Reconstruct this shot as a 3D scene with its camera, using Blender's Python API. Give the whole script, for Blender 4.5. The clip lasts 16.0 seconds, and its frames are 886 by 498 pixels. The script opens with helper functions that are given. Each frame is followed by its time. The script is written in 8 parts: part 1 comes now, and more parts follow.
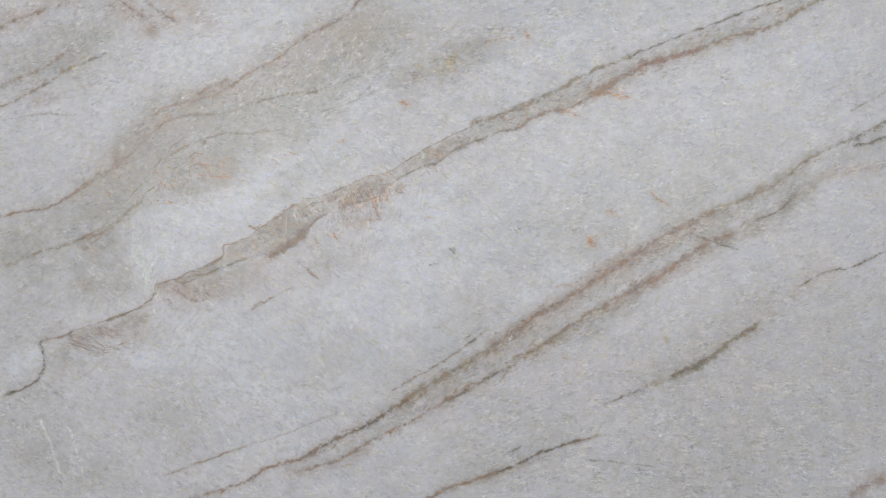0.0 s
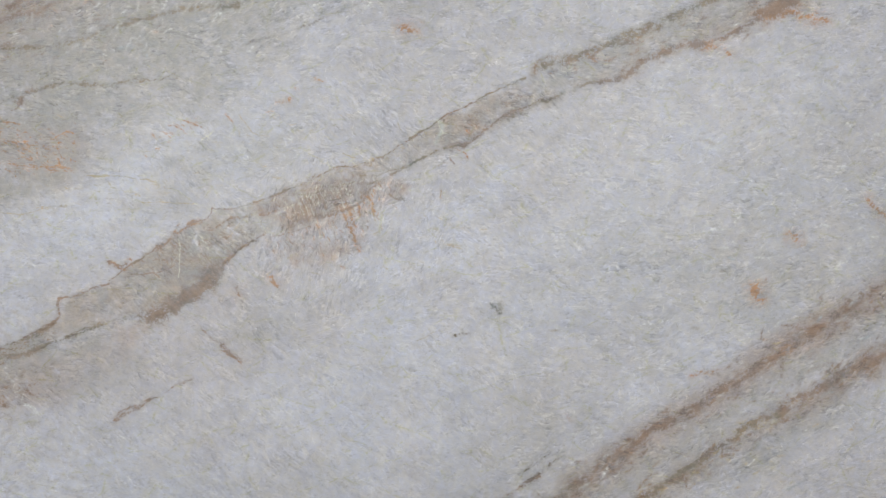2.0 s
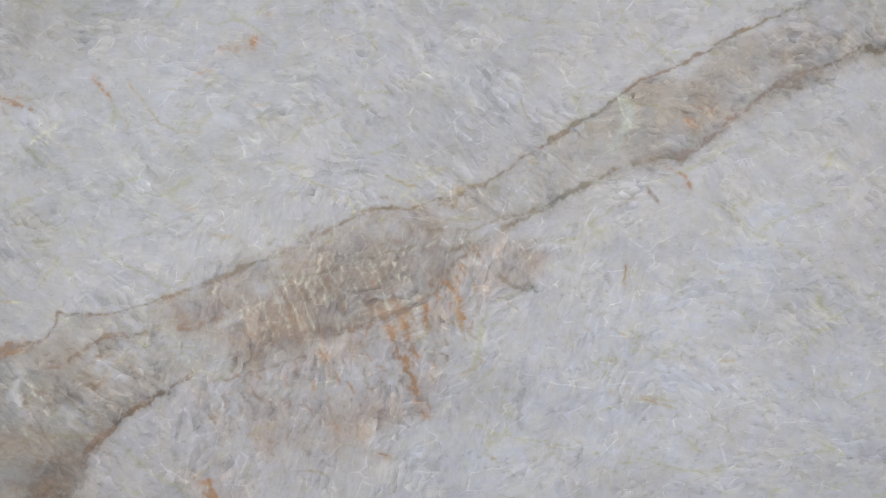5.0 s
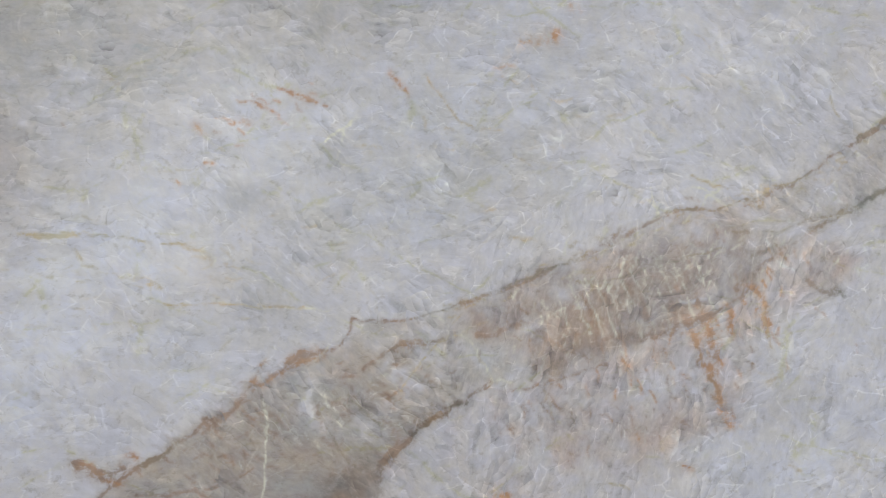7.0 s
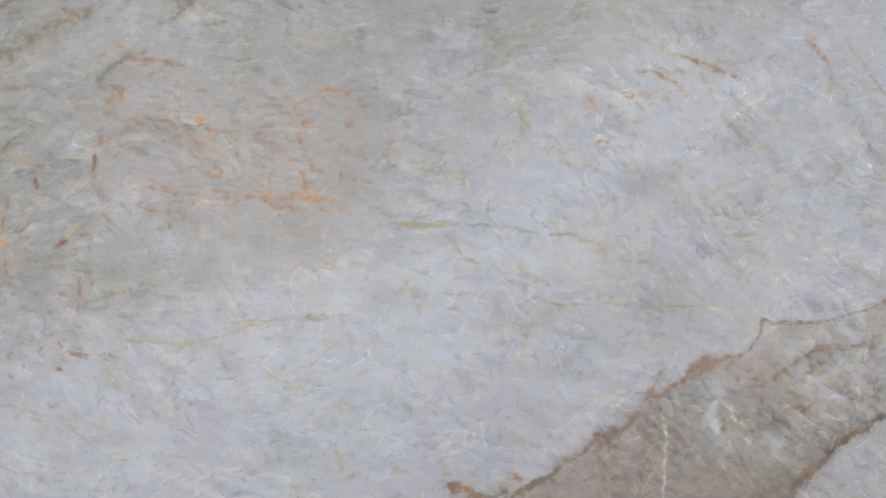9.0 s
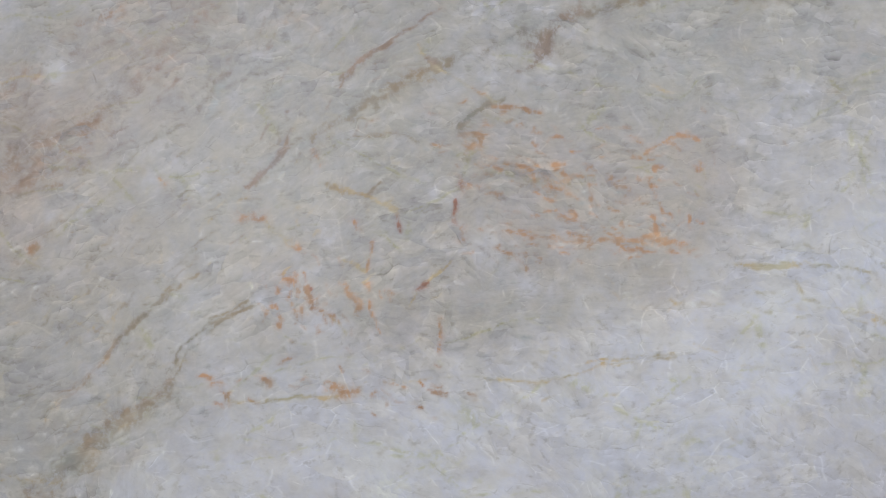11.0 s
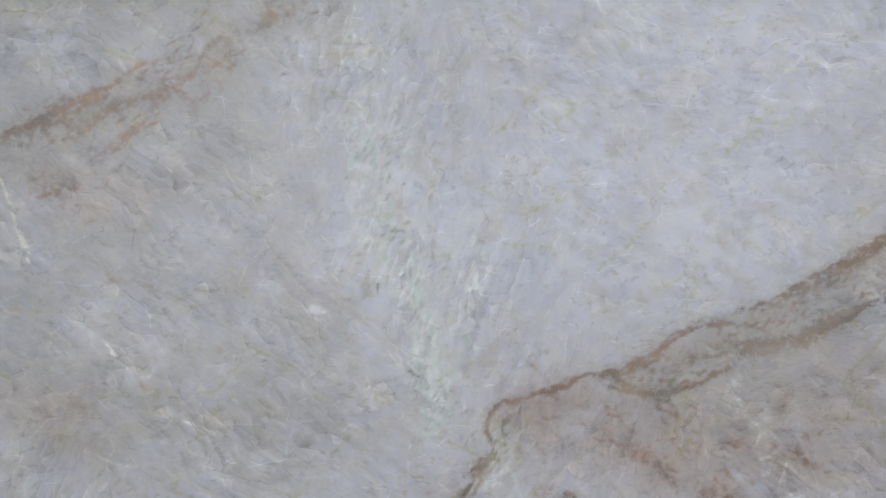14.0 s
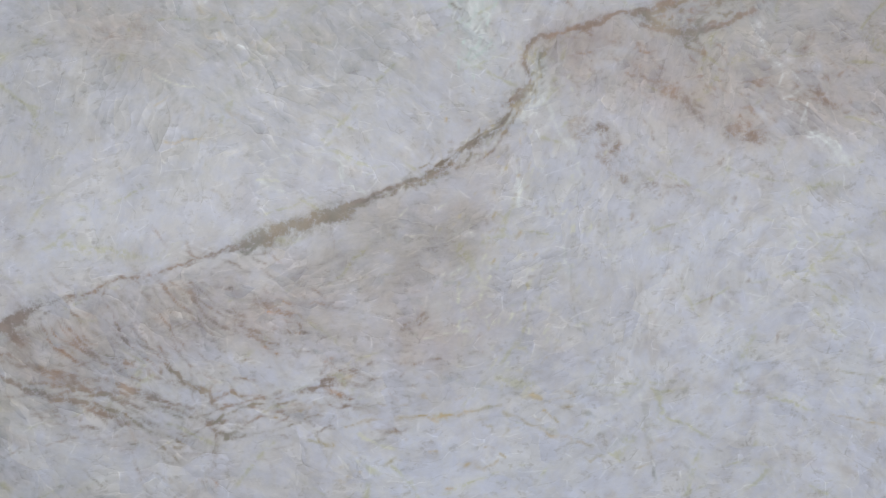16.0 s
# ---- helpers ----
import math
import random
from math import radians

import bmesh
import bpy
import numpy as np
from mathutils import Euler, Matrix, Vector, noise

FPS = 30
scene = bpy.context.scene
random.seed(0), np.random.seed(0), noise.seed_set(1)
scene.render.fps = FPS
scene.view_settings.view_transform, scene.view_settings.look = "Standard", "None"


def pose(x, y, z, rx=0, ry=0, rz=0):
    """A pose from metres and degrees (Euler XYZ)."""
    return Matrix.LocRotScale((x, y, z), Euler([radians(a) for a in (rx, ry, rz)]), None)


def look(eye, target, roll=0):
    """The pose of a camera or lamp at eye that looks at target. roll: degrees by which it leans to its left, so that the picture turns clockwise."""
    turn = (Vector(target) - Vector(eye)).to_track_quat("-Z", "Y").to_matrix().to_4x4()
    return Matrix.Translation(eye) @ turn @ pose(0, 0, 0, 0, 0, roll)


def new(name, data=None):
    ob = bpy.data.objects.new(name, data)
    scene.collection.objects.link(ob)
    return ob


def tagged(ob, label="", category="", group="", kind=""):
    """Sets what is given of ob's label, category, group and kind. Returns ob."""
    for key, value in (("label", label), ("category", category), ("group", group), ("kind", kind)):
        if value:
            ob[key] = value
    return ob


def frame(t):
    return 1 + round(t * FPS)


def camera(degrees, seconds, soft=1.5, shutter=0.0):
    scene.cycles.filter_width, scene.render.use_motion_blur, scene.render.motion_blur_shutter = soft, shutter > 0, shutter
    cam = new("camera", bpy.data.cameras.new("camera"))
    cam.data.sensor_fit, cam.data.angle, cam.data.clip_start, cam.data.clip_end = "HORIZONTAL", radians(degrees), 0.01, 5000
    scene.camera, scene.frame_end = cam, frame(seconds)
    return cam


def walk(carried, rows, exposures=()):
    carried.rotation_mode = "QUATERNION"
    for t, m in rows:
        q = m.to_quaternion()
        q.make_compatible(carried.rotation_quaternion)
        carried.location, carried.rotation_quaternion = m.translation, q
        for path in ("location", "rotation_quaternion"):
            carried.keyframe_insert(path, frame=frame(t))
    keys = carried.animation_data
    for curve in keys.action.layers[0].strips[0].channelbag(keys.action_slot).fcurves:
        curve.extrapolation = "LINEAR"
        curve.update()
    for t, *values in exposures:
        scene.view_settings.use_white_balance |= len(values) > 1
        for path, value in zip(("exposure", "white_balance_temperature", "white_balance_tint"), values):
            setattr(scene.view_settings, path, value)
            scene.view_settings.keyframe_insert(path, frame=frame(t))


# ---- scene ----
cam = camera(57.9, 16.0, soft=1.2)
PATH = [
    (0, (0.04, -1.799, 1.292), (-0.004, 0.198, 1.191), -0.3),
    (0.5, (0.017, -1.602, 1.297), (-0.015, 0.395, 1.197), -0.5),
    (1, (0.01, -1.393, 1.281), (-0.006, 0.604, 1.183), -0.5),
    (1.5, (-0.016, -1.17, 1.278), (-0.007, 0.828, 1.207), -0.2),
    (2, (-0.057, -0.949, 1.308), (-0.026, 1.049, 1.225), -0.2),
    (2.5, (-0.096, -0.761, 1.322), (-0.048, 1.237, 1.246), -0.4),
    (3, (-0.093, -0.61, 1.319), (-0.051, 1.389, 1.269), -1.0),
    (3.2, (-0.08, -0.55, 1.33), (-0.043, 1.449, 1.27), -1.2),
    (5.3, (-0.169, -0.381, 1.357), (-0.075, 1.616, 1.326), -0.2),
    (5.5, (-0.183, -0.379, 1.36), (-0.084, 1.618, 1.32), -0.2),
    (6, (-0.218, -0.373, 1.361), (-0.124, 1.625, 1.324), -0.2),
    (6.5, (-0.253, -0.368, 1.358), (-0.156, 1.63, 1.315), -0.2),
    (7, (-0.291, -0.36, 1.356), (-0.193, 1.637, 1.317), -0.3),
    (7.5, (-0.333, -0.341, 1.347), (-0.234, 1.657, 1.324), -0.2),
    (8, (-0.381, -0.325, 1.348), (-0.289, 1.672, 1.31), -0.2),
    (8.2, (-0.398, -0.321, 1.348), (-0.316, 1.677, 1.313), -0.2),
    (10.3, (-0.533, -0.297, 1.373), (-0.449, 1.701, 1.339), -0.6),
    (10.5, (-0.549, -0.301, 1.376), (-0.47, 1.697, 1.334), -0.5),
    (11, (-0.589, -0.311, 1.371), (-0.502, 1.687, 1.326), -0.5),
    (11.5, (-0.63, -0.307, 1.354), (-0.536, 1.69, 1.326), -0.5),
    (12, (-0.66, -0.305, 1.322), (-0.564, 1.692, 1.277), -0.6),
    (12.5, (-0.673, -0.312, 1.289), (-0.584, 1.686, 1.269), -0.7),
    (13, (-0.679, -0.308, 1.253), (-0.572, 1.689, 1.231), -0.7),
    (13.5, (-0.685, -0.299, 1.216), (-0.566, 1.697, 1.2), -0.6),
    (14, (-0.688, -0.299, 1.185), (-0.579, 1.698, 1.165), -0.4),
    (14.5, (-0.691, -0.304, 1.152), (-0.586, 1.693, 1.108), -0.3),
    (15, (-0.704, -0.312, 1.111), (-0.595, 1.684, 1.054), -0.1),
    (15.5, (-0.705, -0.319, 1.079), (-0.595, 1.676, 0.989), -0.1),
    (16, (-0.706, -0.316, 1.044), (-0.593, 1.681, 1.018), -0.1),
]
EXPOSURES = [(0.0, -0.02, 6440, 9), (1.0, 0.0, 6440, 9), (2.0, -0.12, 6440, 9), (3.0, -0.15, 6430, 9.5), (5.5, -0.16, 6400, 9.5), (8.0, -0.16, 6330, 10), (11.0, -0.15, 6330, 10), (12.5, -0.18, 6230, 10), (14.5, -0.30, 6120, 10), (15.0, -0.34, 6130, 10), (15.5, -0.13, 6150, 10), (16.0, -0.13, 6160, 10)]
walk(cam, [(t, look(eye, target, roll)) for t, eye, target, roll in PATH], EXPOSURES)

# ---- light: an overcast sky through assumed, unseen windows behind the viewer ----
world = bpy.data.worlds.new("sky")
scene.world = world
world.use_nodes = True
sky = world.node_tree.nodes.new("ShaderNodeTexSky")
sky.sky_type, sky.sun_disc = "NISHITA", False
sky.sun_elevation, sky.sun_rotation = radians(50), radians(200)
background = world.node_tree.nodes["Background"]
world.node_tree.links.new(sky.outputs["Color"], background.inputs["Color"])
background.inputs["Strength"].default_value = 0.1
sun_data = bpy.data.lights.new("sun", "SUN")
sun_data.energy, sun_data.angle, sun_data.color = 0.8, radians(12), (1, 0.97, 0.92)
new("sun", sun_data).matrix_basis = look((-3, -8, 12), (0, 0, 0))


def window_light(name, eye, target, wide, high, watts, colour):
    data = bpy.data.lights.new(name, "AREA")
    data.shape, data.size, data.size_y, data.energy, data.color = "RECTANGLE", wide, high, watts, colour
    lamp = new(name, data)
    lamp.matrix_basis = look(eye, target)
    return lamp


# lamps added for the sky's light in the assumed openings of the wall behind the viewer
window_light("window_daylight", (-1.9, -5.90, 1.90), (-1.9, 0, 1.90), 2.3, 2.5, 119, (1.0, 0.99, 1.0))
window_light("window_daylight", (1.9, -5.90, 1.90), (1.9, 0, 1.90), 2.3, 2.5, 92, (1.0, 0.99, 1.0))

# ---- materials ----


class Nodes:
    """Short ways to add nodes to one material."""

    def __init__(self, name):
        self.material = bpy.data.materials.new(name)
        self.material.use_nodes = True
        self.tree = self.material.node_tree
        self.shader = self.tree.nodes["Principled BSDF"]

    def add(self, kind, **values):
        node = self.tree.nodes.new(kind)
        for key, value in values.items():
            setattr(node, key, value)
        return node

    def join(self, a, b):
        if hasattr(a, "is_output"):
            self.tree.links.new(a, b)
        else:
            b.default_value = a

    def math(self, operation, a, b=0.0, clamp=False):
        node = self.add("ShaderNodeMath", operation=operation, use_clamp=clamp)
        self.join(a, node.inputs[0])
        self.join(b, node.inputs[1])
        return node.outputs[0]

    def ramp(self, value, low, high):
        node = self.add("ShaderNodeMapRange", interpolation_type="SMOOTHSTEP")
        self.join(value, node.inputs["Value"])
        node.inputs["From Min"].default_value, node.inputs["From Max"].default_value = low, high
        return node.outputs["Result"]

    def mix(self, factor, a, b, blend="MIX"):
        node = self.add("ShaderNodeMix", data_type="RGBA", blend_type=blend)
        self.join(factor, node.inputs[0])
        self.join(a, node.inputs[6])
        self.join(b, node.inputs[7])
        return node.outputs[2]

    def noise(self, vector, scale, detail=3.0, rough=0.55, distort=0.0):
        node = self.add("ShaderNodeTexNoise", noise_dimensions="2D")
        self.join(vector, node.inputs["Vector"])
        for key, value in (("Scale", scale), ("Detail", detail), ("Roughness", rough), ("Distortion", distort)):
            node.inputs[key].default_value = value
        return node.outputs["Fac"]

    def voronoi(self, vector, scale, feature="F1"):
        node = self.add("ShaderNodeTexVoronoi", voronoi_dimensions="2D", feature=feature)
        self.join(vector, node.inputs["Vector"])
        node.inputs["Scale"].default_value = scale
        return node

    def mapping(self, vector, turn, stretch, shift=0.0):
        """Coordinates with x along the direction turn (degrees), drawn out by stretch."""
        a = self.add("ShaderNodeMapping", vector_type="TEXTURE")
        self.join(vector, a.inputs["Vector"])
        a.inputs["Rotation"].default_value = (0, 0, radians(turn))
        a.inputs["Scale"].default_value = (stretch, 1, 1)
        a.inputs["Location"].default_value = (shift, shift * 0.7, 0)
        return a.outputs["Vector"]


FLOWS = (-35, 0, 25, 75)  # the four directions along which the crystals lie, degrees


def stone_face():
    n = Nodes("polished quartzite")
    place = n.add("ShaderNodeTexCoord").outputs["Object"]
    split = n.add("ShaderNodeSeparateXYZ")
    n.join(place, split.inputs[0])
    flat = n.add("ShaderNodeCombineXYZ")
    n.join(split.outputs["X"], flat.inputs["X"])
    n.join(split.outputs["Z"], flat.inputs["Y"])
    flat = flat.outputs[0]
    # bend the coordinates, so that no crystal is straight
    bent = flat
    for size, reach in ((34, 0.008), (210, 0.0009), (700, 0.0002)):
        bend = n.add("ShaderNodeTexNoise", noise_dimensions="2D")
        n.join(flat, bend.inputs["Vector"])
        bend.inputs["Scale"].default_value, bend.inputs["Detail"].default_value = size, 3
        shift = n.add("ShaderNodeVectorMath", operation="MULTIPLY_ADD")
        n.join(bend.outputs["Color"], shift.inputs[0])
        shift.inputs[1].default_value = (reach, reach, 0)
        n.join(bent, shift.inputs[2])
        bent = shift.outputs[0]

    colour = n.add("ShaderNodeAttribute", attribute_name="stone_colour").outputs["Color"]
    mineral = n.add("ShaderNodeAttribute", attribute_name="mineral")
    flow = n.add("ShaderNodeSeparateColor")
    growth = n.add("ShaderNodeAttribute", attribute_name="crystal_flow")
    crisp = growth.outputs["Alpha"]  # how sharply the crystals have grown
    n.join(growth.outputs["Color"], flow.inputs[0])
    rest = n.math("SUBTRACT", 1.0, n.math("ADD", flow.outputs[0], n.math("ADD", flow.outputs[1], flow.outputs[2])), clamp=True)
    weights = (*flow.outputs[:3], rest)

    def facets(turn, stretch, size, shift, lean):
        """Cleavage steps: each crystal runs from light to dark across itself, as shading painted into its colour."""
        along = n.mapping(bent, turn, stretch, shift)
        cells = n.voronoi(along, size)
        tone = n.add("ShaderNodeSeparateColor")
        n.join(cells.outputs["Color"], tone.inputs[0])
        inside = n.add("ShaderNodeVectorMath", operation="SUBTRACT")
        n.join(along, inside.inputs[0])
        n.join(cells.outputs["Position"], inside.inputs[1])
        slope = n.add("ShaderNodeVectorMath", operation="DOT_PRODUCT")
        n.join(inside.outputs[0], slope.inputs[0])
        slope.inputs[1].default_value = (lean[0] * size, lean[1] * size, 0)
        rim = n.voronoi(along, size, "DISTANCE_TO_EDGE")
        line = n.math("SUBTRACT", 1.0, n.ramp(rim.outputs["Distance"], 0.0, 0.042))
        # painted highlight and shade: a broken edge is bright where it faces up the slope and dark where it faces down
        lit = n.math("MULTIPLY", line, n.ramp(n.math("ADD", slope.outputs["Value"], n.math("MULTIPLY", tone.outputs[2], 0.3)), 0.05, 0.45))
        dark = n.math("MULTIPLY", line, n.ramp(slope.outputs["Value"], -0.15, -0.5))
        gradient = n.math("MULTIPLY", slope.outputs["Value"], n.math("MULTIPLY", n.math("SUBTRACT", tone.outputs[0], 0.42), 1.8))
        return gradient, n.math("SUBTRACT", tone.outputs[1], 0.5), lit, dark

    layers = None
    for k, (turn, weight) in enumerate(zip(FLOWS, weights)):
        fibre = n.math("SUBTRACT", n.noise(n.mapping(bent, turn, 2.2, k * 1.3), 520, 4, 0.7), 0.5)
        made = (fibre, *facets(turn, 1.8, 300, k * 2.1, (0.25, 1.0)), *facets(turn - 6, 2.1, 140, k * 4.3, (-0.2, 1.0)))
        parts = [n.math("MULTIPLY", v, weight) for v in made]
        layers = parts if layers is None else [n.math("ADD", p, q) for p, q in zip(layers, parts)]
    fibre, step_a, tone_a, lit_a, dark_a, step_b, tone_b, lit_b, dark_b = layers
    fine = n.math("SUBTRACT", n.noise(flat, 900, 3, 0.6), 0.5)
    patch = n.math("SUBTRACT", n.noise(flat, 42, 5, 0.62, 0.4), 0.5)
    cloudy = n.math("SUBTRACT", n.noise(n.mapping(bent, -18, 1.4, 7.3), 120, 4, 0.62, 0.3), 0.5)
    haze = n.math("SUBTRACT", n.noise(n.mapping(flat, 12, 2.0), 9, 4, 0.6), 0.5)
    small = n.voronoi(n.mapping(bent, -14, 1.8, 5.5), 270, "DISTANCE_TO_EDGE")
    small = n.math("SUBTRACT", 1.0, n.ramp(small.outputs["Distance"], 0.0, 0.06))
    small = n.math("MULTIPLY", small, n.ramp(n.noise(flat, 150, 3, 0.6), 0.50, 0.64))
    # large crystals, seen from afar
    along = n.mapping(bent, 16, 1.9, 8.8)
    large = n.voronoi(along, 75)
    tone_c = n.add("ShaderNodeSeparateColor")
    n.join(large.outputs["Color"], tone_c.inputs[0])
    tone_c = n.math("SUBTRACT", tone_c.outputs[0], 0.5)
    rim_c = n.math("SUBTRACT", 1.0, n.ramp(n.voronoi(along, 75, "DISTANCE_TO_EDGE").outputs["Distance"], 0.0, 0.035))
    rim_c = n.math("MULTIPLY", rim_c, n.ramp(n.noise(flat, 90, 3, 0.6), 0.52, 0.62))
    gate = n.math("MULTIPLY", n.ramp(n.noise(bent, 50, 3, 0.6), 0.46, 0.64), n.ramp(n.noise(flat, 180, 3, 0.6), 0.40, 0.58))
    # highlights painted on the bright edges, in patches
    painted_glint = n.math("MULTIPLY", n.math("ADD", n.math("MULTIPLY", lit_a, 0.6), n.math("MULTIPLY", lit_b, 1.3)), gate, clamp=True)

    def total(*pairs):
        result = None
        for value, amount in pairs:
            value = n.math("MULTIPLY", value, amount)
            result = value if result is None else n.math("ADD", result, value)
        return result

    # the cleavage shows in some places, and hardly in others
    clear = n.math("ADD", n.math("MULTIPLY", n.ramp(n.noise(flat, 30, 4, 0.7), 0.40, 0.62), 1.25), 0.15)
    step_a, step_b, tone_a, tone_b = (n.math("MULTIPLY", v, clear) for v in (step_a, step_b, tone_a, tone_b))
    # lightness of grain, painted facet shading and patches; it varies more in the darker, browner parts
    relief_value = total((fibre, GRAIN), (step_a, STEP), (tone_a, TONE), (step_b, STEP * 0.8), (tone_b, TONE * 0.6), (fine, FINE), (tone_c, TONE * 0.5))
    luminance = n.add("ShaderNodeRGBToBW")
    n.join(colour, luminance.inputs[0])
    gain = n.add("ShaderNodeMapRange")
    n.join(luminance.outputs[0], gain.inputs["Value"])
    for key, value in (("From Min", 0.60), ("From Max", 0.38), ("To Min", 0.9), ("To Max", 2.1)):
        gain.inputs[key].default_value = value
    light = n.math("ADD", n.math("MULTIPLY", n.math("MULTIPLY", relief_value, crisp), gain.outputs[0]), total((patch, PATCH), (cloudy, CLOUDY), (haze, HAZE)))
    light = n.math("ADD", light, 1.0)
    grey = n.add("ShaderNodeCombineColor")
    for socket in grey.inputs[:3]:
        n.join(light, socket)
    body = n.mix(1.0, colour, grey.outputs[0], "MULTIPLY")
    # some crystals are warmer, some bluer
    tint = n.mix(n.ramp(n.math("ADD", n.noise(bent, 110, 4, 0.65), n.math("MULTIPLY", tone_b, 0.25)), 0.3, 0.7), (0.975, 0.985, 1.035, 1), (1.025, 1.01, 0.965, 1))
    body = n.mix(1.0, body, tint, "MULTIPLY")
    # small dark flecks between the crystals
    fleck = n.math("MULTIPLY", n.ramp(n.noise(n.mapping(bent, 8, 1.5, 2.2), 360, 4, 0.7), 0.53, 0.70), n.ramp(n.noise(flat, 60, 4, 0.65), 0.36, 0.62))
    body = n.mix(n.math("MULTIPLY", fleck, FLECK), body, n.mix(1.0, body, (0.80, 0.785, 0.75, 1), "MULTIPLY"))
    # shade painted into the colour on the dark side of broken edges
    edge_shade = n.math("MULTIPLY", n.math("ADD", n.math("MULTIPLY", dark_a, 0.7), dark_b), n.ramp(n.noise(bent, 85, 3, 0.6), 0.46, 0.66), clamp=True)
    body = n.mix(n.math("MULTIPLY", edge_shade, EDGE_SHADE), body, n.mix(1.0, body, (0.74, 0.735, 0.70, 1), "MULTIPLY"))
    # thin yellow-green cracks that run on over many crystals
    crack = None
    for turn, size, shift in ((-22, 30, 3.1), (12, 36, 6.7), (38, 26, 9.2)):
        far = n.voronoi(n.mapping(bent, turn, 3.2, shift), size, "DISTANCE_TO_EDGE").outputs["Distance"]
        line = n.math("SUBTRACT", 1.0, n.ramp(far, 0.0, 0.028))
        halo = n.math("MULTIPLY", n.math("SUBTRACT", 1.0, n.ramp(far, 0.0, 0.10)), 0.35)
        line = n.math("MULTIPLY", n.math("ADD", line, halo), n.ramp(n.noise(n.mapping(flat, turn, 1.5, shift), 38, 4, 0.65), 0.50, 0.66))
        crack = line if crack is None else n.math("MAXIMUM", crack, line)
    crack = n.math("MULTIPLY", crack, n.ramp(n.noise(flat, 240, 3, 0.7), 0.30, 0.62), clamp=True)
    body = n.mix(n.math("MULTIPLY", crack, CRACK), body, n.mix(1.0, body, (0.86, 0.86, 0.58, 1), "MULTIPLY"))
    # veins and rust take to the grains unevenly
    uneven = n.math("ADD", total((n.math("SUBTRACT", n.noise(bent, 330, 5, 0.75), 0.5), 2.4), (step_a, 0.5), (tone_a, 0.5), (tone_b, 0.35)), 0.0)
    amount = mineral.outputs["Alpha"]
    held = n.math("ADD", n.math("MULTIPLY", amount, 1.2), n.math("MULTIPLY", uneven, n.math("MULTIPLY", amount, 1.7, clamp=True)))
    held = n.math("MULTIPLY", n.ramp(held, -0.06, 1.1), n.math("MULTIPLY", amount, 12.0, clamp=True))
    divide = n.add("ShaderNodeVectorMath", operation="DIVIDE")
    n.join(mineral.outputs["Color"], divide.inputs[0])
    spread = n.add("ShaderNodeCombineXYZ")
    for socket in spread.inputs:
        n.join(n.math("MAXIMUM", amount, 0.002), socket)
    n.join(spread.outputs[0], divide.inputs[1])
    vein = n.mix(1.0, divide.outputs[0], grey.outputs[0], "MULTIPLY")
    body = n.mix(held, body, vein)
    # crystal rims and edge highlights are painted into the base colour
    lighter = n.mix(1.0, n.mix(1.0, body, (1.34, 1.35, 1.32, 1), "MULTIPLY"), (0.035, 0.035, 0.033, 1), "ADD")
    bright = n.math("ADD", n.math("ADD", n.math("MULTIPLY", small, 0.12), n.math("MULTIPLY", rim_c, 0.55)), painted_glint, clamp=True)
    body = n.mix(n.math("MULTIPLY", n.math("MULTIPLY", bright, PAINTED_GLINT), crisp), body, lighter)
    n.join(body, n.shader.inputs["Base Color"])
    n.join(n.math("ADD", n.math("MULTIPLY", fine, 0.1), 0.36), n.shader.inputs["Roughness"])
    n.shader.inputs["IOR"].default_value = 1.5
    relief = n.add("ShaderNodeBump")
    relief.inputs["Strength"].default_value, relief.inputs["Distance"].default_value = BUMP, 0.0004
    n.join(total((step_a, 0.5), (step_b, 0.5), (fibre, 0.5)), relief.inputs["Height"])
    n.join(relief.outputs[0], n.shader.inputs["Normal"])
    return n.material


GRAIN, STEP, TONE, FINE, PATCH, HAZE, CLOUDY, PAINTED_GLINT, EDGE_SHADE, CRACK, FLECK, BUMP = 0.28, 0.22, 0.115, 0.08, 0.20, 0.06, 0.24, 0.95, 1.0, 0.7, 1.0, 0.08


def plain(name, colour, rough, scale, amount, bump=0.0):
    """Paint, concrete or sawn stone: one colour, with grain and larger stains."""
    n = Nodes(name)
    place = n.add("ShaderNodeTexCoord").outputs["Object"]
    small = n.add("ShaderNodeTexNoise")
    large = n.add("ShaderNodeTexNoise")
    for node, size in ((small, scale), (large, scale / 14)):
        n.join(place, node.inputs["Vector"])
        node.inputs["Scale"].default_value, node.inputs["Detail"].default_value = size, 5
    dark = tuple(c * (1 - amount) for c in colour) + (1,)
    both = n.math("ADD", n.math("MULTIPLY", small.outputs["Fac"], 0.4), n.math("MULTIPLY", large.outputs["Fac"], 0.6))
    n.join(n.mix(n.ramp(both, 0.35, 0.65), dark, (*colour, 1)), n.shader.inputs["Base Color"])
    n.shader.inputs["Roughness"].default_value = rough
    if bump:
        relief = n.add("ShaderNodeBump")
        relief.inputs["Strength"].default_value, relief.inputs["Distance"].default_value = bump, 0.002
        n.join(small.outputs["Fac"], relief.inputs["Height"])
        n.join(relief.outputs[0], n.shader.inputs["Normal"])
    return n.material


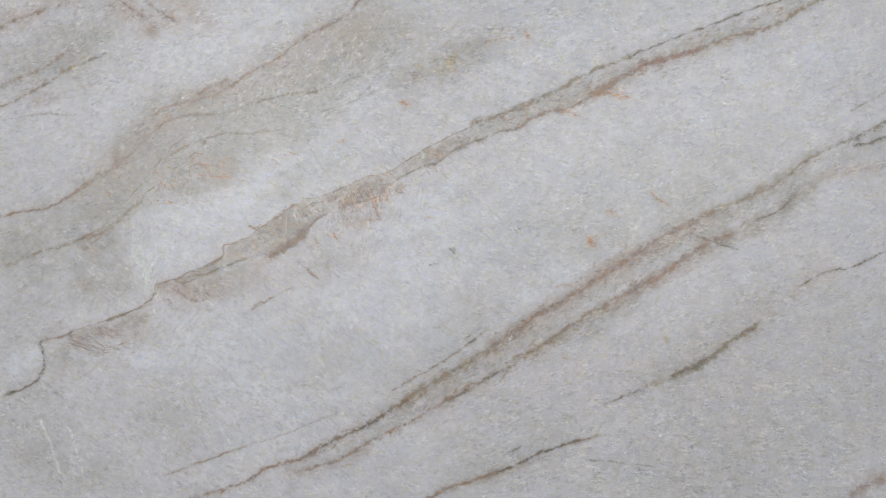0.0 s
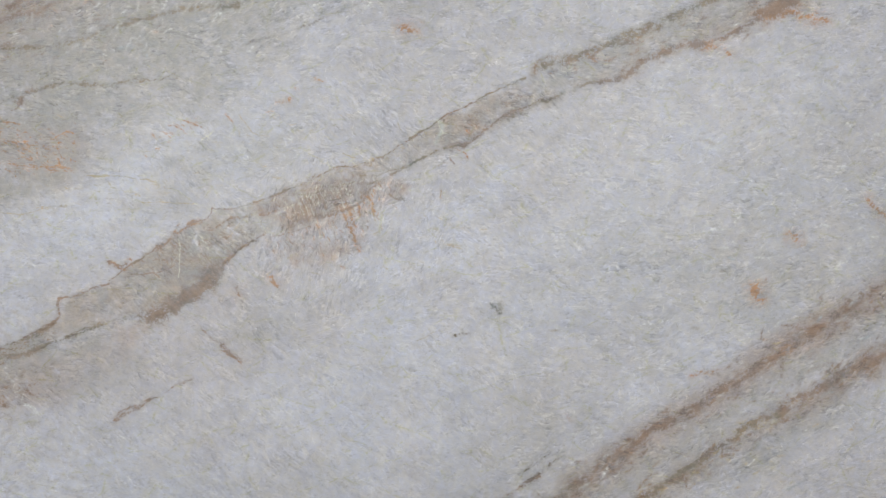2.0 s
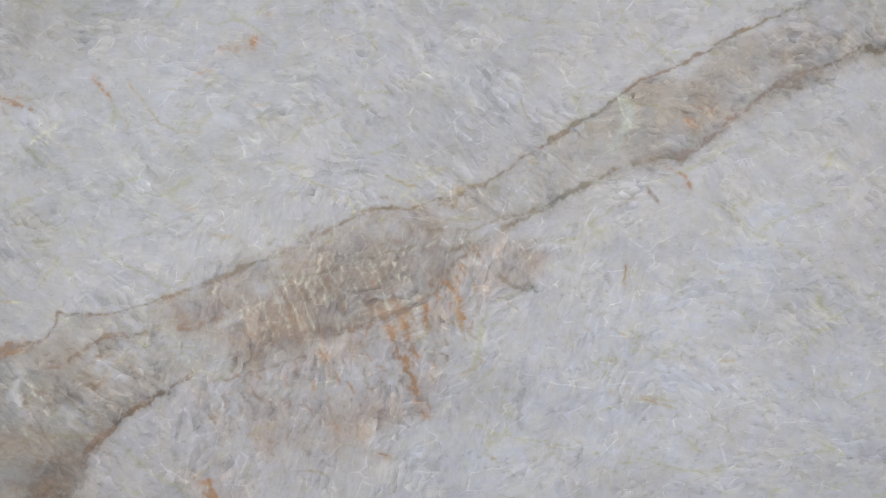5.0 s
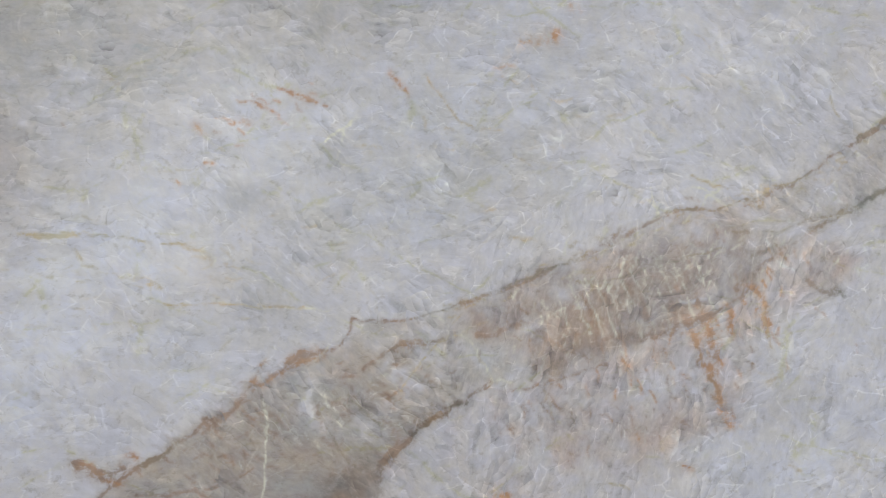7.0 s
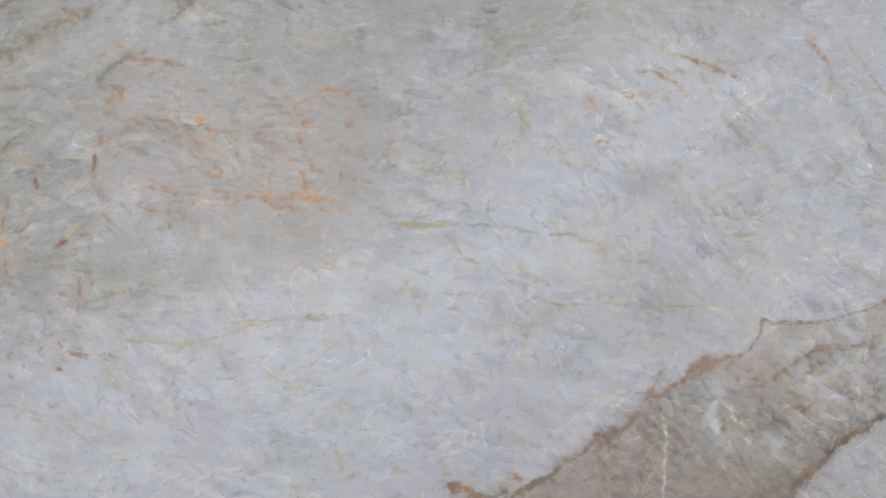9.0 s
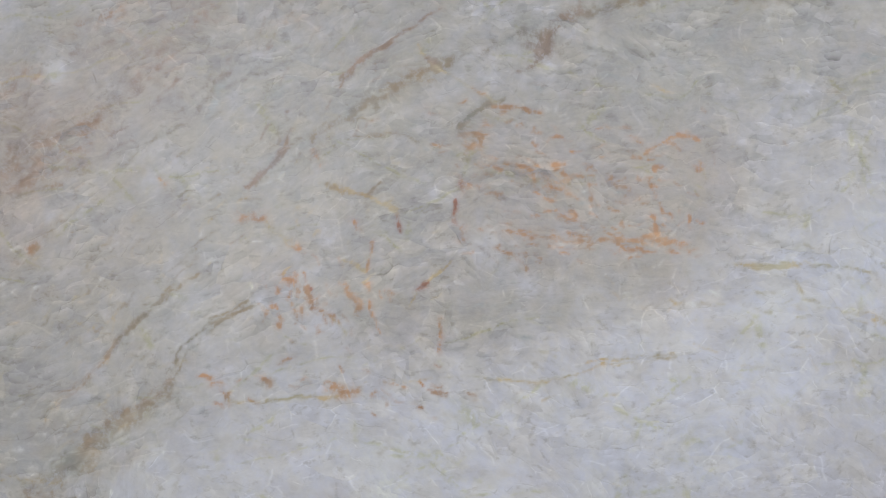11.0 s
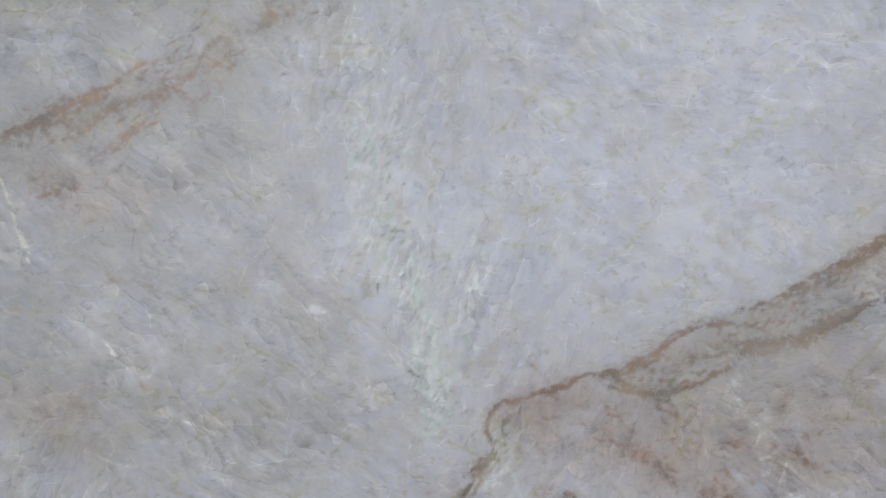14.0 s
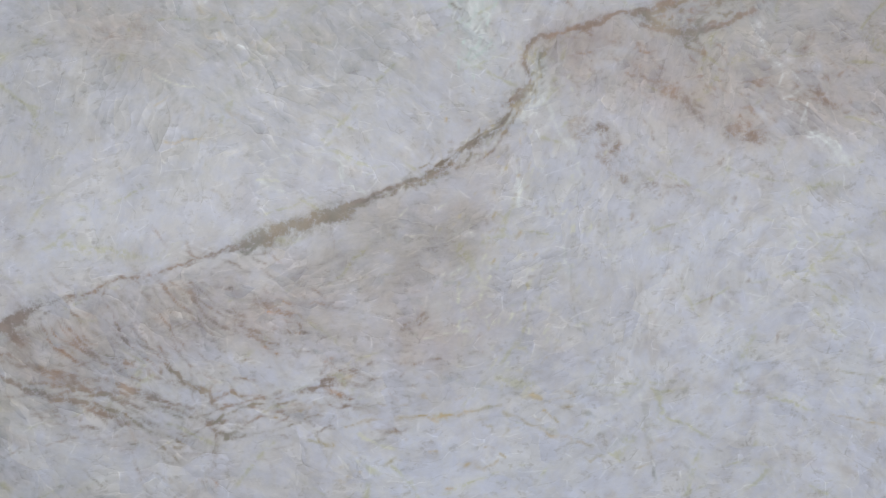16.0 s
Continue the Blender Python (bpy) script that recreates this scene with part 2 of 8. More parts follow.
STONE = stone_face()
SAWN = plain("sawn quartzite edge", (0.52, 0.51, 0.49), 0.7, 60, 0.2, 0.3)
PLASTER = plain("pale grey wall paint", (0.62, 0.62, 0.61), 0.8, 30, 0.08, 0.1)
CONCRETE = plain("smooth grey concrete", (0.36, 0.355, 0.345), 0.6, 24, 0.25, 0.2)
FRAME_PAINT = plain("white window paint", (0.75, 0.75, 0.74), 0.4, 40, 0.05)
GROUND = plain("grey yard ground", (0.16, 0.155, 0.145), 0.9, 8, 0.3, 0.3)
glass = Nodes("window glass")
glass.shader.inputs["Transmission Weight"].default_value = 1.0
glass.shader.inputs["Roughness"].default_value = 0.0
glass.shader.inputs["IOR"].default_value = 1.45
GLASS = glass.material

# ---- the room ----


def box_mesh(bm, low, high, bevel=0.0):
    made = bmesh.ops.create_cube(bm, size=1)["verts"]
    for v in made:
        v.co = [low[i] + (v.co[i] + 0.5) * (high[i] - low[i]) for i in range(3)]
    if bevel:
        edges = list({e for v in made for e in v.link_edges})
        bmesh.ops.bevel(bm, geom=edges, offset=bevel, segments=2, affect="EDGES")


def part(name, bm, material, parent=None, label=""):
    me = bpy.data.meshes.new(name)
    bm.to_mesh(me)
    bm.free()
    me.materials.append(material)
    ob = new(name, me)
    ob.parent = parent
    return tagged(ob, label)


def structure(name, boxes, material, label, category):
    bm = bmesh.new()
    for low, high in boxes:
        box_mesh(bm, low, high)
    return tagged(part(name, bm, material), label, category, kind="structure")


BACK = -6.0
structure("floor", [((-4.2, BACK - 0.2, -0.2), (4.2, 0.22, 0))], CONCRETE, "smooth grey concrete floor under the stone slab", "floor")
structure("ceiling", [((-4.2, BACK - 0.2, 3.4), (4.2, 0.22, 3.6))], PLASTER, "plain pale grey painted ceiling", "ceiling")
structure("wall_north", [((-4.0, 0.022, 0), (4.0, 0.22, 3.4))], PLASTER, "plain pale grey wall behind the stone slab", "wall")
structure("wall_west", [((-4.2, BACK - 0.2, 0), (-4.0, 0.22, 3.4))], PLASTER, "plain pale grey painted side wall", "wall")
structure("wall_east", [((4.0, BACK - 0.2, 0), (4.2, 0.22, 3.4))], PLASTER, "plain pale grey painted side wall", "wall")
# both windows are assumed and out of view; their height evens the light
OPENINGS = ((-3.05, -0.75), (0.75, 3.05))
SILL, HEAD = 0.65, 3.15
structure("wall_south", [
    ((-4.0, BACK - 0.2, 0), (4.0, BACK, SILL)), ((-4.0, BACK - 0.2, HEAD), (4.0, BACK, 3.4)),
    ((-4.0, BACK - 0.2, SILL), (OPENINGS[0][0], BACK, HEAD)), ((OPENINGS[0][1], BACK - 0.2, SILL), (OPENINGS[1][0], BACK, HEAD)),
    ((OPENINGS[1][1], BACK - 0.2, SILL), (4.0, BACK, HEAD))], PLASTER, "plain pale grey wall with two wide assumed windows", "wall")
for number, (left, right) in enumerate(OPENINGS, 1):
    window = tagged(new("window_%d" % number), "assumed wide white-framed window with clear glass panes, out of view", "window", kind="structure")
    window.location = (0, 0, 0)
    bm = bmesh.new()
    y0, y1, w = BACK - 0.14, BACK - 0.08, 0.06
    for low, high in (((left, y0, SILL), (right, y1, SILL + w)), ((left, y0, HEAD - w), (right, y1, HEAD)),
                      ((left, y0, SILL + w), (left + w, y1, HEAD - w)), ((right - w, y0, SILL + w), (right, y1, HEAD - w)),
                      (((left + right - w) / 2, y0, SILL + w), ((left + right + w) / 2, y1, HEAD - w))):
        box_mesh(bm, low, high)
    part("window_frame", bm, FRAME_PAINT, window)
    for a, b in ((left + w, (left + right - w) / 2), ((left + right + w) / 2, right - w)):
        bm = bmesh.new()
        box_mesh(bm, (a, BACK - 0.115, SILL + w), (b, BACK - 0.109, HEAD - w))
        part("pane", bm, GLASS, window).visible_shadow = False
bm = bmesh.new()
bmesh.ops.create_grid(bm, x_segments=1, y_segments=1, size=900)
for v in bm.verts:
    v.co.z = -0.21
tagged(part("ground", bm, GROUND), "grey bare yard ground outside the windows", "ground", kind="structure")

# ---- the stone slab: its face is a fine grid whose points carry the stone's own colours ----
LEFT, RIGHT, TOP, THICK = -1.6, 1.6, 1.95, 0.02


def steps(start, end, spacing):
    """Even grid lines from start to end."""
    return np.linspace(start, end, max(2, round((end - start) / spacing) + 1))


rng = np.random.default_rng(7)
TABLE = rng.random((1024, 1024), dtype=np.float32)


def lattice(x, z, size, shift=0):
    """Smooth value noise, 0 to 1, with cells of that size in metres."""
    u, v = x / size + 311.7 + 37 * shift, z / size + 127.3 + 53 * shift
    i, j = np.floor(u).astype(np.int32), np.floor(v).astype(np.int32)
    u, v = u - i, v - j
    u, v = u * u * (3 - 2 * u), v * v * (3 - 2 * v)
    i0, j0, i1, j1 = i & 1023, j & 1023, (i + 1) & 1023, (j + 1) & 1023
    a, b = TABLE[j0, i0], TABLE[j1, i0]
    a = a + (TABLE[j0, i1] - a) * u
    b = b + (TABLE[j1, i1] - b) * u
    return a + (b - a) * v


def fractal(x, z, size, octaves, shift=0):
    total, weight, amount = 0, 0, 1.0
    for k in range(octaves):
        total = total + amount * lattice(x, z, size / 2 ** k, shift + 5 * k)
        weight, amount = weight + amount, amount * 0.6
    return total / weight


# the lie of the crystals: directions (degrees) at some places of the slab (metres)
LIE = ((-0.8, 1.6, 25), (-0.5, 1.6, 22), (-0.2, 1.55, 30), (0.3, 1.6, 15), (0.8, 1.6, 20), (-0.9, 1.25, 25), (-0.68, 1.38, 35),
       (-0.45, 1.40, -4), (-0.30, 1.40, -14), (-0.38, 1.34, -25), (-0.12, 1.42, -30), (-0.22, 1.31, 68), (-0.1, 1.30, 60),
       (-0.33, 1.27, -40), (0.05, 1.3, -20), (0.4, 1.25, 10), (0.8, 1.35, 15), (-0.78, 1.19, -38), (-0.68, 1.2, 70),
       (-0.6, 1.24, -30), (-0.5, 1.22, -5), (-0.74, 1.12, -28), (-0.8, 1.06, 60), (-0.60, 1.08, 65), (-0.53, 1.09, -25),
       (-0.8, 0.99, -28), (-0.7, 0.99, 10), (-0.58, 1.02, 55), (-0.52, 0.98, -20), (-0.4, 1.0, -35), (-0.3, 0.85, -32),
       (-0.7, 0.8, -35), (-0.1, 1.05, -25), (0.1, 0.9, 28), (0.4, 1.1, 25), (0.5, 0.8, -5), (0.8, 0.8, -4), (0.7, 1.0, 10))

def lie_at(x, z):
    """The direction of the crystals, in radians."""
    c, s = np.zeros_like(x), np.zeros_like(x)
    for px, pz, degrees in LIE:
        near = 1 / ((x - px) ** 2 + (z - pz) ** 2 + 0.0012) ** 1.5
        c += near * math.cos(radians(2 * degrees))
        s += near * math.sin(radians(2 * degrees))
    return 0.5 * np.arctan2(s, c)


STREAK_COLOURS = dict(
    white=(0.61, 0.625, 0.67), grey=(0.40, 0.395, 0.375), pink=(0.445, 0.383, 0.352), band=(0.342, 0.284, 0.246), brown=(0.288, 0.213, 0.165),
    olive=(0.27, 0.232, 0.17), dark=(0.17, 0.14, 0.10), red=(0.29, 0.135, 0.095), rust=(0.42, 0.24, 0.128), tan=(0.45, 0.385, 0.25),
    cream=(0.62, 0.62, 0.52), pale=(0.66, 0.675, 0.655), greenish=(0.53, 0.59, 0.555), spot=(0.17, 0.17, 0.145),
    smoke=(0.40, 0.395, 0.375), rose=(0.40, 0.33, 0.29), earth=(0.315, 0.275, 0.235), mint=(0.52, 0.59, 0.55),
    taupe=(0.41, 0.372, 0.33), amber=(0.50, 0.33, 0.20))
SOFT = {"white", "grey", "pink", "band", "greenish"}
STREAKS = []


def streak(colour, wide, strength, *points):
    """A streak of mineral in the stone along points (x, z), of that half width; all in millimetres."""
    path = [np.array(p, float) / 1000 for p in points]
    wide /= 1000
    if len(path) > 2 and wide < 0.02:  # round the corners
        ends = [2 * path[0] - path[1], *path, 2 * path[-1] - path[-2]]
        path = [0.5 * (2 * b + (c - a) * f + (2 * a - 5 * b + 4 * c - d) * f * f + (3 * b - a - 3 * c + d) * f ** 3)
                for a, b, c, d in zip(ends, ends[1:], ends[2:], ends[3:]) for f in (0, 0.34, 0.67)] + [path[-1]]
    if colour in ("rust", "red", "tan", "cream"):
        wide *= 0.75
    STREAKS.append((colour, max(wide, 0.00052), strength, path))


AREAS = []


def area(colour, strength, edge, *points):
    """A block of the stone of another tint, inside the outline of points (x, z), fading over that edge; millimetres."""
    edge *= 1.7 if edge < 4.5 else 1  # no block has a clean edge
    AREAS.append((colour, strength, edge / 1000, [np.array(p, float) / 1000 for p in points]))


def specks(colour, count, wide, length, strength, turn, spread, *points):
    """Many short streaks scattered about a line; turn: their direction in degrees, or None for the lie of the crystals. Millimetres."""
    line = np.array(points, float)
    pieces = np.linalg.norm(np.diff(line, axis=0), axis=1)
    at = rng.random(count) * pieces.sum()
    k = np.minimum(np.searchsorted(np.cumsum(pieces), at), len(pieces) - 1)
    f = ((at - (np.cumsum(pieces) - pieces)[k]) / pieces[k])[:, None]
    centre = line[k] + f * (line[k + 1] - line[k]) + rng.normal(0, spread, (count, 2))
    angle = lie_at(centre[:, 0] / 1000, centre[:, 1] / 1000) if turn is None else np.full(count, radians(turn))
    angle = angle + rng.normal(0, 0.38, count)
    half = (length * (0.35 + rng.random(count) * 1.1) / 2)[:, None] * np.stack([np.cos(angle), np.sin(angle)], -1)
    bow = rng.normal(0, 0.16, (count, 1)) * half[:, ::-1] * (1, -1)
    for c, h, o, s in zip(centre, half, bow, strength * (0.4 + 0.9 * rng.random(count))):
        STREAKS.append((colour, wide / 1000, s, [(c - h) / 1000, (c + o) / 1000, (c + h) / 1000]))


def reach_of(path, x, z):
    """Distance from the points x, z to the line."""
    nearest = np.full(x.shape, 9.0, np.float32)
    for (ax, az), (bx, bz) in zip(path, path[1:]):
        dx, dz = bx - ax, bz - az
        f = np.clip(((x - ax) * dx + (z - az) * dz) / max(dx * dx + dz * dz, 1e-12), 0, 1)
        nearest = np.minimum(nearest, (x - ax - f * dx) ** 2 + (z - az - f * dz) ** 2)
    return np.sqrt(nearest)


def paint(xs, zs):
    """The stone's colour, its minerals and the lie of its crystals at the points of one stretch of the face."""
    GX, GZ = (a.astype(np.float32) for a in np.meshgrid(xs, zs))
    lie = lie_at(GX, GZ) + 0.8 * (fractal(GX, GZ, 0.07, 3, 9) - 0.5) + 0.7 * (lattice(GX, GZ, 0.022, 10) - 0.5)
    along_x, along_z = np.cos(lie), np.sin(lie)

    def fibres(size, reach, shift):
        """Noise drawn out along the lie of the crystals."""
        total = np.zeros_like(GX)
        for s in np.linspace(-reach, reach, 11):
            total += lattice(GX + along_x * s, GZ + along_z * s, size, shift)
        return (total / 11 - 0.5) * 2.2

    fibre_small, fibre_large = fibres(0.0030, 0.008, 1), fibres(0.010, 0.032, 2)
    cloud = fractal(GX, GZ, 0.16, 5, 3) - 0.5
    mottle = fractal(GX, GZ, 0.03, 4, 4) - 0.5
    # places shift by a millimetre or two, so that streaks come out ragged
    WX = GX + 0.0030 * (fractal(GX, GZ, 0.012, 3, 11) - 0.5) + 0.003 * (lattice(GX, GZ, 0.045, 12) - 0.5)
    WZ = GZ + 0.0030 * (fractal(GX, GZ, 0.012, 3, 13) - 0.5) + 0.003 * (lattice(GX, GZ, 0.045, 14) - 0.5)
    WX, WZ = WX + 0.0018 * (fractal(GX, GZ, 0.0042, 2, 71) - 0.5), WZ + 0.0018 * (fractal(GX, GZ, 0.0042, 2, 73) - 0.5)
    hue = (fractal(GX, GZ, 0.014, 3, 75) - 0.5)[..., None] * np.array((0.4, 0.0, -0.45), np.float32) + (fractal(GX, GZ, 0.009, 3, 77)[..., None] - 0.5) * 0.6 + 1
    broken = fractal(GX + 0.3, GZ, 0.007, 3, 15)
    grainy = np.clip(2.6 * fractal(GX, GZ + 0.2, 0.0026, 2, 91) - 0.5, 0.1, 1.5)
    fringe = fractal(GX + along_x * 0.004, GZ, 0.02, 4, 17)
    # three ways in which the strands of a vein part and join
    strands = [(fractal(GX, GZ, 0.011, 3, 31 + k) - 0.5, fractal(GX, GZ, 0.011, 3, 41 + k) - 0.5, fractal(GX, GZ, 0.006, 3, 51 + k),
                fractal(GX, GZ, 0.018, 2, 61 + k)) for k in range(3)]
    stone = np.empty((*GX.shape, 3), np.float32)
    stone[:] = (0.562, 0.560, 0.582)
    mineral = np.zeros((*GX.shape, 4), np.float32)
    for colour, strength, edge, outline in AREAS:
        low, high = np.min(outline, axis=0) - 2 * edge - 0.004, np.max(outline, axis=0) + 2 * edge + 0.004
        i0, i1 = np.searchsorted(xs, (low[0], high[0]))
        j0, j1 = np.searchsorted(zs, (low[1], high[1]))
        if i1 <= i0 or j1 <= j0:
            continue
        cut = np.s_[j0:j1, i0:i1]
        x, z = WX[cut] + (2.2 * edge + 0.002) * (fringe[cut] - 0.5), WZ[cut] + (2.2 * edge + 0.002) * (strands[0][3][cut] - 0.5)
        within = np.zeros(x.shape, bool)
        ring = outline + outline[:1]
        for (ax, az), (bx, bz) in zip(ring, ring[1:]):
            if az != bz:
                within ^= ((az > z) != (bz > z)) & (x < (bx - ax) * (z - az) / (bz - az) + ax)
        deep = np.where(within, 1, -1) * reach_of(ring, x, z)
        fill = np.clip(0.5 + deep / (2 * edge), 0, 1)
        fill = fill * fill * (3 - 2 * fill)
        ragged = (fringe[cut] - 0.5) * 2.0 + mottle[cut] * 1.8 + (broken[cut] - 0.5) * 1.6
        amount = np.clip(strength * fill * np.clip(1 + ragged + 0.5 * fibre_large[cut], 0.05, 1.7), 0, 0.95)[..., None]
        tone = np.array(STREAK_COLOURS[colour], np.float32) * np.clip(0.45 + 0.55 * hue[cut], 0.7, 1.3)
        stone[cut] += amount * (tone - stone[cut])
    for colour, wide, strength, path in STREAKS:
        reach = 2.4 * wide + 0.003
        low, high = np.min(path, axis=0) - reach, np.max(path, axis=0) + reach
        i0, i1 = np.searchsorted(xs, (low[0], high[0]))
        j0, j1 = np.searchsorted(zs, (low[1], high[1]))
        if i1 <= i0 or j1 <= j0:
            continue
        cut = np.s_[j0:j1, i0:i1]
        x, z = WX[cut], WZ[cut]
        soft = colour in SOFT or wide > 0.009
        if soft:
            nearest = reach_of(path, x, z)
            if colour == "band":  # fuller, with a firmer edge
                fall = 1.3 * np.exp(-(nearest / (1.05 * wide)) ** 3)
            else:
                fall = 1.25 * np.exp(-(nearest / wide) ** 2 * 1.1)
            ragged = (fringe[cut] - 0.5) * 2.0 + mottle[cut] * 1.2 + (broken[cut] - 0.5) * 1.1
            amount = strength * fall * np.clip(1 + ragged + 0.4 * fibre_large[cut], 0, 1.6)
        elif len(path) == 3:  # a speck; the larger ones are faint where the crystals are fine
            strength *= 0.4 if wide > 0.00095 and xs[1] - xs[0] < 0.001 else 1
            nearest = reach_of(path, x, z)
            amount = strength * np.exp(-(nearest / wide) ** 2) * np.clip(2.2 * broken[cut] - 0.1, 0, 1.4)
        else:
            amount = np.zeros(x.shape, np.float32)
            part_by = 3.0 * wide + 0.0006
            for k, (su, sv, gaps, thick) in enumerate(strands):
                nearest = reach_of(path, x + part_by * su[cut], z + part_by * sv[cut])
                width = np.maximum(wide * (0.05 + 0.78 * thick[cut]), 0.0004)
                strand = (1.0, 0.7, 0.55)[k] * strength * np.exp(-(nearest / width) ** 2) * (np.clip(3.2 * gaps[cut] - 0.8, 0, 1.5) if colour in ("rust", "red") else np.clip(2.7 * gaps[cut] - 0.55, 0, 1.35))
                amount = amount + strand * (1 - amount)
            swell = np.clip(2.4 * fringe[cut] - 0.2, 0.45, 1.25)  # a vein comes and goes along its way
            amount = (1.3 if wide > 0.0025 else 1) * amount * swell * (grainy[cut] if colour in ("rust", "red", "amber") else 0.65 + 0.45 * grainy[cut])
            halo = (0.5 if colour == "rust" else 0.1 if colour == "cream" else 0.45) * strength * np.exp(-(nearest / ((2.8 if colour == "rust" else 2.3) * wide)) ** 2) * np.clip(1.9 * fringe[cut] - 0.1 + 0.5 * fibre_small[cut], 0, 1.6)
            amount = amount + halo * (1 - amount)
        if colour in ("rust", "red"):
            amount = amount * 1.02
        amount = np.clip(amount, 0, 0.95)[..., None]
        tone = np.array(STREAK_COLOURS[colour], np.float32)
        if soft:
            stone[cut] += amount * (tone - stone[cut])
        else:  # kept apart as colour times amount, and the amount
            tone = tone * (np.clip(hue[cut], 0.55, 1.5) if tone[0] < 0.5 else 1) * np.ones_like(amount)
            mineral[cut] += amount * (np.concatenate([tone, np.ones_like(amount)], -1) - mineral[cut])
    # fibres and clouds in the stone itself
    low = 1 / (1 + np.exp((GX + 0.44) / 0.04))  # towards this end the clouds give way to small warm flecks
    shade = 1 + 0.05 * fibre_small + 0.04 * fibre_large + (0.09 - 0.03 * low) * cloud + (0.20 - 0.07 * low) * mottle
    fleck = 0.6 * fibres(0.0042, 0.006, 5) + 1.1 * (fractal(GX, GZ, 0.0065, 3, 85) - 0.5)
    fleck = np.clip(2.2 * fleck, 0, 1) * np.clip(0.6 + 2.2 * mottle, 0.1, 1.3) * (0.10 + 0.32 * low)
    stone += np.clip(fleck, 0, 0.6)[..., None] * (np.array((0.405, 0.365, 0.335), np.float32) - stone)
    stone *= np.clip(shade, 0.6, 1.3)[..., None]
    warm = (fractal(GX, GZ, 0.05, 4, 21) - 0.5)[..., None]
    stone *= 1 + warm * np.array((0.07, 0.01, -0.08), np.float32) * (1 - 0.4 * low[..., None])
    weight = np.stack([np.exp(16 * (np.cos(2 * (lie - radians(a))) - 1)) for a in FLOWS], -1)
    weight /= weight.sum(-1, keepdims=True)
    weight[..., 3] = 0.60 + 0.5 * np.exp(-((GX + 0.12) ** 2 + (GZ - 1.33) ** 2) / 0.2 ** 2) + 0.3 * (fractal(GX, GZ, 0.1, 2, 81) - 0.5)
    weight[..., 3] *= 1 + 0.4 / (1 + np.exp(-(GX - 0.1) / 0.03)) + 0.4 / (1 + np.exp(-(np.abs(GZ - 1.215) - 0.3) / 0.02))  # coarser outside the bands
    where = np.stack([GX, np.zeros_like(GX), GZ], -1)
    index = np.arange(GX.size, dtype=np.int32).reshape(GX.shape)
    quads = np.stack([index[:-1, :-1], index[:-1, 1:], index[1:, 1:], index[1:, :-1]], -1)
    return where.reshape(-1, 3), quads.reshape(-1, 4), np.clip(stone, 0.01, 0.9).reshape(-1, 3), mineral.reshape(-1, 4), weight.reshape(-1, 4)


# ---- clouds
streak("white", 101.6, 0.20, (-916, 1471), (-828, 1445), (-738, 1508))
streak("white", 76.0, 0.40, (-572, 1621), (-457, 1683), (-356, 1721))
streak("white", 50.8, 0.30, (-576, 1254), (-461, 1317), (-333, 1367), (-180, 1430))
streak("white", 70.1, 0.40, (-845, 1127), (-704, 1178), (-576, 1216))
streak("white", 89.0, 0.35, (-170, 1048), (-29, 1150), (148, 1277), (339, 1403))
streak("white", 76.6, 0.35, (-463, 1049), (-464, 934), (-362, 870))
streak("white", 63.3, 0.30, (276, 1706), (149, 1618), (86, 1555))
streak("white", 76.0, 0.30, (592, 1516), (757, 1566), (908, 1628))
streak("white", 57.4, 0.30, (-286, 870), (-170, 933))
streak("grey", 57.1, 0.40, (-128, 1695), (-230, 1632), (-357, 1570), (-484, 1520), (-611, 1476), (-714, 1394), (-791, 1324), (-894, 1261), (-996, 1204))
streak("grey", 44.5, 0.30, (-459, 1444), (-549, 1381), (-626, 1330), (-715, 1267), (-805, 1216), (-920, 1166))
streak("grey", 57.0, 0.35, (-863, 1647), (-787, 1685), (-825, 1622))
streak("pink", 27.8, 0.40, (-1014, 1704), (-912, 1738), (-823, 1773))
streak("pink", 25.3, 0.30, (-729, 1754), (-679, 1722), (-647, 1697))
streak("pink", 22.8, 0.30, (-596, 1766), (-558, 1734), (-520, 1709))
streak("grey", 31.7, 0.25, (-103, 1670), (-179, 1619), (-281, 1569))
streak("grey", 38.0, 0.30, (-103, 1581), (-15, 1606), (99, 1663), (187, 1681))
streak("grey", 56.9, 0.25, (250, 1731), (314, 1750))
streak("olive", 32.9, 0.16, (-78, 1575), (-2, 1600), (60, 1637))
streak("grey", 76.6, 0.25, (-387, 998), (-311, 934), (-208, 985))
streak("grey", 57.5, 0.30, (-657, 819), (-567, 845), (-593, 781))
streak("grey", 51.2, 0.30, (-952, 718), (-876, 679), (-761, 685))
streak("grey", 76.8, 0.25, (-976, 821), (-926, 769), (-950, 872))
streak("grey", 63.7, 0.25, (-960, 1102), (-921, 1153), (-974, 1000))
streak("grey", 51.0, 0.20, (-832, 1114), (-780, 1153), (-741, 1229))
streak("grey", 153.3, 0.25, (595, 764), (786, 789), (965, 865))
streak("grey", 115.1, 0.20, (403, 687), (659, 661))
streak("grey", 76.2, 0.20, (479, 1313), (568, 1339), (644, 1402))
streak("grey", 44.5, 0.30, (352, 1212), (390, 1225))
streak("grey", 76.7, 0.20, (148, 817), (71, 753), (173, 714))
streak("grey", 114.6, 0.20, (785, 1045), (887, 1019), (989, 1044))
streak("pink", 114.8, 0.12, (250, 868), (467, 944), (658, 969))
streak("pink", 76.4, 0.20, (-462, 1151), (-386, 1126), (-284, 1164))
streak("grey", 76.3, 0.18, (123, 1226), (212, 1251), (288, 1213))
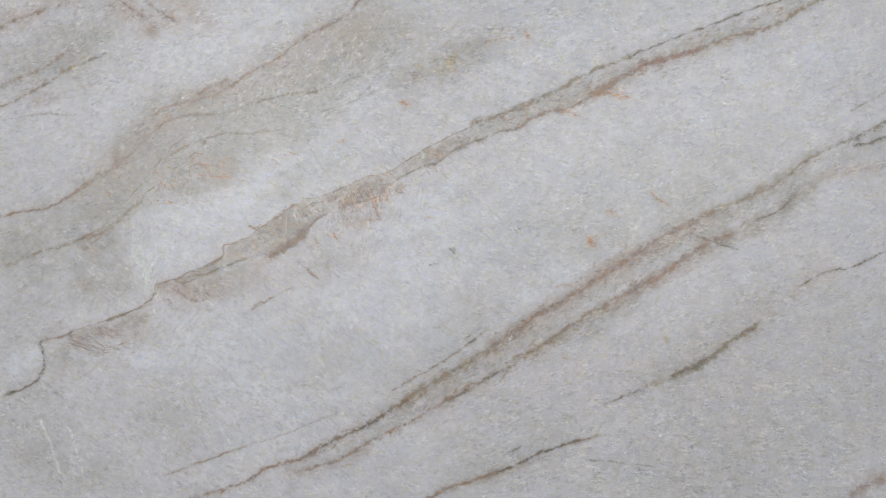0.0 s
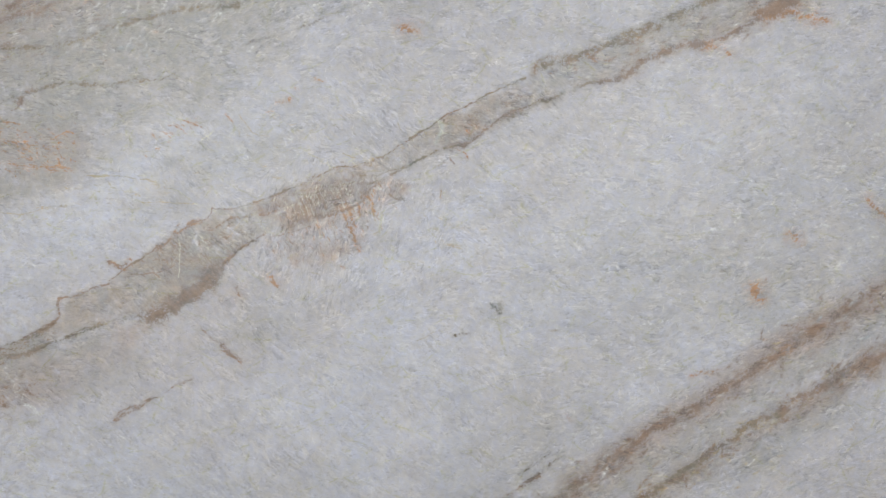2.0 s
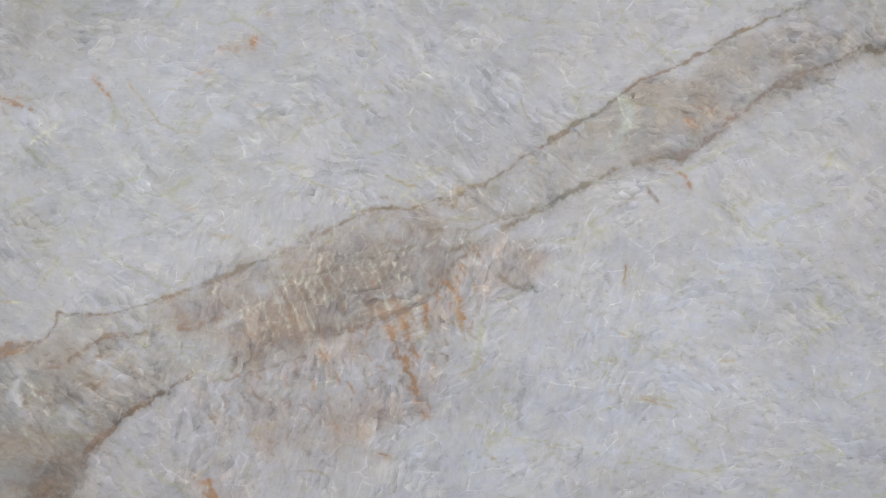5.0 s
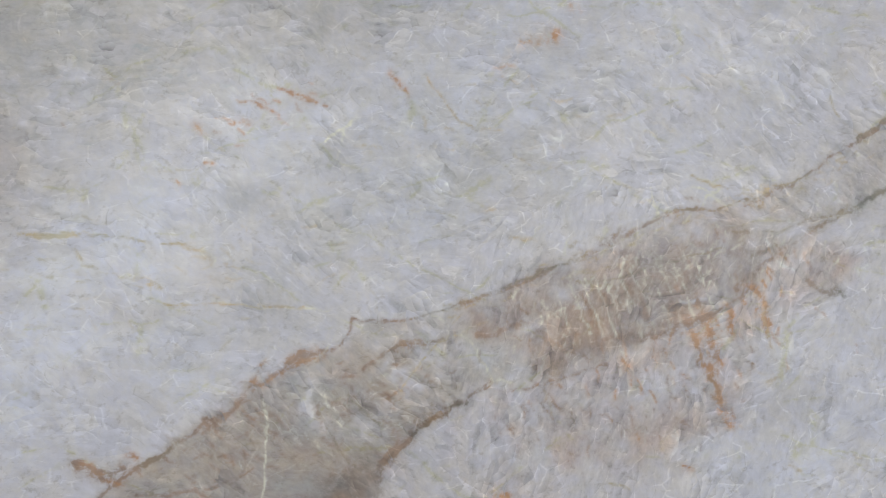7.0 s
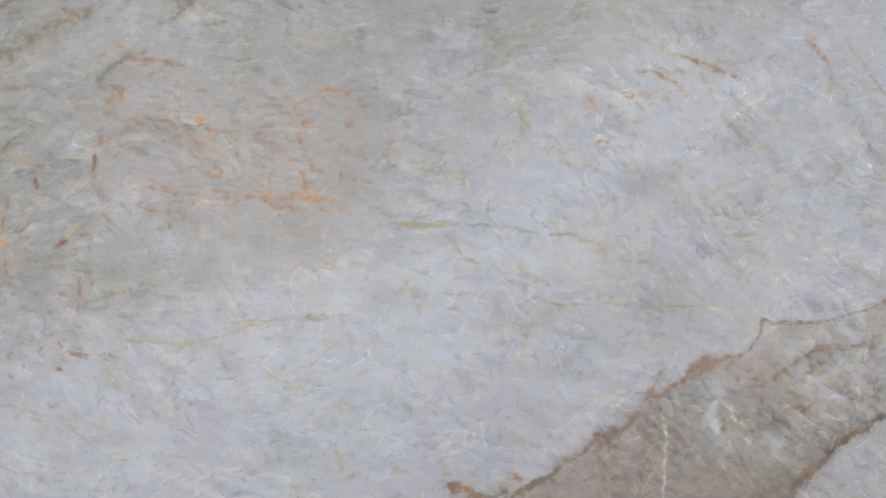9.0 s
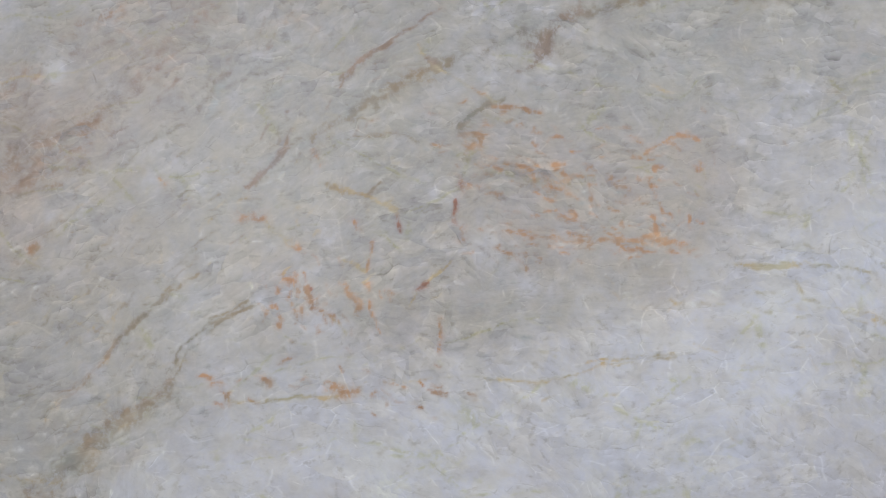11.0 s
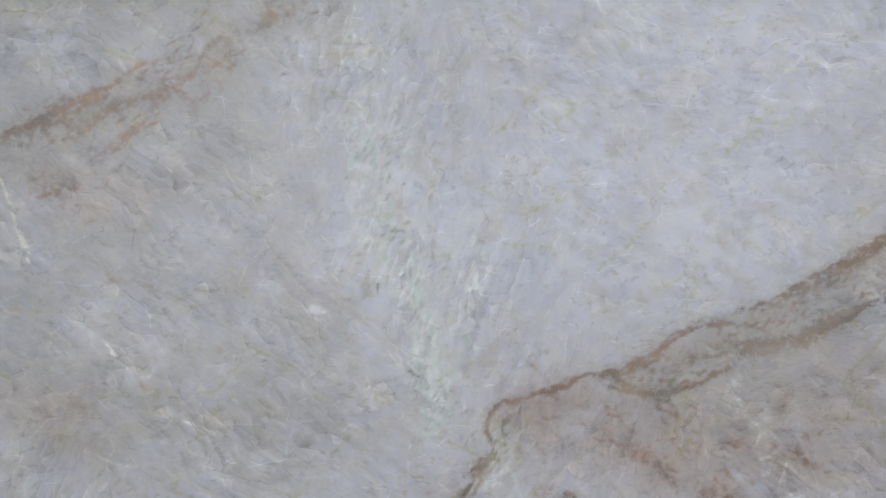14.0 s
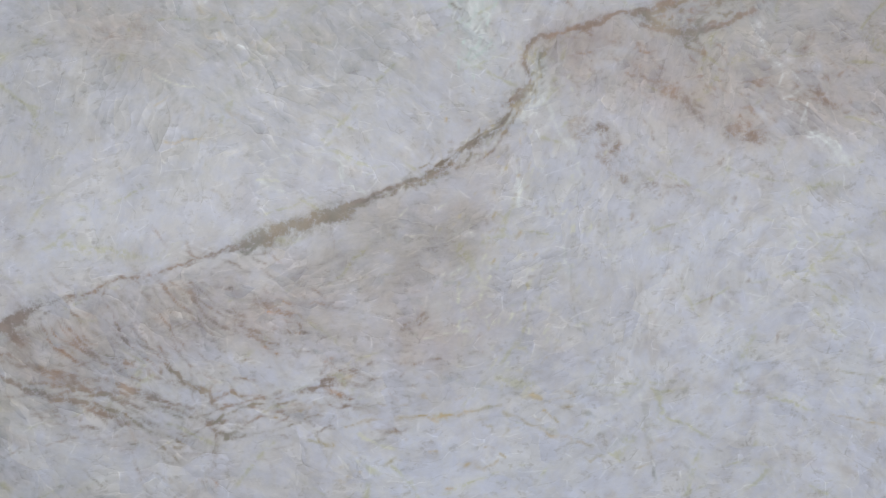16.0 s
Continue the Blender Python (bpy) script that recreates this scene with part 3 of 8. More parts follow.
# right bands
streak("grey", 17.7, 0.40, (98, 1469), (200, 1515), (339, 1567), (466, 1623), (592, 1667), (718, 1704), (819, 1748))
streak("grey", 20.4, 0.40, (996, 1451), (885, 1394), (809, 1350), (733, 1313), (606, 1250), (479, 1180), (352, 1098), (224, 1015), (122, 945), (20, 881), (-107, 811), (-235, 741), (-338, 696))
streak("olive", 20.3, 0.35, (790, 1319), (746, 1268), (695, 1249), (638, 1224), (581, 1199))
streak("olive", 15.2, 0.30, (821, 1338), (784, 1312), (758, 1300))
streak("pink", 17.8, 0.25, (996, 1388), (935, 1373), (859, 1360))
streak("brown", 16.6, 0.30, (504, 1233), (428, 1184), (352, 1136), (275, 1085), (199, 1045), (135, 996))
streak("olive", 15.3, 0.25, (122, 983), (59, 945), (-4, 910), (-81, 863))
streak("olive", 14.0, 0.30, (808, 1395), (733, 1335), (644, 1295), (593, 1275))
streak("brown", 17.8, 0.25, (517, 1161), (466, 1125), (416, 1097))
streak("grey", 20.4, 0.35, (326, 1008), (263, 996), (212, 958))
streak("brown", 17.9, 0.28, (-184, 741), (-248, 709), (-312, 692), (-351, 687))
streak("pink", 16.5, 0.30, (696, 1026), (759, 1084), (810, 1122), (861, 1147))
streak("brown", 20.5, 0.40, (902, 621), (953, 663), (1011, 688))
# right veins
streak("olive", 5.1, 0.62, (73, 1482), (123, 1498), (187, 1521), (250, 1551), (314, 1586), (364, 1607), (415, 1626))
streak("dark", 2.8, 0.55, (415, 1626), (478, 1652), (554, 1680), (611, 1698), (668, 1721), (756, 1748), (781, 1761))
streak("brown", 6.3, 0.75, (326, 1544), (371, 1564), (402, 1582), (453, 1608), (516, 1626), (567, 1639))
streak("red", 6.3, 0.35, (440, 1605), (516, 1624), (579, 1644))
streak("olive", 5.1, 0.60, (567, 1639), (630, 1664), (693, 1679), (756, 1702), (794, 1727), (844, 1752), (895, 1773))
streak("brown", 5.1, 0.30, (605, 1654), (668, 1673), (731, 1692))
streak("olive", 6.3, 0.70, (1004, 1493), (960, 1466), (916, 1442))
streak("dark", 2.8, 0.50, (996, 1454), (960, 1438), (929, 1428), (910, 1423))
streak("dark", 2.5, 0.40, (995, 1552), (947, 1527), (903, 1502))
streak("olive", 4.4, 0.55, (916, 1442), (872, 1426), (834, 1411), (796, 1388), (771, 1363), (733, 1338), (682, 1313), (644, 1298), (593, 1275))
streak("brown", 5.7, 0.55, (593, 1275), (555, 1260), (504, 1233), (466, 1212), (428, 1184), (390, 1161), (352, 1136), (301, 1104), (275, 1085), (224, 1060), (186, 1034), (148, 1003), (110, 981))
streak("olive", 5.1, 0.55, (110, 981), (71, 952), (20, 926), (-30, 894), (-81, 863), (-120, 833))
streak("dark", 3.8, 0.65, (-81, 860), (-120, 833), (-184, 796), (-235, 773), (-286, 745), (-325, 722))
streak("brown", 5.1, 0.60, (-286, 745), (-325, 722), (-376, 709), (-415, 697), (-453, 667), (-492, 654), (-556, 636), (-595, 620))
streak("pink", 6.3, 0.35, (1005, 1390), (961, 1379), (885, 1365), (821, 1348))
streak("dark", 2.9, 0.40, (784, 1319), (746, 1281), (695, 1262))
streak("dark", 2.9, 0.45, (657, 1199), (606, 1214), (555, 1234))
streak("brown", 5.7, 0.60, (644, 1230), (593, 1209), (543, 1180), (492, 1142), (454, 1123), (416, 1104), (365, 1072))
streak("olive", 5.1, 0.50, (365, 1072), (314, 1047), (263, 1009), (224, 983), (186, 958), (148, 932))
streak("dark", 3.8, 0.50, (161, 939), (97, 907), (46, 875), (7, 858))
streak("brown", 5.1, 0.55, (20, 865), (-30, 837), (-81, 805), (-133, 782), (-184, 754), (-235, 722), (-287, 705), (-338, 690))
streak("dark", 5.1, 0.75, (706, 1031), (671, 1007), (639, 988), (617, 963), (582, 944), (550, 928), (518, 912))
streak("olive", 7.7, 0.35, (696, 1022), (645, 988), (582, 937), (518, 905), (454, 893))
streak("dark", 3.2, 0.35, (441, 880), (397, 861), (365, 847))
streak("brown", 3.2, 0.35, (352, 778), (326, 767), (301, 762))
streak("dark", 3.3, 0.75, (307, 764), (250, 746), (205, 733), (167, 708), (109, 688))
streak("brown", 4.4, 0.70, (122, 692), (58, 669), (6, 653), (-37, 630))
streak("brown", 10.2, 0.30, (224, 733), (135, 691), (19, 653))
streak("dark", 3.1, 0.40, (797, 1115), (848, 1144), (924, 1163), (1007, 1207))
streak("dark", 2.8, 0.40, (141, 732), (173, 750))
streak("dark", 2.6, 0.25, (314, 721), (403, 713), (480, 705))
streak("brown", 3.1, 0.40, (-119, 879), (-55, 914), (20, 961), (71, 996))
streak("dark", 2.5, 0.30, (46, 997), (84, 1022))
streak("brown", 3.3, 0.45, (-642, 683), (-581, 704), (-517, 729), (-466, 748))
streak("brown", 2.8, 0.20, (-466, 748), (-363, 780), (-235, 831))
streak("brown", 1.5, 0.25, (-437, 1062), (-386, 1093), (-341, 1115))
streak("brown", 1.5, 0.30, (-328, 1174), (-303, 1153), (-281, 1136))
streak("dark", 2.0, 0.12, (-515, 947), (-477, 896), (-426, 864), (-388, 857))
streak("dark", 2.0, 0.10, (-451, 947), (-387, 915), (-286, 882), (-196, 895))
streak("dark", 2.0, 0.10, (-578, 999), (-515, 947), (-464, 883))
streak("dark", 2.0, 0.12, (-401, 819), (-363, 793), (-286, 767))
streak("rust", 6.3, 0.40, (326, 1539), (371, 1544), (415, 1538))
streak("rust", 5.1, 0.40, (276, 1509), (301, 1499))
streak("rust", 4.4, 0.45, (464, 1326), (479, 1311), (504, 1298))
streak("tan", 4.4, 0.40, (599, 1298), (625, 1293))
streak("rust", 5.1, 0.75, (375, 1282), (382, 1280))
streak("rust", 6.4, 0.35, (326, 1225), (339, 1210))
streak("rust", 4.5, 0.40, (461, 771), (467, 770))
streak("rust", 5.1, 0.30, (275, 957), (301, 951))
streak("tan", 4.5, 0.35, (498, 1008), (502, 989))
streak("rust", 6.3, 0.55, (-88, 1527), (-76, 1523))
streak("tan", 11.4, 0.20, (-59, 1613), (10, 1596), (22, 1638))
streak("rust", 7.6, 0.35, (99, 1663), (124, 1666))
streak("rust", 7.6, 0.40, (187, 1681), (192, 1668))
streak("tan", 10.1, 0.15, (10, 1612), (35, 1631))
streak("spot", 3.8, 0.14, (17, 1201), (25, 1192))
streak("spot", 2.5, 0.14, (12, 1188), (17, 1182))
streak("dark", 2.5, 0.40, (-29, 1165), (-10, 1168))
# upper left veins
streak("olive", 3.8, 0.50, (-1004, 1521), (-940, 1553), (-889, 1578), (-851, 1603), (-800, 1624), (-755, 1644))
streak("brown", 5.1, 0.30, (-1004, 1566), (-940, 1594), (-889, 1620), (-850, 1641))
streak("brown", 5.1, 0.40, (-1002, 1698), (-938, 1726), (-887, 1742))
streak("brown", 3.8, 0.50, (-172, 1768), (-217, 1718), (-280, 1689), (-331, 1658), (-369, 1626), (-433, 1595), (-471, 1570))
streak("brown", 5.1, 0.30, (-471, 1570), (-522, 1545), (-573, 1533), (-624, 1524), (-649, 1501))
streak("pink", 7.6, 0.35, (-395, 1614), (-458, 1583), (-509, 1551), (-573, 1533))
streak("olive", 3.3, 0.60, (-281, 1553), (-332, 1551), (-395, 1538), (-446, 1519), (-484, 1509))
streak("olive", 3.3, 0.45, (-484, 1509), (-560, 1505), (-611, 1495), (-637, 1476))
streak("dark", 2.5, 0.25, (-281, 1553), (-205, 1582), (-129, 1613), (-103, 1647))
streak("dark", 2.5, 0.20, (-281, 1506), (-205, 1531), (-116, 1569))
streak("olive", 3.8, 0.30, (-358, 1471), (-434, 1462), (-485, 1463), (-536, 1450), (-587, 1431), (-625, 1406))
streak("brown", 3.8, 0.55, (-1008, 1278), (-944, 1293), (-893, 1299), (-855, 1318), (-803, 1350))
streak("brown", 6.3, 0.20, (-829, 1337), (-739, 1388), (-675, 1444), (-637, 1489))
streak("olive", 5.1, 0.35, (-997, 1166), (-920, 1198), (-869, 1210), (-805, 1229), (-754, 1254), (-690, 1305))
streak("dark", 2.5, 0.25, (-992, 1496), (-916, 1509), (-827, 1506))
streak("brown", 6.3, 0.12, (-765, 1407), (-713, 1445), (-662, 1476))
# lower left
streak("dark", 3.1, 0.60, (-1012, 867), (-963, 885), (-931, 904))
streak("dark", 2.8, 0.45, (-931, 904), (-917, 929), (-913, 961), (-923, 987), (-919, 999))
streak("white", 30.7, 0.80, (-975, 942), (-943, 959))
streak("brown", 3.1, 0.50, (-920, 997), (-872, 1003), (-841, 1021))
streak("brown", 1.3, 0.25, (-835, 907), (-796, 935), (-776, 961), (-783, 976), (-821, 987), (-859, 1000))
streak("smoke", 1.5, 0.20, (-693, 989), (-630, 973), (-579, 947))
streak("pale", 3.1, 0.50, (-928, 814), (-907, 756), (-886, 692))
streak("pale", 2.8, 0.40, (-862, 794), (-847, 743), (-831, 679))
streak("pale", 2.6, 0.35, (-516, 806), (-491, 755), (-466, 722))
streak("pale", 2.6, 0.30, (-948, 1038), (-929, 1013), (-923, 1000))
streak("dark", 5.1, 0.40, (-893, 872), (-880, 869))
# ---- band around the hatch
streak("white", 15.8, 0.25, (-292.1, 1381.3), (-252.8, 1399.8), (-210.6, 1389.1))
streak("white", 16.7, 0.40, (-51.3, 1301.7), (-9.7, 1317.7), (32.2, 1355.8))
streak("grey", 18.1, 0.30, (-340.3, 1454.7), (-314.6, 1449.6))
streak("white", 16.2, 0.35, (-146.3, 1437.2), (-119.4, 1415.9))
streak("rust", 1.1, 0.40, (-16.7, 1379.3), (-13.4, 1373.8))
streak("tan", 0.8, 0.50, (-44.4, 1337.7), (-44.1, 1328.9))
streak("tan", 1.1, 0.35, (-198.5, 1241.4), (-187.8, 1237.9))
streak("cream", 1.1, 0.45, (-328.2, 1397.2), (-316.5, 1403.7), (-311.2, 1411.6))
streak("cream", 0.7, 0.60, (-178.8, 1377.0), (-176.2, 1362.8))
streak("cream", 0.7, 0.45, (-158.7, 1377.0), (-149.3, 1375.1), (-148.7, 1378.3), (-156.0, 1381.0))
streak("tan", 0.8, 0.30, (-41.6, 1292.0), (-26.4, 1293.7), (-12.4, 1289.7))
streak("tan", 0.8, 0.25, (-37.5, 1275.4), (-20.8, 1272.5))
streak("cream", 0.8, 0.35, (-26.4, 1350.7), (-15.3, 1342.4), (-4.1, 1334.1))
streak("white", 1.4, 0.40, (-212.5, 1323.7), (-207.2, 1322.3))
streak("white", 0.9, 0.50, (-165.7, 1323.2), (-153.6, 1324.5))
# left part of the band
streak("tan", 0.5, 0.50, (-457.9, 1357.8), (-448.1, 1356.9), (-434.6, 1356.9))
streak("tan", 0.5, 0.35, (-398.5, 1352.5), (-384.8, 1351.3), (-376.8, 1344.4), (-381.4, 1340.3))
streak("cream", 0.8, 0.50, (-381.4, 1350.2), (-375.2, 1344.4), (-381.4, 1339.9))
streak("tan", 0.5, 0.40, (-409.9, 1337.7), (-398.5, 1332.6))
streak("tan", 0.5, 0.30, (-436.9, 1351.4), (-432.4, 1344.6), (-425.7, 1341.2))
streak("cream", 0.6, 0.40, (-375.7, 1326.1), (-355.0, 1323.6), (-324.9, 1321.6))
streak("brown", 0.5, 0.30, (-352.7, 1324.1), (-345.8, 1322.4))
streak("tan", 0.5, 0.35, (-519.2, 1319.1), (-501.6, 1320.1), (-483.9, 1321.1))
streak("cream", 0.6, 0.30, (-497.3, 1295.3), (-488.5, 1293.0))
streak("rust", 1.4, 0.35, (-382.3, 1403.9), (-379.6, 1401.2))
streak("tan", 1.4, 0.30, (-376.6, 1397.1), (-372.0, 1394.4))
streak("rust", 0.9, 0.40, (-380.1, 1387.9), (-376.0, 1388.0))
streak("rust", 0.6, 0.45, (-393.8, 1381.0), (-392.0, 1380.1))
streak("cream", 1.3, 0.40, (-321.2, 1388.1), (-317.7, 1402.0))
streak("cream", 0.6, 0.30, (-306.1, 1372.0), (-296.7, 1362.7), (-282.6, 1367.4))
streak("tan", 0.6, 0.20, (-287.3, 1369.7), (-268.4, 1362.7))
streak("grey", 13.6, 0.30, (-438.8, 1428.5), (-407.2, 1433.4), (-384.5, 1429.1))
streak("grey", 6.9, 0.30, (-366.4, 1376.5), (-354.9, 1371.9), (-343.3, 1365.0))
streak("white", 17.8, 0.50, (-497.3, 1306.6), (-470.6, 1315.4), (-441.5, 1333.3))
streak("white", 14.3, 0.20, (-280.2, 1397.6), (-244.6, 1383.7))
streak("white", 15.9, 0.30, (-385.0, 1296.4), (-407.7, 1314.9))
# ---- rust cluster
streak("grey", 29.1, 0.45, (-593.0, 1403.8), (-553.4, 1394.9), (-515.6, 1388.2), (-481.9, 1388.1))
streak("grey", 15.7, 0.50, (-560.3, 1335.2), (-526.7, 1343.8), (-499.7, 1354.7))
streak("grey", 25.7, 0.45, (-722.9, 1352.3), (-701.1, 1373.8), (-668.7, 1395.3), (-646.9, 1416.8))
streak("grey", 19.8, 0.35, (-623.8, 1373.3), (-604.5, 1337.9))
streak("olive", 14.9, 0.18, (-732.3, 1321.9), (-710.4, 1343.5), (-684.2, 1369.4))
streak("white", 20.7, 0.55, (-435.2, 1317.8), (-469.6, 1300.0), (-503.9, 1291.5))
streak("white", 13.9, 0.30, (-424.4, 1360.8), (-401.4, 1367.5))
streak("white", 15.6, 0.35, (-616.1, 1280.0), (-580.6, 1283.8))
streak("pink", 12.6, 0.25, (-678.2, 1450.8), (-699.7, 1433.8), (-729.5, 1416.7))
streak("brown", 6.2, 0.35, (-537.9, 1440.8), (-533.5, 1449.4), (-526.9, 1454.9))
streak("brown", 0.9, 0.40, (-545.7, 1432.0), (-537.9, 1437.5), (-533.5, 1447.3))
streak("brown", 5.5, 0.20, (-736.3, 1400.8), (-723.6, 1404.0))
streak("brown", 2.0, 0.18, (-746.9, 1393.4), (-730.0, 1399.7), (-710.8, 1411.4))
streak("brown", 1.7, 0.35, (-668.2, 1418.9), (-663.8, 1425.3), (-655.2, 1431.8))
streak("olive", 1.3, 0.30, (-700.7, 1393.2), (-687.6, 1406.1), (-674.7, 1413.5))
streak("olive", 1.0, 0.28, (-736.7, 1385.8), (-726.1, 1387.9), (-719.8, 1390.0))
streak("olive", 1.3, 0.25, (-702.1, 1418.9), (-697.6, 1431.7), (-689.0, 1440.2))
streak("olive", 0.9, 0.25, (-680.2, 1356.3), (-671.4, 1364.9), (-662.7, 1372.5))
streak("brown", 1.3, 0.30, (-713.9, 1450.6), (-699.1, 1454.9))
streak("brown", 1.2, 0.50, (-614.4, 1430.1), (-605.7, 1437.3), (-600.2, 1440.9), (-594.8, 1444.8))
streak("pink", 1.2, 0.40, (-591.5, 1450.2), (-583.9, 1454.5), (-577.3, 1459.9))
streak("brown", 1.0, 0.50, (-651.7, 1387.6), (-644.0, 1395.2), (-638.5, 1401.7), (-634.1, 1407.7))
streak("olive", 1.3, 0.55, (-569.3, 1411.4), (-564.4, 1415.7), (-558.9, 1420.1), (-552.3, 1422.2))
streak("olive", 1.0, 0.30, (-610.4, 1406.0), (-592.9, 1410.3), (-584.2, 1405.9))
streak("olive", 0.5, 0.60, (-621.0, 1389.7), (-614.9, 1385.3))
streak("tan", 0.6, 0.60, (-617.1, 1386.4), (-604.1, 1382.4), (-593.2, 1378.4))
streak("olive", 0.6, 0.40, (-605.1, 1383.1), (-600.7, 1388.5))
streak("tan", 0.4, 0.35, (-585.0, 1443.8), (-579.6, 1436.3), (-564.4, 1425.5), (-555.6, 1421.2))
streak("brown", 0.7, 0.75, (-582.2, 1438.4), (-579.2, 1436.7))
streak("rust", 0.7, 0.75, (-565.2, 1426.4), (-560.9, 1423.8))
streak("rust", 0.6, 0.60, (-556.7, 1419.4), (-537.9, 1416.8))
streak("rust", 0.9, 0.35, (-553.4, 1415.7), (-547.9, 1416.8))
streak("rust", 0.9, 0.40, (-569.9, 1408.1), (-557.8, 1408.1))
streak("rust", 0.7, 0.40, (-565.6, 1401.5), (-563.4, 1404.8))
streak("rust", 0.9, 0.55, (-625.1, 1402.7), (-623.5, 1395.8))
streak("rust", 1.0, 0.50, (-684.6, 1391.4), (-682.1, 1389.3))
streak("rust", 0.9, 0.30, (-675.4, 1382.3), (-673.3, 1380.6))
streak("rust", 0.7, 0.25, (-682.9, 1379.1), (-680.8, 1375.9))
streak("red", 0.7, 0.60, (-593.2, 1378.0), (-592.3, 1370.9))
streak("rust", 1.5, 0.60, (-652.9, 1376.6), (-645.0, 1376.1))
streak("tan", 1.3, 0.35, (-644.4, 1373.5), (-639.0, 1368.0), (-634.8, 1363.6))
streak("rust", 1.3, 0.30, (-635.8, 1364.7), (-631.5, 1362.9))
streak("rust", 1.2, 0.45, (-611.1, 1374.4), (-609.6, 1370.6))
streak("rust", 1.0, 0.40, (-603.8, 1365.5), (-605.4, 1355.6))
streak("tan", 1.2, 0.30, (-615.2, 1357.9), (-606.5, 1355.6))
streak("red", 1.4, 0.70, (-568.5, 1392.3), (-567.2, 1387.3))
streak("red", 0.8, 0.60, (-569.4, 1384.0), (-570.5, 1375.2))
streak("rust", 1.1, 0.75, (-567.2, 1373.0), (-566.4, 1367.5))
streak("rust", 0.9, 0.50, (-560.6, 1372.5), (-559.7, 1371.2))
streak("brown", 0.8, 0.50, (-566.4, 1366.4), (-561.3, 1364.1), (-555.7, 1360.8))
streak("rust", 0.8, 0.37, (-554.0, 1364.1), (-548.0, 1361.4), (-543.5, 1356.9))
streak("rust", 0.6, 0.60, (-542.8, 1361.3), (-543.3, 1356.4))
streak("tan", 0.9, 0.45, (-571.3, 1359.3), (-575.7, 1355.4), (-582.4, 1351.0))
streak("red", 1.2, 0.95, (-585.9, 1348.8), (-583.2, 1350.4))
streak("tan", 0.6, 0.40, (-586.8, 1346.6), (-588.6, 1341.1))
streak("rust", 0.8, 0.45, (-578.0, 1336.5), (-578.5, 1324.7))
streak("tan", 1.1, 0.30, (-581.3, 1344.3), (-576.9, 1346.5))
streak("rust", 0.6, 0.43, (-554.6, 1371.1), (-543.5, 1370.2), (-535.7, 1368.4))
streak("rust", 0.5, 0.43, (-534.6, 1368.8), (-523.4, 1366.9), (-509.9, 1367.3))
streak("rust", 0.5, 0.40, (-508.8, 1367.3), (-498.7, 1368.1), (-490.7, 1367.2))
streak("rust", 0.5, 0.31, (-488.5, 1365.8), (-478.3, 1366.2))
streak("rust", 0.5, 0.31, (-534.6, 1364.8), (-517.8, 1364.2))
streak("rust", 0.5, 0.37, (-504.3, 1363.7), (-498.0, 1364.5))
streak("tan", 0.5, 0.60, (-458.4, 1357.7), (-449.6, 1356.1), (-439.3, 1356.9))
streak("rust", 1.1, 0.70, (-527.2, 1377.6), (-522.3, 1375.8))
streak("rust", 0.8, 0.37, (-526.1, 1371.0), (-522.3, 1370.1))
streak("rust", 0.8, 0.55, (-492.6, 1377.4), (-490.8, 1370.3))
streak("rust", 0.6, 0.40, (-479.0, 1376.5), (-478.1, 1372.4))
streak("rust", 0.9, 0.60, (-517.4, 1389.3), (-516.5, 1383.8))
streak("rust", 0.8, 0.65, (-545.7, 1396.7), (-540.6, 1394.9), (-538.8, 1389.2))
streak("rust", 1.4, 0.60, (-534.6, 1389.4), (-529.0, 1387.1))
streak("rust", 0.8, 0.50, (-531.3, 1397.1), (-527.9, 1398.2))
streak("rust", 0.9, 0.45, (-557.4, 1389.2), (-555.2, 1387.9))
streak("rust", 0.9, 0.40, (-560.1, 1398.2), (-555.7, 1396.7))
streak("rust", 0.8, 0.45, (-516.8, 1396.6), (-515.2, 1394.8))
streak("rust", 0.8, 0.45, (-510.0, 1390.8), (-507.8, 1392.1))
streak("rust", 0.9, 0.25, (-486.9, 1395.2), (-484.6, 1393.6))
streak("rust", 0.8, 0.30, (-495.0, 1392.1), (-491.3, 1384.8))
streak("rust", 0.9, 0.40, (-503.3, 1385.5), (-497.6, 1384.1))
streak("rust", 0.7, 0.85, (-483.2, 1408.4), (-475.3, 1406.2))
streak("rust", 0.6, 0.28, (-496.6, 1401.8), (-485.4, 1406.9))
streak("rust", 0.8, 0.12, (-469.4, 1403.1), (-467.0, 1397.3))
streak("rust", 0.8, 0.40, (-440.5, 1404.6), (-438.9, 1403.1))
streak("rust", 0.9, 0.40, (-514.6, 1409.8), (-511.2, 1410.7))
streak("tan", 1.8, 0.35, (-493.4, 1425.6), (-486.7, 1423.9))
streak("rust", 0.8, 0.30, (-540.2, 1427.7), (-536.8, 1426.6))
streak("rust", 0.9, 0.30, (-502.3, 1408.0), (-497.8, 1404.7))
streak("tan", 1.2, 0.25, (-461.7, 1403.5), (-457.1, 1403.1))
streak("rust", 1.0, 0.60, (-638.2, 1351.5), (-628.4, 1348.8))
streak("red", 0.9, 0.70, (-627.4, 1348.1), (-625.9, 1341.5))
streak("red", 1.2, 0.50, (-629.6, 1342.6), (-625.9, 1340.8))
streak("rust", 0.7, 0.75, (-625.3, 1340.8), (-620.3, 1336.3))
streak("tan", 0.6, 0.50, (-620.3, 1336.3), (-614.5, 1330.3))
streak("rust", 1.0, 0.50, (-641.2, 1341.7), (-639.6, 1333.5))
streak("rust", 0.9, 0.50, (-634.0, 1340.9), (-629.0, 1338.2))
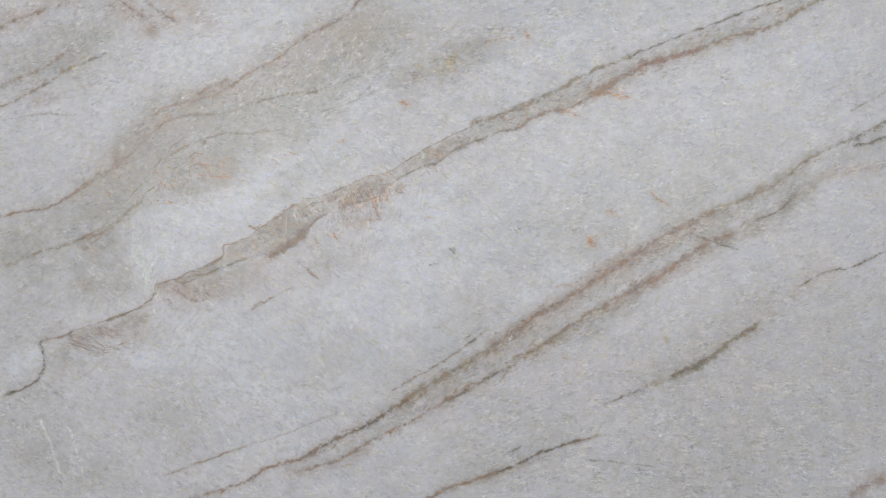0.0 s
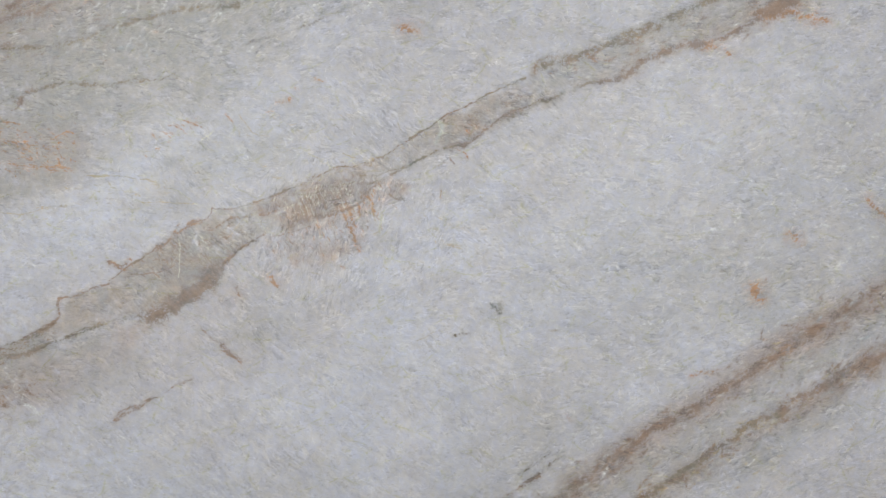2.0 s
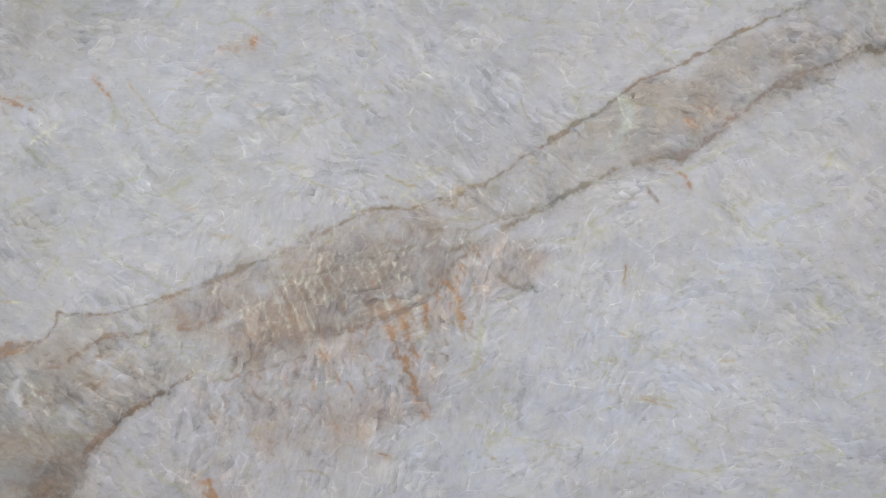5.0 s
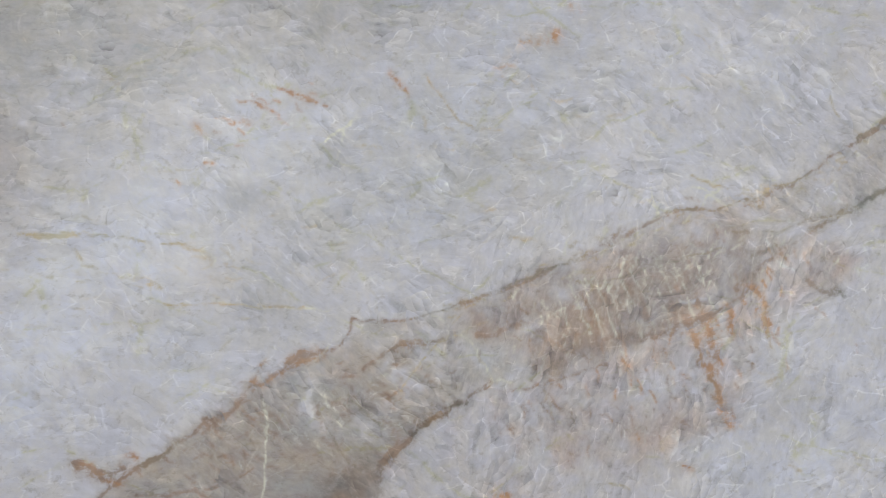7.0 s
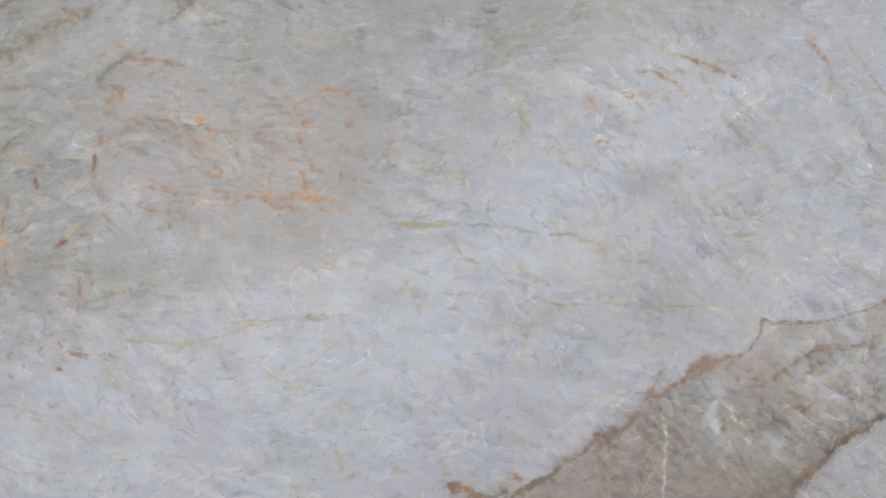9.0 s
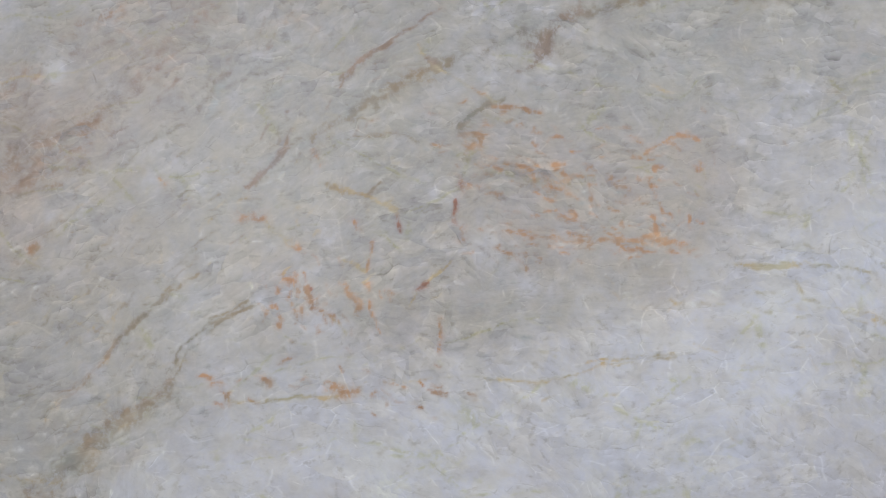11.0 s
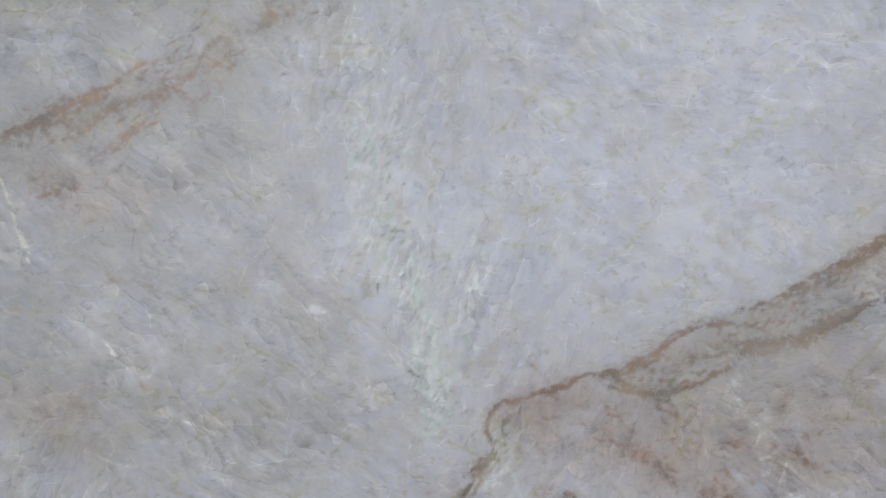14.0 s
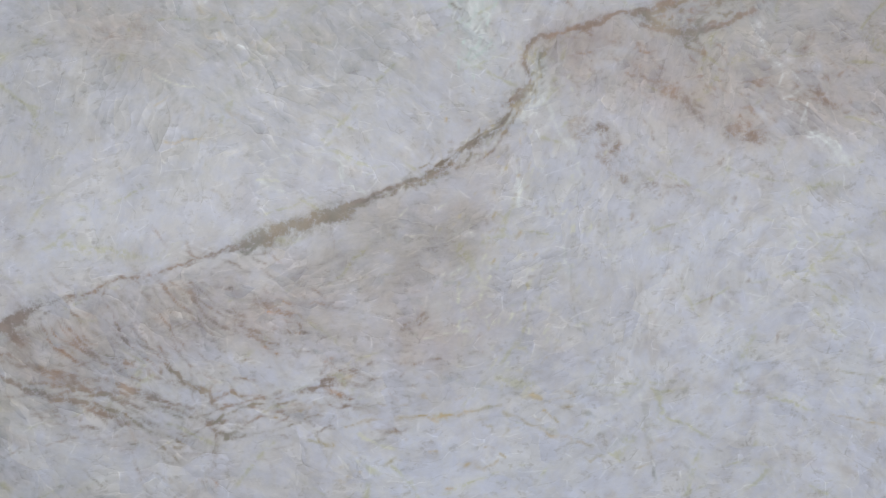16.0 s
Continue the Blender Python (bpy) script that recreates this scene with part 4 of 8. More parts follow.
streak("rust", 0.9, 0.75, (-613.6, 1349.5), (-612.3, 1344.7), (-608.9, 1339.8))
streak("rust", 0.7, 0.60, (-606.1, 1350.1), (-605.3, 1347.9))
streak("rust", 0.7, 0.50, (-604.9, 1343.5), (-604.5, 1337.5))
streak("rust", 1.0, 0.40, (-598.2, 1347.8), (-596.5, 1346.7))
streak("rust", 0.7, 0.60, (-670.7, 1315.8), (-666.0, 1314.4))
streak("rust", 0.9, 0.65, (-665.6, 1312.2), (-659.6, 1306.5))
streak("rust", 1.0, 0.55, (-646.8, 1313.2), (-644.3, 1311.4))
streak("rust", 1.0, 0.75, (-619.1, 1311.0), (-615.8, 1307.8), (-610.1, 1308.0))
streak("rust", 0.9, 0.45, (-606.9, 1315.7), (-604.7, 1315.0))
streak("rust", 0.8, 0.60, (-599.0, 1312.0), (-591.9, 1310.4))
streak("rust", 0.9, 0.40, (-587.0, 1312.8), (-585.3, 1311.4))
streak("rust", 0.9, 0.60, (-567.5, 1307.5), (-564.8, 1306.1))
streak("rust", 0.8, 0.40, (-586.7, 1304.7), (-585.3, 1302.4))
streak("rust", 0.7, 0.50, (-614.3, 1324.7), (-613.0, 1323.4))
streak("rust", 1.0, 0.35, (-639.8, 1319.5), (-635.4, 1321.7))
streak("tan", 0.6, 0.45, (-659.6, 1306.3), (-650.9, 1304.8), (-633.4, 1306.1), (-618.0, 1307.0))
streak("tan", 0.6, 0.30, (-607.0, 1311.3), (-580.4, 1314.2), (-558.1, 1313.2))
streak("olive", 0.9, 0.30, (-723.0, 1309.7), (-711.1, 1317.2), (-701.1, 1331.4), (-691.3, 1338.9))
streak("olive", 0.9, 0.35, (-691.3, 1338.9), (-680.4, 1347.6), (-670.6, 1355.1))
streak("olive", 1.8, 0.25, (-735.9, 1271.3), (-718.3, 1287.6), (-707.3, 1297.3), (-696.4, 1306.0), (-684.4, 1310.2))
streak("olive", 0.6, 0.20, (-680.9, 1321.2), (-672.1, 1329.9), (-663.4, 1335.3), (-650.3, 1341.1))
streak("tan", 0.5, 0.30, (-513.1, 1317.5), (-499.5, 1318.7), (-483.5, 1319.8))
streak("tan", 0.5, 0.30, (-558.1, 1312.8), (-535.6, 1311.3), (-513.1, 1317.5))
streak("white", 0.6, 0.40, (-435.1, 1306.4), (-418.8, 1306.1), (-404.8, 1306.3))
streak("tan", 0.6, 0.25, (-435.6, 1339.4), (-419.4, 1339.3), (-400.7, 1332.2))
streak("cream", 0.6, 0.30, (-652.3, 1351.7), (-650.2, 1347.3))
streak("cream", 0.7, 0.30, (-722.1, 1304.2), (-720.1, 1299.8))
# ---- the pale crystals below the rust
streak("rust", 1.0, 0.55, (-763.1, 1336.3), (-756.7, 1330.6), (-758.4, 1324.7))
streak("rust", 0.9, 0.55, (-753.7, 1328.4), (-753.3, 1323.2))
streak("rust", 0.7, 0.45, (-732.4, 1365.7), (-729.6, 1367.5))
streak("tan", 0.9, 0.40, (-796.2, 1346.6), (-784.5, 1349.8), (-769.5, 1355.3))
streak("tan", 0.7, 0.30, (-802.6, 1360.7), (-795.2, 1346.6), (-795.2, 1339.0))
streak("brown", 1.4, 0.30, (-818.5, 1347.7), (-810.1, 1350.9))
streak("brown", 1.5, 0.30, (-782.4, 1372.8), (-773.8, 1377.2))
streak("olive", 3.0, 0.21, (-720.2, 1283.1), (-709.3, 1294.0), (-700.6, 1301.1))
streak("olive", 1.5, 0.27, (-702.7, 1299.8), (-694.0, 1305.9), (-684.1, 1310.7))
streak("olive", 0.9, 0.24, (-684.1, 1311.3), (-676.4, 1322.3), (-667.5, 1331.1), (-656.5, 1337.7), (-647.6, 1342.2))
streak("brown", 0.6, 0.27, (-724.4, 1304.3), (-713.5, 1315.9), (-708.1, 1321.3), (-701.5, 1329.0))
streak("brown", 1.5, 0.18, (-720.2, 1282.0), (-731.0, 1273.4), (-741.8, 1258.4))
streak("olive", 1.2, 0.18, (-707.1, 1303.8), (-711.4, 1310.4), (-720.1, 1290.8))
streak("rust", 0.7, 0.40, (-805.6, 1237.2), (-795.1, 1240.7), (-784.5, 1249.2), (-778.1, 1251.3))
streak("brown", 0.7, 0.45, (-828.7, 1225.6), (-818.2, 1228.9), (-809.8, 1232.4))
streak("brown", 10.7, 0.25, (-820.3, 1223.0), (-793.0, 1233.2), (-767.5, 1243.6), (-756.8, 1252.1))
streak("grey", 14.9, 0.40, (-784.5, 1213.8), (-759.0, 1230.5), (-750.4, 1247.7))
streak("grey", 19.1, 0.35, (-809.9, 1252.7), (-788.7, 1278.3), (-763.2, 1295.4))
streak("brown", 1.0, 0.40, (-801.4, 1215.2), (-792.9, 1219.9), (-785.5, 1224.1))
streak("brown", 1.2, 0.22, (-784.5, 1225.6), (-776.0, 1233.0), (-763.3, 1230.6))
streak("olive", 4.2, 0.40, (-820.3, 1205.9), (-811.9, 1204.1))
streak("brown", 1.3, 0.18, (-770.7, 1256.5), (-763.2, 1265.1), (-754.6, 1273.7))
streak("tan", 1.3, 0.30, (-754.6, 1273.7), (-741.8, 1276.8), (-724.5, 1275.5))
streak("brown", 1.2, 0.30, (-782.4, 1250.2), (-767.5, 1252.2), (-754.7, 1251.0))
streak("pale", 9.8, 0.20, (-698.6, 1264.4), (-700.9, 1247.0), (-694.5, 1225.2), (-690.4, 1194.8))
streak("pale", 8.7, 0.06, (-726.7, 1282.1), (-707.1, 1290.7), (-687.6, 1286.1))
streak("pale", 6.7, 0.30, (-603.9, 1276.6), (-595.1, 1263.3))
streak("cream", 0.6, 0.40, (-583.6, 1285.3), (-577.0, 1276.4), (-568.0, 1283.0))
streak("cream", 0.6, 0.40, (-543.7, 1249.4), (-527.8, 1249.2), (-516.5, 1248.0))
streak("cream", 0.6, 0.30, (-652.9, 1240.9), (-646.3, 1241.9), (-639.7, 1239.7))
streak("white", 13.3, 0.35, (-633.2, 1228.6), (-611.0, 1241.5), (-588.3, 1272.1))
streak("white", 13.7, 0.40, (-520.2, 1293.8), (-497.7, 1275.7))
streak("grey", 6.8, 0.20, (-517.1, 1216.9), (-510.3, 1215.6))
streak("pale", 1.8, 0.20, (-721.2, 1303.9), (-719.0, 1300.6))
streak("pale", 3.0, 0.14, (-758.9, 1288.9), (-752.5, 1286.6))
# ---- kinked vein
streak("brown", 0.7, 0.45, (-837.8, 1220.7), (-823.9, 1225.6), (-809.9, 1228.4))
streak("brown", 1.5, 0.40, (-797.0, 1217.0), (-785.8, 1224.5))
streak("brown", 5.2, 0.30, (-817.2, 1206.1), (-810.2, 1205.1))
streak("grey", 12.2, 0.40, (-800.4, 1187.6), (-784.3, 1183.5), (-774.2, 1173.1))
streak("pale", 8.9, 0.25, (-702.1, 1225.9), (-694.9, 1204.7), (-688.8, 1183.5), (-681.5, 1164.3))
streak("pale", 6.4, 0.25, (-681.5, 1164.3), (-678.4, 1143.0), (-675.5, 1115.2))
streak("pale", 6.5, 0.35, (-658.7, 1185.7), (-661.1, 1166.4), (-661.2, 1145.0))
streak("pale", 1.6, 0.80, (-702.5, 1187.8), (-699.3, 1185.6))
streak("pale", 1.3, 0.60, (-719.6, 1159.2), (-714.4, 1157.1))
streak("greenish", 6.4, 0.30, (-681.6, 1153.7), (-676.4, 1136.6), (-675.5, 1117.3))
streak("spot", 0.4, 0.27, (-691.9, 1188.4), (-685.5, 1186.7))
streak("spot", 0.4, 0.18, (-695.3, 1167.6), (-694.9, 1164.4))
streak("dark", 0.4, 0.40, (-684.9, 1136.7), (-681.7, 1135.3))
streak("band", 13.5, 0.38, (-642.0, 1116.8), (-606.8, 1115.1), (-573.3, 1115.7), (-539.1, 1121.7), (-500.3, 1125.6))
streak("pink", 16.2, 0.40, (-584.6, 1100.5), (-550.7, 1097.6), (-516.2, 1103.6), (-500.4, 1098.9))
streak("brown", 5.7, 0.35, (-566.7, 1089.2), (-557.6, 1084.6))
streak("brown", 3.1, 0.35, (-584.7, 1078.6), (-581.4, 1077.4))
streak("band", 6.4, 0.32, (-500.1, 1170.2), (-515.9, 1166.9), (-534.3, 1159.3), (-550.4, 1151.7), (-573.1, 1144.2), (-595.5, 1134.6))
streak("red", 1.1, 0.40, (-566.2, 1151.6), (-579.8, 1148.6), (-588.8, 1144.3))
streak("brown", 0.8, 0.65, (-568.5, 1151.1), (-579.8, 1148.6), (-588.8, 1144.3), (-597.7, 1137.8), (-606.7, 1133.6))
streak("olive", 1.4, 0.50, (-611.1, 1134.7), (-604.5, 1131.4), (-595.6, 1125.2))
streak("brown", 0.7, 0.70, (-606.7, 1133.6), (-617.7, 1132.6), (-628.7, 1128.4), (-639.7, 1126.0), (-650.6, 1123.4), (-655.0, 1120.2))
streak("brown", 0.7, 0.60, (-655.0, 1120.2), (-657.6, 1114.9), (-655.5, 1106.2), (-657.3, 1099.8))
streak("brown", 0.6, 0.20, (-655.0, 1120.2), (-661.5, 1112.8), (-664.6, 1107.3))
streak("dark", 0.9, 0.60, (-657.3, 1099.8), (-663.9, 1091.3), (-672.5, 1085.1))
streak("brown", 0.6, 0.45, (-649.6, 1112.6), (-654.0, 1101.9), (-661.7, 1089.1), (-672.6, 1075.5), (-683.4, 1070.0))
streak("dark", 0.4, 0.52, (-672.5, 1085.1), (-679.0, 1079.9), (-685.5, 1072.6), (-696.2, 1068.6), (-706.8, 1064.7), (-717.4, 1060.7), (-727.9, 1054.7), (-736.3, 1050.7))
streak("brown", 0.9, 0.40, (-674.7, 1076.6), (-685.5, 1071.5), (-696.2, 1068.0), (-706.8, 1064.2))
streak("tan", 3.5, 0.20, (-657.1, 1119.2), (-652.9, 1106.2), (-663.9, 1087.0))
streak("brown", 1.4, 0.60, (-608.9, 1128.8), (-600.0, 1126.5), (-588.9, 1127.9), (-575.4, 1129.9), (-564.1, 1135.3))
streak("olive", 0.9, 0.40, (-586.7, 1126.8), (-591.2, 1122.5), (-584.5, 1118.0))
streak("white", 1.9, 0.50, (-532.1, 1147.1), (-526.4, 1148.6))
streak("pale", 1.3, 0.30, (-539.3, 1086.3), (-530.2, 1082.8), (-521.0, 1073.7))
streak("pale", 1.3, 0.35, (-650.8, 1101.8), (-644.3, 1090.9), (-637.9, 1082.1))
streak("pale", 1.3, 0.35, (-659.7, 1076.2), (-658.7, 1056.8))
streak("pale", 1.5, 0.30, (-637.8, 1088.6), (-632.5, 1066.8))
streak("brown", 6.6, 0.20, (-633.4, 1090.7), (-618.1, 1079.5), (-609.3, 1068.3))
streak("cream", 0.5, 0.70, (-831.7, 1208.1), (-829.0, 1200.9), (-827.3, 1192.7))
streak("cream", 0.5, 0.60, (-827.3, 1192.7), (-824.8, 1185.5), (-822.1, 1177.3))
streak("cream", 0.5, 0.60, (-800.3, 1107.9), (-792.2, 1104.2), (-783.1, 1102.8))
streak("tan", 0.7, 0.45, (-829.6, 1160.5), (-818.3, 1160.2))
streak("tan", 0.7, 0.35, (-796.5, 1082.3), (-789.4, 1083.3), (-780.3, 1083.5))
streak("pale", 0.6, 0.50, (-793.8, 1150.3), (-790.8, 1142.0), (-780.7, 1136.1), (-776.6, 1139.8))
streak("pale", 0.5, 0.35, (-774.7, 1125.1), (-766.6, 1118.8), (-756.4, 1114.4))
streak("pale", 0.9, 0.35, (-619.6, 1174.9), (-610.8, 1178.1), (-599.7, 1177.0), (-584.1, 1175.9))
streak("spot", 0.4, 0.23, (-825.8, 1067.7), (-825.2, 1066.0))
streak("pale", 0.6, 0.50, (-737.1, 1076.5), (-728.8, 1073.8), (-726.8, 1067.4))
streak("cream", 0.5, 0.40, (-760.0, 1067.3), (-750.7, 1067.0))
streak("dark", 0.7, 0.20, (-739.6, 1142.5), (-731.3, 1135.1))
streak("brown", 8.1, 0.12, (-817.2, 1121.6), (-797.0, 1129.6))
# ---- the fan of fine lines below the kinked vein
streak("band", 14.9, 0.32, (-843.9, 1000.6), (-804.5, 1010.4), (-762.1, 1022.4), (-718.8, 1032.6), (-690.0, 1045.4))
streak("pink", 13.1, 0.12, (-751.8, 998.2), (-721.4, 1006.3), (-690.5, 1005.5))
streak("grey", 16.6, 0.18, (-844.7, 966.5), (-820.1, 959.2), (-790.8, 960.3))
streak("grey", 13.3, 0.25, (-718.7, 1039.2), (-685.6, 1043.1))
streak("white", 17.0, 0.35, (-528.1, 1011.0), (-523.3, 978.4))
streak("white", 12.4, 0.40, (-843.0, 1043.1), (-814.0, 1055.5))
streak("white", 9.2, 0.35, (-631.1, 1084.9), (-619.8, 1076.0))
streak("brown", 0.6, 0.70, (-703.0, 1066.4), (-716.2, 1062.1), (-725.0, 1057.2), (-733.7, 1052.9))
streak("dark", 1.8, 0.80, (-729.4, 1054.2), (-738.1, 1051.0), (-748.9, 1048.3))
streak("olive", 1.9, 0.85, (-742.4, 1049.3), (-753.2, 1046.2), (-761.8, 1042.8))
streak("brown", 0.7, 0.60, (-759.7, 1043.7), (-768.2, 1041.0), (-776.7, 1038.5), (-785.2, 1036.5), (-793.6, 1034.2))
streak("brown", 0.6, 0.75, (-791.5, 1034.6), (-804.1, 1031.8), (-814.6, 1029.2), (-822.9, 1025.3), (-831.2, 1022.3), (-839.4, 1020.1))
streak("dark", 1.1, 0.65, (-844.5, 1020.2), (-840.5, 1018.9))
streak("brown", 0.7, 0.65, (-843.5, 1018.7), (-849.7, 1014.6), (-857.9, 1011.2))
streak("brown", 1.9, 0.50, (-853.9, 1008.3), (-849.0, 1004.0))
streak("brown", 0.4, 0.27, (-841.9, 1017.6), (-837.6, 1009.0), (-830.6, 1003.5), (-822.4, 999.0), (-811.1, 994.4))
streak("brown", 0.4, 0.19, (-811.1, 994.4), (-794.5, 990.3), (-779.8, 984.9))
streak("brown", 0.4, 0.22, (-831.3, 1017.4), (-825.4, 1006.6), (-817.2, 999.9), (-802.8, 994.2), (-788.2, 986.2))
streak("olive", 1.0, 0.35, (-818.7, 1027.8), (-815.8, 1021.3), (-810.7, 1014.8))
streak("brown", 0.4, 0.22, (-810.7, 1015.9), (-804.6, 1006.1), (-796.4, 997.2), (-788.2, 988.4))
streak("dark", 0.4, 0.17, (-804.2, 1029.7), (-794.0, 1016.6), (-781.6, 1005.1), (-773.2, 998.8))
streak("brown", 0.4, 0.25, (-793.8, 1028.4), (-779.2, 1018.9), (-766.6, 1009.1), (-752.8, 1004.4))
streak("brown", 0.4, 0.19, (-772.9, 1016.2), (-764.5, 1007.3), (-756.1, 999.4))
streak("brown", 0.4, 0.14, (-858.2, 999.9), (-846.1, 993.9), (-833.9, 989.7), (-820.5, 989.3))
streak("olive", 0.4, 0.22, (-858.4, 990.4), (-836.0, 987.6), (-821.7, 984.6), (-809.3, 979.3), (-799.0, 972.5), (-788.5, 968.4), (-780.0, 971.2))
streak("olive", 0.4, 0.22, (-821.6, 989.3), (-809.2, 986.8), (-794.7, 978.8), (-784.2, 975.2))
streak("brown", 0.3, 0.17, (-858.6, 983.0), (-844.3, 984.5), (-825.9, 978.7), (-809.5, 967.4))
streak("rust", 0.5, 0.22, (-811.0, 977.2), (-808.3, 969.5), (-807.6, 962.0))
streak("brown", 0.5, 0.27, (-781.0, 975.6), (-765.0, 979.6), (-749.9, 982.2), (-730.4, 985.6))
streak("brown", 0.4, 0.22, (-779.0, 971.8), (-765.1, 972.4), (-743.6, 975.7))
streak("brown", 0.3, 0.19, (-743.4, 983.8), (-730.4, 985.2), (-712.9, 986.2))
streak("olive", 2.0, 0.12, (-781.0, 975.1), (-776.8, 976.1))
streak("brown", 0.4, 0.22, (-760.0, 1024.1), (-747.2, 1018.9), (-729.9, 1017.0), (-708.1, 1012.6))
streak("brown", 0.4, 0.19, (-755.8, 1019.1), (-747.3, 1013.4))
streak("brown", 0.4, 0.19, (-729.8, 1028.4), (-721.1, 1023.8), (-710.2, 1021.4))
streak("rust", 0.6, 0.25, (-759.0, 1016.9), (-755.8, 1015.4))
streak("rust", 0.6, 0.28, (-759.9, 1001.7), (-753.5, 998.3))
streak("rust", 0.6, 0.22, (-748.4, 1008.6), (-744.2, 1006.8))
streak("brown", 1.4, 0.40, (-703.8, 1008.1), (-693.8, 1012.7))
streak("brown", 1.8, 0.22, (-704.0, 993.7), (-688.5, 994.4))
streak("brown", 1.3, 0.45, (-735.8, 986.4), (-730.4, 986.7))
streak("rust", 0.6, 0.22, (-734.6, 995.2), (-730.2, 996.6))
streak("brown", 0.4, 0.22, (-776.4, 995.6), (-773.3, 993.4))
streak("brown", 0.4, 0.19, (-794.1, 1008.0), (-786.0, 994.8), (-775.5, 988.0))
streak("rust", 2.0, 0.20, (-784.6, 951.3), (-777.2, 948.8))
streak("brown", 0.4, 0.11, (-778.0, 964.1), (-777.2, 953.2), (-780.5, 946.8))
streak("brown", 0.4, 0.17, (-774.0, 953.1), (-758.9, 956.9), (-752.6, 952.3))
streak("tan", 1.1, 0.50, (-652.6, 980.4), (-649.9, 979.0))
streak("tan", 0.8, 0.40, (-648.1, 974.2), (-641.3, 970.6))
streak("tan", 0.6, 0.35, (-726.3, 968.9), (-708.7, 971.7), (-686.5, 973.2), (-664.0, 975.8))
streak("tan", 0.6, 0.20, (-661.8, 973.5), (-650.5, 968.6), (-639.1, 963.7))
streak("cream", 0.9, 0.60, (-720.8, 966.1), (-716.5, 963.1), (-707.7, 959.9))
streak("tan", 0.7, 0.50, (-742.7, 964.0), (-730.7, 962.5))
streak("cream", 1.8, 0.30, (-676.9, 1027.5), (-668.0, 1020.6))
streak("cream", 1.2, 0.35, (-686.1, 1005.4), (-677.1, 1006.3))
streak("smoke", 0.3, 0.40, (-638.9, 1033.5), (-637.2, 1022.3), (-634.1, 1006.9))
streak("smoke", 0.4, 0.40, (-609.0, 977.5), (-606.3, 964.9), (-601.7, 946.4))
streak("pale", 0.9, 0.40, (-640.7, 1040.3), (-638.5, 1026.8))
streak("pale", 0.7, 0.40, (-749.5, 1077.6), (-735.5, 1078.6), (-729.1, 1074.2))
streak("pale", 0.7, 0.50, (-729.1, 1074.2), (-726.6, 1066.6), (-719.5, 1062.2))
streak("pale", 0.6, 0.40, (-758.2, 1066.8), (-748.7, 1062.4))
streak("pale", 1.0, 0.35, (-611.3, 983.2), (-604.4, 967.1), (-595.1, 957.6))
streak("pale", 1.5, 0.35, (-542.5, 1043.5), (-547.3, 1034.4))
streak("pale", 1.0, 0.30, (-594.6, 1028.3), (-575.9, 1023.4), (-566.4, 1016.4))
streak("tan", 0.7, 0.15, (-537.8, 992.7), (-520.9, 988.8), (-506.7, 986.0))
streak("tan", 0.7, 0.15, (-528.2, 971.5), (-506.7, 967.3))
streak("brown", 3.2, 0.18, (-622.1, 1073.7), (-608.3, 1066.9), (-587.4, 1064.5))
streak("grey", 6.1, 0.25, (-535.2, 1066.4), (-523.1, 1065.2))
# ---- where the band runs out
streak("grey", 23.4, 0.35, (-555.7, 1110.1), (-488.9, 1109.7), (-414.8, 1129.6))
streak("grey", 26.8, 0.30, (-280.0, 1169.5), (-232.9, 1182.8))
streak("brown", 2.7, 0.50, (-436.4, 1065.1), (-419.3, 1078.6), (-405.8, 1081.9))
streak("brown", 2.3, 0.40, (-398.9, 1088.7), (-382.0, 1094.1))
streak("brown", 2.7, 0.60, (-303.7, 1154.7), (-300.5, 1145.9), (-280.5, 1135.6))
streak("rust", 5.4, 0.35, (-245.5, 1236.8), (-239.0, 1226.7))
streak("brown", 3.3, 0.35, (-289.1, 1230.3), (-282.6, 1216.8))
streak("pink", 28.0, 0.35, (-615, 1116), (-552, 1107), (-488, 1120))
streak("grey", 25.5, 0.40, (-577, 1133), (-513, 1152), (-462, 1164))
# softer, wider veins at the far side
streak("brown", 15.0, 0.50, (489.5, 1213.1), (443.7, 1186.1), (389.5, 1165.9), (335.4, 1135.5), (301.8, 1104.8))
streak("brown", 13.7, 0.40, (301.8, 1104.8), (254.3, 1081.1), (206.8, 1050.4), (166.1, 1016.2), (118.4, 988.9))
streak("pink", 10.9, 0.45, (403.3, 1159.0), (349.0, 1138.8), (308.4, 1118.5))
streak("olive", 10.9, 0.35, (179.7, 1023.0), (138.9, 999.1), (104.8, 982.1))
streak("brown", 11.6, 0.45, (491.1, 1144.8), (458.7, 1124.5), (431.8, 1097.2), (397.9, 1080.2), (343.6, 1053.0))
streak("grey", 24.0, 0.45, (432.3, 1076.5), (391.5, 1056.1), (337.2, 1021.9))
streak("olive", 11.0, 0.35, (330.1, 1035.8), (289.3, 1015.3), (241.6, 994.9), (207.5, 974.3))
streak("rust", 5.4, 0.35, (334.3, 1207.0), (327.4, 1217.3), (344.1, 1234.1))
streak("rust", 4.1, 0.30, (253.9, 1115.4), (281.1, 1118.7))
streak("tan", 4.1, 0.40, (336.7, 1053.0), (360.6, 1061.8))
streak("rust", 2.7, 0.35, (104.4, 1068.3), (111.3, 1061.4))
streak("dark", 2.0, 0.35, (57.0, 989.4), (77.4, 1003.1), (97.8, 1016.7))
streak("grey", 76.0, 0.40, (-179, 1682), (-281, 1620), (-357, 1582))
streak("olive", 44.3, 0.14, (-179, 1670), (-281, 1607))
